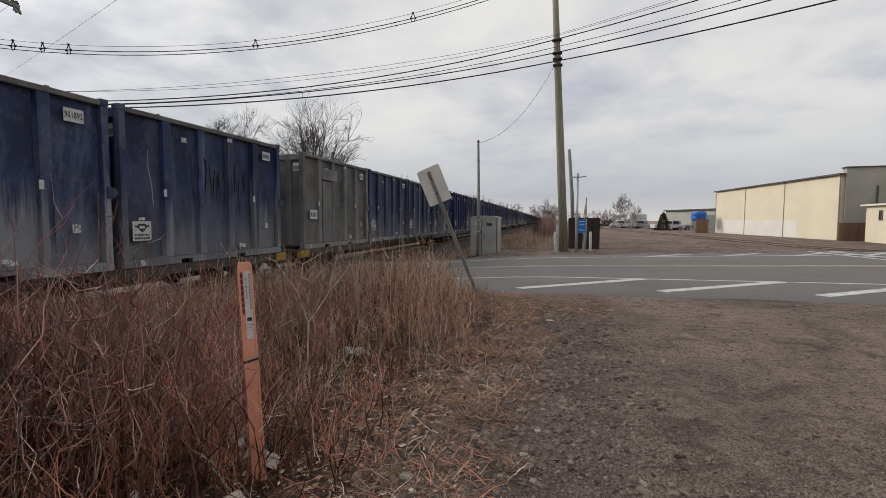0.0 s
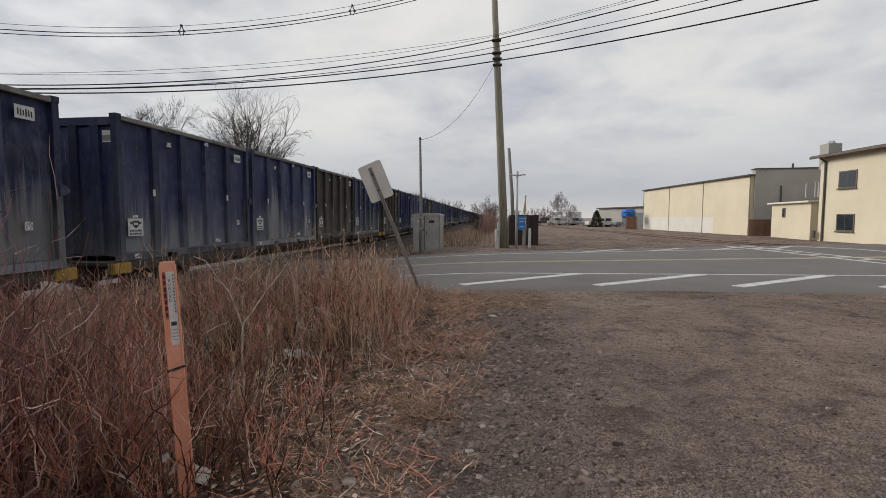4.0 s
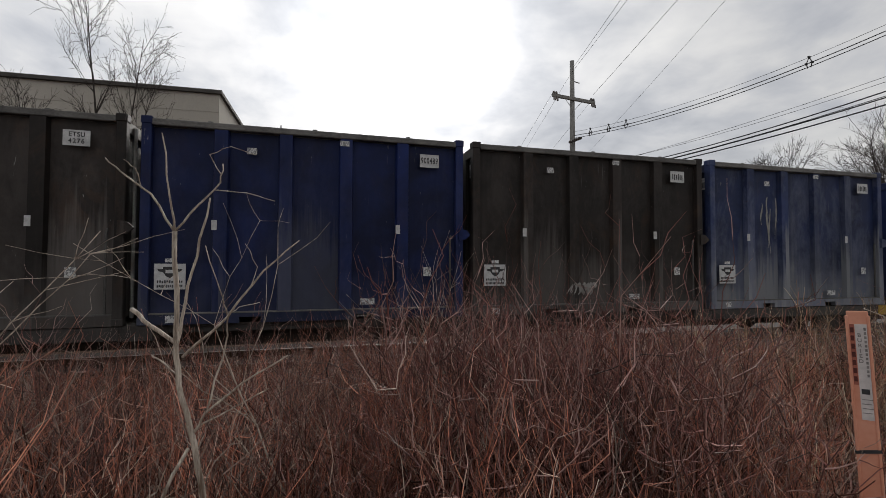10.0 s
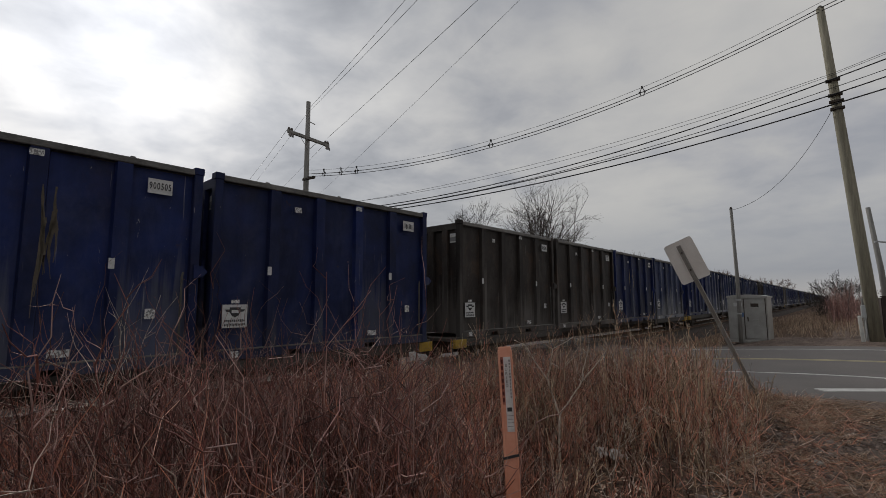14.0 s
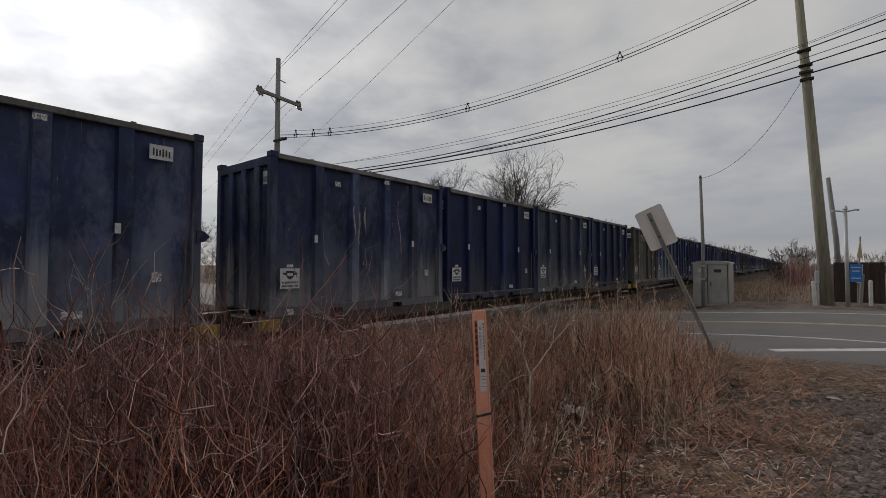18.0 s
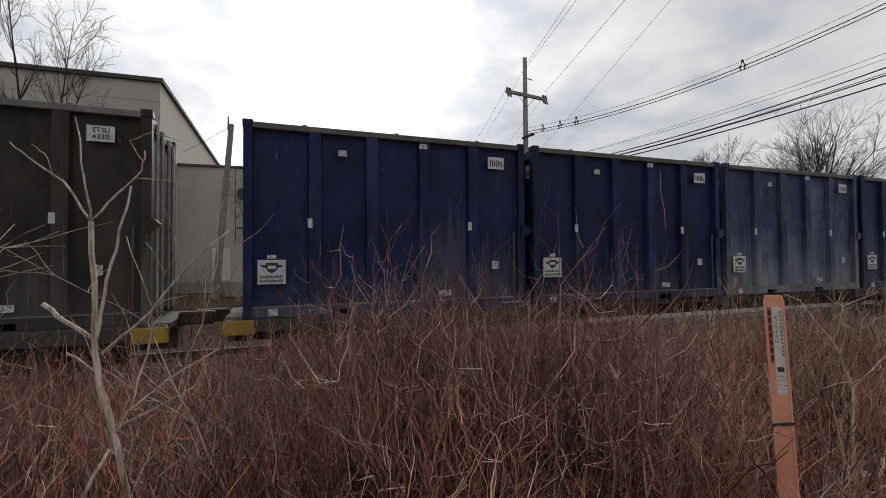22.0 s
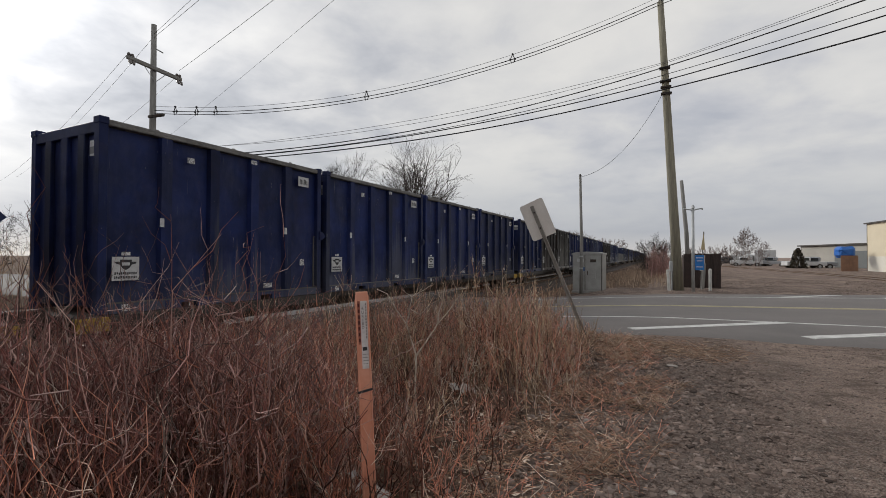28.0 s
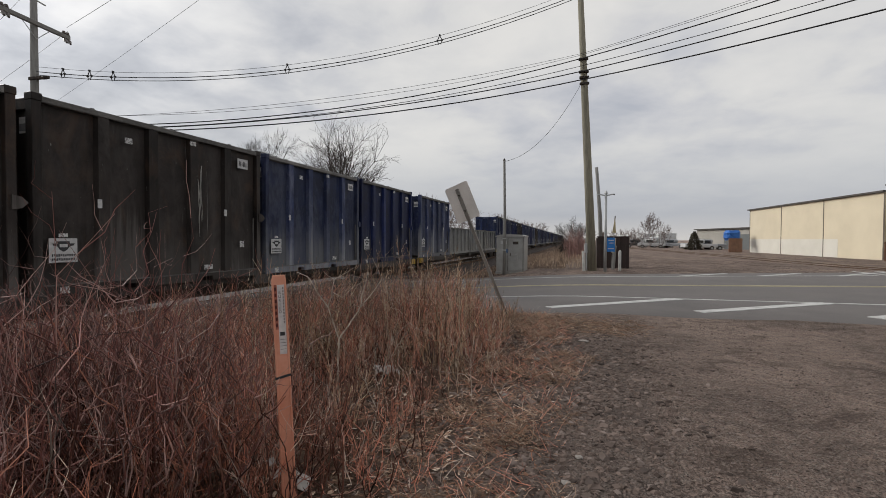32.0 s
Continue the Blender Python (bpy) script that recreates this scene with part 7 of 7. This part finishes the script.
    stems("far_grass", scatter(9, 4600, -22, -1.5, -75.0, -14.0, south, 0.4), TAN_STEM, "tall tan dry grass along the track", 9, 0.6, 1.7, 0.011, 0.22, 2, seg=2, fine=1, twig_len=0.4)


build_brush()


def sapling(name, foot, bends, label):
    """A bare sapling: each bend is a run of points with a radius at its start and end."""
    t = thing(name, Matrix.Translation(foot), label, "sapling", "bare saplings")
    for i, (pts, r0, r1) in enumerate(bends):
        n = len(pts)
        fine, rad = [], []
        for k in range(n - 1):
            a, b = Vector(pts[k]), Vector(pts[k + 1])
            for s in range(3):
                u = s / 3
                w = 0.003 if 0 < s else 0
                fine.append(a.lerp(b, u) + Vector((w * math.sin(7 * k + 3 * s + i), w * math.cos(5 * k + 2 * s + i), 0)))
                rad.append(r0 + (r1 - r0) * (k + u) / (n - 1))
        fine.append(Vector(pts[-1]))
        rad.append(r1)
        part("trunk" if i == 0 else "branch", tube(fine, rad, 7), BARK_PALE, t, smooth=True)
    return t


def twiggy(seed, foot, height, lean, n, r, label):
    """A pale many-branched sapling grown by rule."""
    rng = random.Random(seed)
    t = thing("bare_sapling", Matrix.Translation(foot), label, "sapling", "bare saplings")
    v, f = [], []
    main = limb(rng, v, f, (0, 0, -0.05), Vector((lean[0], lean[1], 1)), height, r, r * 0.25, 6, 8, 0.14, 0.15)
    quads("trunk", v, f, BARK_PALE, t, True)
    for i in range(n):
        v, f = [], []
        p, d, rr = main[rng.randint(2, 8)]
        b = limb(rng, v, f, p, spread(rng, d, radians(rng.uniform(30, 65))), height * rng.uniform(0.3, 0.6), rr * 0.65, rr * 0.2 + 0.0012, 5, 5, 0.2, 0.25)
        for k in range(4):
            q, e, r2 = b[rng.randint(1, 5)]
            limb(rng, v, f, q, spread(rng, e, radians(rng.uniform(25, 60))), height * rng.uniform(0.1, 0.28), r2 * 0.6 + 0.001, 0.0012, 4, 3, 0.22, 0.25)
        quads("branch", v, f, BARK_PALE, t, True)
    return t


def build_saplings():
    S = [
        ([(0.015, 0.15, -0.05), (0.015, 0.12, 0.5), (0.015, 0.1, 1.0), (0.016, 0.075, 1.17), (0.017, 0.044, 1.29), (0.018, 0.031, 1.39), (0.018, 0.03, 1.49), (0.018, 0.021, 1.71)], 0.014, 0.008),
        ([(0.018, 0.031, 1.39), (0.03, 0.044, 1.49), (0.03, 0.065, 1.61), (0.02, 0.089, 1.73), (0.01, 0.10, 1.80)], 0.0075, 0.003),
        ([(0.017, 0.044, 1.39), (0.03, 0.148, 1.49), (0.05, 0.235, 1.61), (0.06, 0.323, 1.69)], 0.0065, 0.0022),
        ([(0.018, 0.025, 1.43), (0.01, -0.027, 1.47), (0.0, -0.075, 1.515)], 0.0085, 0.0075),
        ([(0.016, 0.075, 1.20), (0.03, 0.102, 1.25), (0.05, 0.184, 1.32), (0.07, 0.298, 1.39)], 0.0065, 0.0025),
        ([(0.03, 0.102, 1.25), (0.02, 0.131, 1.36), (0.013, 0.148, 1.44), (0.013, 0.143, 1.51), (0.014, 0.131, 1.55), (0.015, 0.092, 1.675)], 0.0045, 0.0016),
        ([(0.016, 0.062, 1.16), (0.04, 0.021, 1.08), (0.06, -0.022, 0.98), (0.09, -0.08, 0.8)], 0.0075, 0.006),
        ([(0.016, 0.078, 1.21), (0.0, 0.149, 1.24), (-0.02, 0.25, 1.286)], 0.004, 0.0018),
        ([(0.018, 0.021, 1.71), (0.0, -0.038, 1.806), (-0.01, -0.108, 1.86), (-0.02, -0.144, 1.894)], 0.0052, 0.002),
        ([(-0.005, -0.06, 1.82), (-0.005, -0.075, 1.87), (-0.005, -0.10, 1.89)], 0.0025, 0.0012),
        ([(0.018, 0.021, 1.71), (0.017, 0.008, 1.80), (0.016, -0.012, 1.96)], 0.005, 0.002),
        ([(0.018, 0.021, 1.71), (0.02, 0.075, 1.78), (0.02, 0.125, 1.84), (0.02, 0.13, 1.89)], 0.005, 0.002),
        ([(0.02, 0.11, 1.82), (0.03, 0.19, 1.815), (0.04, 0.26, 1.795)], 0.0025, 0.0012),
        ([(0.02, 0.128, 1.86), (0.03, 0.10, 1.91), (0.03, 0.15, 1.935), (0.04, 0.21, 1.915)], 0.0022, 0.001),
        ([(0.018, 0.031, 1.35), (0.02, -0.005, 1.387), (0.02, -0.022, 1.40)], 0.004, 0.003),
        ([(0.03, 0.148, 1.494), (0.03, 0.175, 1.515), (0.03, 0.226, 1.526)], 0.0025, 0.0012),
        ([(0.05, 0.20, 1.56), (0.05, 0.22, 1.62), (0.06, 0.19, 1.68)], 0.002, 0.001),
    ]
    S = [(pts, r0 * 0.60, r1 * 0.75) for pts, r0, r1 in S]
    sapling("bare_sapling", (-1.638, -0.231, 0.0), S, "pale bare forked sapling standing in the brush")
    W = [
        ([(0, 0, -0.05), (0.134, -0.194, 0.225), (0.294, -0.424, 0.449), (0.33, -0.472, 0.839), (0.352, -0.499, 1.168), (0.34, -0.478, 1.415), (0.315, -0.437, 1.62)], 0.013, 0.003),
        ([(0.294, -0.424, 0.449), (0.461, -0.669, 0.489), (0.635, -0.924, 0.569), (0.74, -1.076, 0.63)], 0.008, 0.002),
        ([(0.461, -0.669, 0.489), (0.52, -0.75, 0.66), (0.579, -0.839, 0.775), (0.672, -0.974, 0.795)], 0.005, 0.0015),
        ([(0.33, -0.472, 0.839), (0.443, -0.635, 1.003), (0.56, -0.804, 1.166), (0.606, -0.872, 1.125)], 0.006, 0.0015),
        ([(0.352, -0.499, 1.168), (0.422, -0.601, 1.291), (0.46, -0.65, 1.38)], 0.004, 0.0015),
        ([(0.134, -0.194, 0.225), (0.201, -0.289, 0.409), (0.18, -0.25, 0.52)], 0.005, 0.002),
        ([(0.34, -0.478, 1.415), (0.29, -0.40, 1.52), (0.24, -0.33, 1.55)], 0.003, 0.001),
        ([(0.31, -0.445, 0.62), (0.25, -0.35, 0.78), (0.2, -0.28, 0.86)], 0.004, 0.0015),
    ]
    sapling("bare_sapling", (-1.955, -3.535, ground_z(-1.955, -3.535)), W, "pale bare bent sapling sprawling in the brush")
    # a Y-shaped one, given as offsets across the view from the lot and heights
    Y = [([(0.0, 0.0), (-0.01, 0.35), (0.0, 0.65), (0.09, 0.79), (0.19, 0.95), (0.33, 1.11), (0.43, 1.24)], 0.011, 0.003), ([(0.0, 0.65), (-0.045, 0.80), (-0.09, 0.96), (-0.19, 1.10), (-0.29, 1.25), (-0.42, 1.29)], 0.008, 0.0025),
         ([(-0.09, 0.96), (-0.06, 1.10), (-0.04, 1.23), (0.06, 1.29), (0.13, 1.34)], 0.006, 0.002), ([(-0.04, 1.23), (-0.09, 1.26), (-0.13, 1.30)], 0.0035, 0.0015), ([(-0.05, 1.10), (0.03, 1.05), (0.12, 1.15), (0.25, 1.22)], 0.004, 0.0018),
         ([(0.19, 0.95), (0.21, 1.08), (0.25, 1.20), (0.27, 1.32)], 0.006, 0.002), ([(0.19, 0.95), (0.13, 0.98), (0.10, 0.94)], 0.003, 0.0015), ([(0.25, 1.20), (0.20, 1.24), (0.16, 1.25)], 0.003, 0.0015), ([(-0.29, 1.25), (-0.26, 1.16), (-0.17, 1.19)], 0.003, 0.0014)]
    sapling("bare_sapling", (-2.11, 4.12, ground_z(-2.11, 4.12)), [([(0.975 * u, 0.221 * u + 0.04 * math.sin(9 * u), z) for u, z in pts], r0, r1) for pts, r0, r1 in Y], "pale bare Y-shaped sapling above the weeds")
    for seed, x, y, h, lean, n, r in ((1, -2.35, -1.0, 1.4, (0.05, -0.2), 7, 0.019), (2, -1.35, -2.55, 1.25, (-0.15, 0.35), 7, 0.014), (3, -1.6, -3.6, 1.5, (0.2, -0.3), 8, 0.015),
                                      (4, -2.71, -1.6, 1.5, (-0.1, 0.2), 7, 0.019), (6, -1.55, 3.6, 1.1, (0.12, 0.1), 5, 0.008), (7, -3.3, 1.2, 1.5, (-0.25, 0.1), 7, 0.012),
                                      (8, -3.0, 0.2, 1.5, (0.1, -0.3), 8, 0.013), (9, -4.4, 2.2, 1.7, (-0.2, -0.2), 8, 0.013), (10, -2.7, -4.6, 1.6, (0.1, 0.2), 8, 0.014), (11, -0.9, 4.6, 0.85, (0.05, 0.0), 6, 0.006),
                                      (12, -0.98, -2.25, 1.0, (-0.5, 0.3), 7, 0.017), (13, -1.45, -1.95, 1.15, (0.45, -0.35), 7, 0.016), (14, -2.0, -2.6, 1.2, (0.5, 0.2), 8, 0.017), (15, -1.75, -1.3, 1.05, (-0.4, -0.5), 7, 0.013)):
        r *= 0.62 if seed < 12 else 0.72
        twiggy(seed, (x, y, ground_z(x, y)), h, lean, n, r, "pale bare branching sapling in the brush")


build_saplings()


def rock_mesh(rng, s):
    bm = bmesh.new()
    bmesh.ops.create_icosphere(bm, subdivisions=1, radius=1.0)
    for v in bm.verts:
        v.co *= rng.uniform(0.7, 1.15)
    bmesh.ops.transform(bm, matrix=Matrix.Diagonal((s * rng.uniform(0.8, 1.3), s * rng.uniform(0.6, 1.1), s * rng.uniform(0.3, 0.6), 1)) , verts=bm.verts)
    return bm


def joined_bits(name, places, sizes, mat, label, category, seed, flat=False):
    """Small stones or leaves in one mesh, each an uneven lump or a bent sheet."""
    rng = np.random.default_rng(seed)
    V, F = [], []
    if flat:
        tv = np.array([(-1, -0.45, 0), (0, -0.6, 0.25), (1, 0, 0.05), (0, 0.6, 0.2), (-1, 0.4, 0.1)])
        tf = [(0, 1, 3), (0, 3, 4), (1, 2, 3)]
    else:
        tv = np.array([(-1, -1, -0.6), (1, -1, -0.6), (1, 1, -0.6), (-1, 1, -0.6), (-0.6, -0.7, 0.6), (0.7, -0.6, 0.5), (0.6, 0.7, 0.7), (-0.7, 0.6, 0.4)])
        tf = [(0, 1, 5), (0, 5, 4), (1, 2, 6), (1, 6, 5), (2, 3, 7), (2, 7, 6), (3, 0, 4), (3, 4, 7), (4, 5, 6), (4, 6, 7)]
    n = len(tv)
    for i, (p, s) in enumerate(zip(places, sizes)):
        a, c = rng.uniform(0, 6.283), rng.uniform(-0.5, 0.5)
        q = tv * rng.uniform(0.5, 1.3, tv.shape) * (s, s * rng.uniform(0.6, 1), s * rng.uniform(0.4, 0.8))
        R = np.array([[math.cos(a), -math.sin(a), 0], [math.sin(a), math.cos(a), 0], [0, 0, 1]]) @ np.array([[1, 0, 0], [0, math.cos(c), -math.sin(c)], [0, math.sin(c), math.cos(c)]])
        V.append(q @ R.T + np.array(p[:3]) + (0, 0, 0.03 + s * (0.15 if flat else 0.04)))
        F += [tuple(i * n + k for k in f) for f in tf]
    ob = quads(name, np.concatenate(V).tolist(), F, mat)
    return tagged(ob, label, category, kind="stuff")


STONE = stem_material("gravel_stones", [(0.15, 0.115, 0.098), (0.21, 0.16, 0.136), (0.28, 0.214, 0.182), (0.09, 0.068, 0.058), (0.33, 0.265, 0.232), (0.05, 0.039, 0.034), (0.18, 0.137, 0.116), (0.12, 0.092, 0.078), (0.24, 0.184, 0.156)])


def build_litter():
    rng = random.Random(9)
    lot = lambda x, y: 1.0 if x > brush_edge(y) - 0.6 else 0.15
    near = scatter(20, 6500, -2.0, 5.0, 0.8, 7.0, lambda x, y: lot(x, y) * smooth01(8, 2, math.hypot(x, y)) * (1.0 if x < 1.2 else 0.6), 0.5)
    joined_bits("gravel", near, [rng.uniform(0.006, 0.014) if rng.random() < 0.92 else rng.uniform(0.014, 0.028) for _ in near], STONE, "loose grey gravel stones on the lot", "gravel", 1)
    rim = scatter(24, 7200, -2.0, 1.9, 1.2, 9.0, lambda x, y: smooth01(1.6, 0.2, abs(x - brush_edge(y) - 0.8)), 0.3)
    joined_bits("gravel", rim, [rng.uniform(0.010, 0.026) if rng.random() < 0.82 else rng.uniform(0.026, 0.05) for _ in rim], STONE, "coarse grey stones at the edge of the lot", "gravel", 7)
    wide = scatter(21, 5000, -1.5, 12.0, 3.0, 12.0, lambda x, y: lot(x, y), 0.6)
    joined_bits("gravel", wide, [rng.uniform(0.010, 0.022) for _ in wide], STONE, "loose grey gravel stones on the lot", "gravel", 2)
    beyond = scatter(22, 2500, 1.5, 14.0, 24.5, 40.0, lambda x, y: 1.0, 0.6)
    joined_bits("gravel", beyond, [rng.uniform(0.015, 0.04) for _ in beyond], STONE, "coarse gravel beyond the road", "gravel", 3)
    leaf = scatter(23, 19000, -5.0, 0.6, -5.0, 10.5, lambda x, y: 1.0 if x < brush_edge(y) + 0.35 + 0.5 * rng.random() else 0, 0.6)
    joined_bits("leaf_litter", leaf, [rng.uniform(0.011, 0.033) for _ in leaf], LEAF, "brown dead leaves under the brush", "leaf litter", 4, True)
    frag = scatter(25, 9000, -2.6, 1.0, 1.0, 10.5, lambda x, y: smooth01(0.75, 0.1, abs(x - brush_edge(y) - 0.2)), 0.9)
    joined_bits("leaf_litter", frag, [rng.uniform(0.007, 0.020) for _ in frag], LEAF, "broken leaves and straw at the edge of the gravel", "leaf litter", 6, True)
    pale = surface("pale_stone", (0.38, 0.345, 0.31), (0.25, 0.225, 0.20), 0.9, 0, 9, 60, 0.5)
    for x, y, s in ((-0.72, 2.78, 0.045), (0.30, 7.62, 0.075), (0.12, 3.62, 0.04), (0.02, 3.25, 0.035), (-0.35, 6.5, 0.06), (0.3, 2.5, 0.05), (3.1, 4.2, 0.03), (-0.6, 4.9, 0.05)):
        r = mesh_ob("stone", rock_mesh(rng, s), pale)
        r.location = (x, y, ground_z(x, y) + s * 0.2)
        tagged(r, "pale loose stone on the gravel", "stone", "pale stones")
    plastic = surface("dirty_plastic", (0.55, 0.53, 0.50), (0.38, 0.35, 0.32), 0.5, 0, 8, 50, 0.4)
    for i, (x, y, s) in enumerate(((-2.2, 1.95, 0.16), (-1.55, 2.2, 0.13), (-1.72, 2.75, 0.12), (-1.2, 1.75, 0.09), (-1.7, -2.1, 0.2), (-1.4, -2.5, 0.14), (-2.05, 5.2, 0.14), (-2.7, 3.1, 0.1))):
        bm = bmesh.new()
        bmesh.ops.create_grid(bm, x_segments=7, y_segments=6, size=s)
        for v in bm.verts:
            v.co.z = s * 0.9 * abs(noise.noise(v.co * (5 / s * 0.2) + Vector((i * 7, 0, 0)))) + 0.25 * s * math.sin(v.co.x / s * 3 + i)
            v.co.x *= 0.8 + 0.3 * noise.noise(Vector((v.co.y * 9, i, 0)))
        bmesh.ops.solidify(bm, geom=bm.faces[:], thickness=0.004)
        o = mesh_ob("plastic_scrap", bm, plastic)
        o.matrix_world = pose(x, y, ground_z(x, y) + 0.05, 15 * math.sin(i), 12, 50 * i)
        tagged(o, "crumpled dirty white plastic scrap in the brush", "litter", "plastic scraps")


build_litter()


def build_seed_heads():
    """Dry fluffy heads on the tops of the weeds by the road."""
    rng = np.random.default_rng(31)
    spots, sizes = [], []
    for label, every, count in (("tall dry stalks with seed heads by the road", 1, 22), ("tan dry branching weeds by the road", 2, 16), ("russet dry weeds by the road", 2, 10)):
        a, b = TOPS[label]
        for p, q in zip(a[::every], b[::every]):
            for u in rng.uniform(-0.25, 1.1, count):
                spots.append(p + (q - p) * u + rng.normal(0, 0.022, 3) - (0, 0, 0.03))
                sizes.append(rng.uniform(0.005, 0.012))
    joined_bits("seed_heads", spots, sizes, SEED, "pale brown dry seed heads on the weeds", "seed heads", 31, True)


SEED = stem_material("seed_fluff", [(0.44, 0.31, 0.20), (0.27, 0.175, 0.11), (0.56, 0.43, 0.30), (0.36, 0.22, 0.14)])
build_seed_heads()


# ------------------------------------------------------------ sleepers and crossing panels of the main track
def build_ties():
    me = None
    for i in range(190):
        s = -40 + 0.55 * i
        x, y, h = track(s)
        if 10.5 < y < 25.5:
            continue
        if me is None:
            o = part("tie", box(-1.3, 1.3, -0.115, 0.115, RAIL_Z - 0.34, RAIL_Z - 0.15, 0.012), TIE, main_track)
            me = o.data
        else:
            o = new("tie", me)
            o.parent = main_track
        o.matrix_basis = pose(x, y, 0, 0, 0, h)
    rubber = surface("crossing_panel", (0.07, 0.07, 0.072), (0.045, 0.045, 0.045), 0.85, 0, 3, 50, 0.3, vary=0.2)
    me = [None, None]
    for i in range(6):
        x, y, h = track(12.2 + 2.3 * i)
        for j, (a, b) in enumerate(((-0.66, 0.66), (0.84, 1.6))):
            if me[j] is None:
                o = part("crossing_panel", box(a, b, -1.13, 1.13, RAIL_Z - 0.12, RAIL_Z - 0.012, 0.01), rubber, main_track)
                me[j] = o.data
            else:
                o = new("crossing_panel", me[j])
                o.parent = main_track
            o.matrix_basis = pose(x, y, 0, 0, 0, h)


build_ties()


# ------------------------------------------------------------ what moves
def train_run(t):
    """How far the train has come by t."""
    lag = float(np.interp(t, [0, 1, 2, 3, 6, 7, 8, 9, 10, 11, 12, 13, 14, 15, 18, 19, 20, 21, 22, 23, 24, 25, 26, 28, 29, 30, 31, 32],
                          [-1.17, -1.08, -1.02, -0.97, -0.98, -0.92, -0.84, 0.41, 0.43, 0.30, 0.27, 0.20, 0.02, -0.15, -0.23, -0.17, -0.54, -0.66, -0.80, -0.28, -0.45, -0.62, -0.72, -0.72, -0.55, -0.46, -0.50, -0.65]))
    return 16.79 - SPEED * t + lag


def motions():
    times = list(range(0, 33))
    for ob, s0, dz, _ in MOVING:
        rows = []
        for t in times:
            x, y, h = track(s0 + train_run(t))
            rows.append((t, pose(x, y, RAIL_Z + dz, 0, 0, h)))
        walk(ob, rows)


motions()
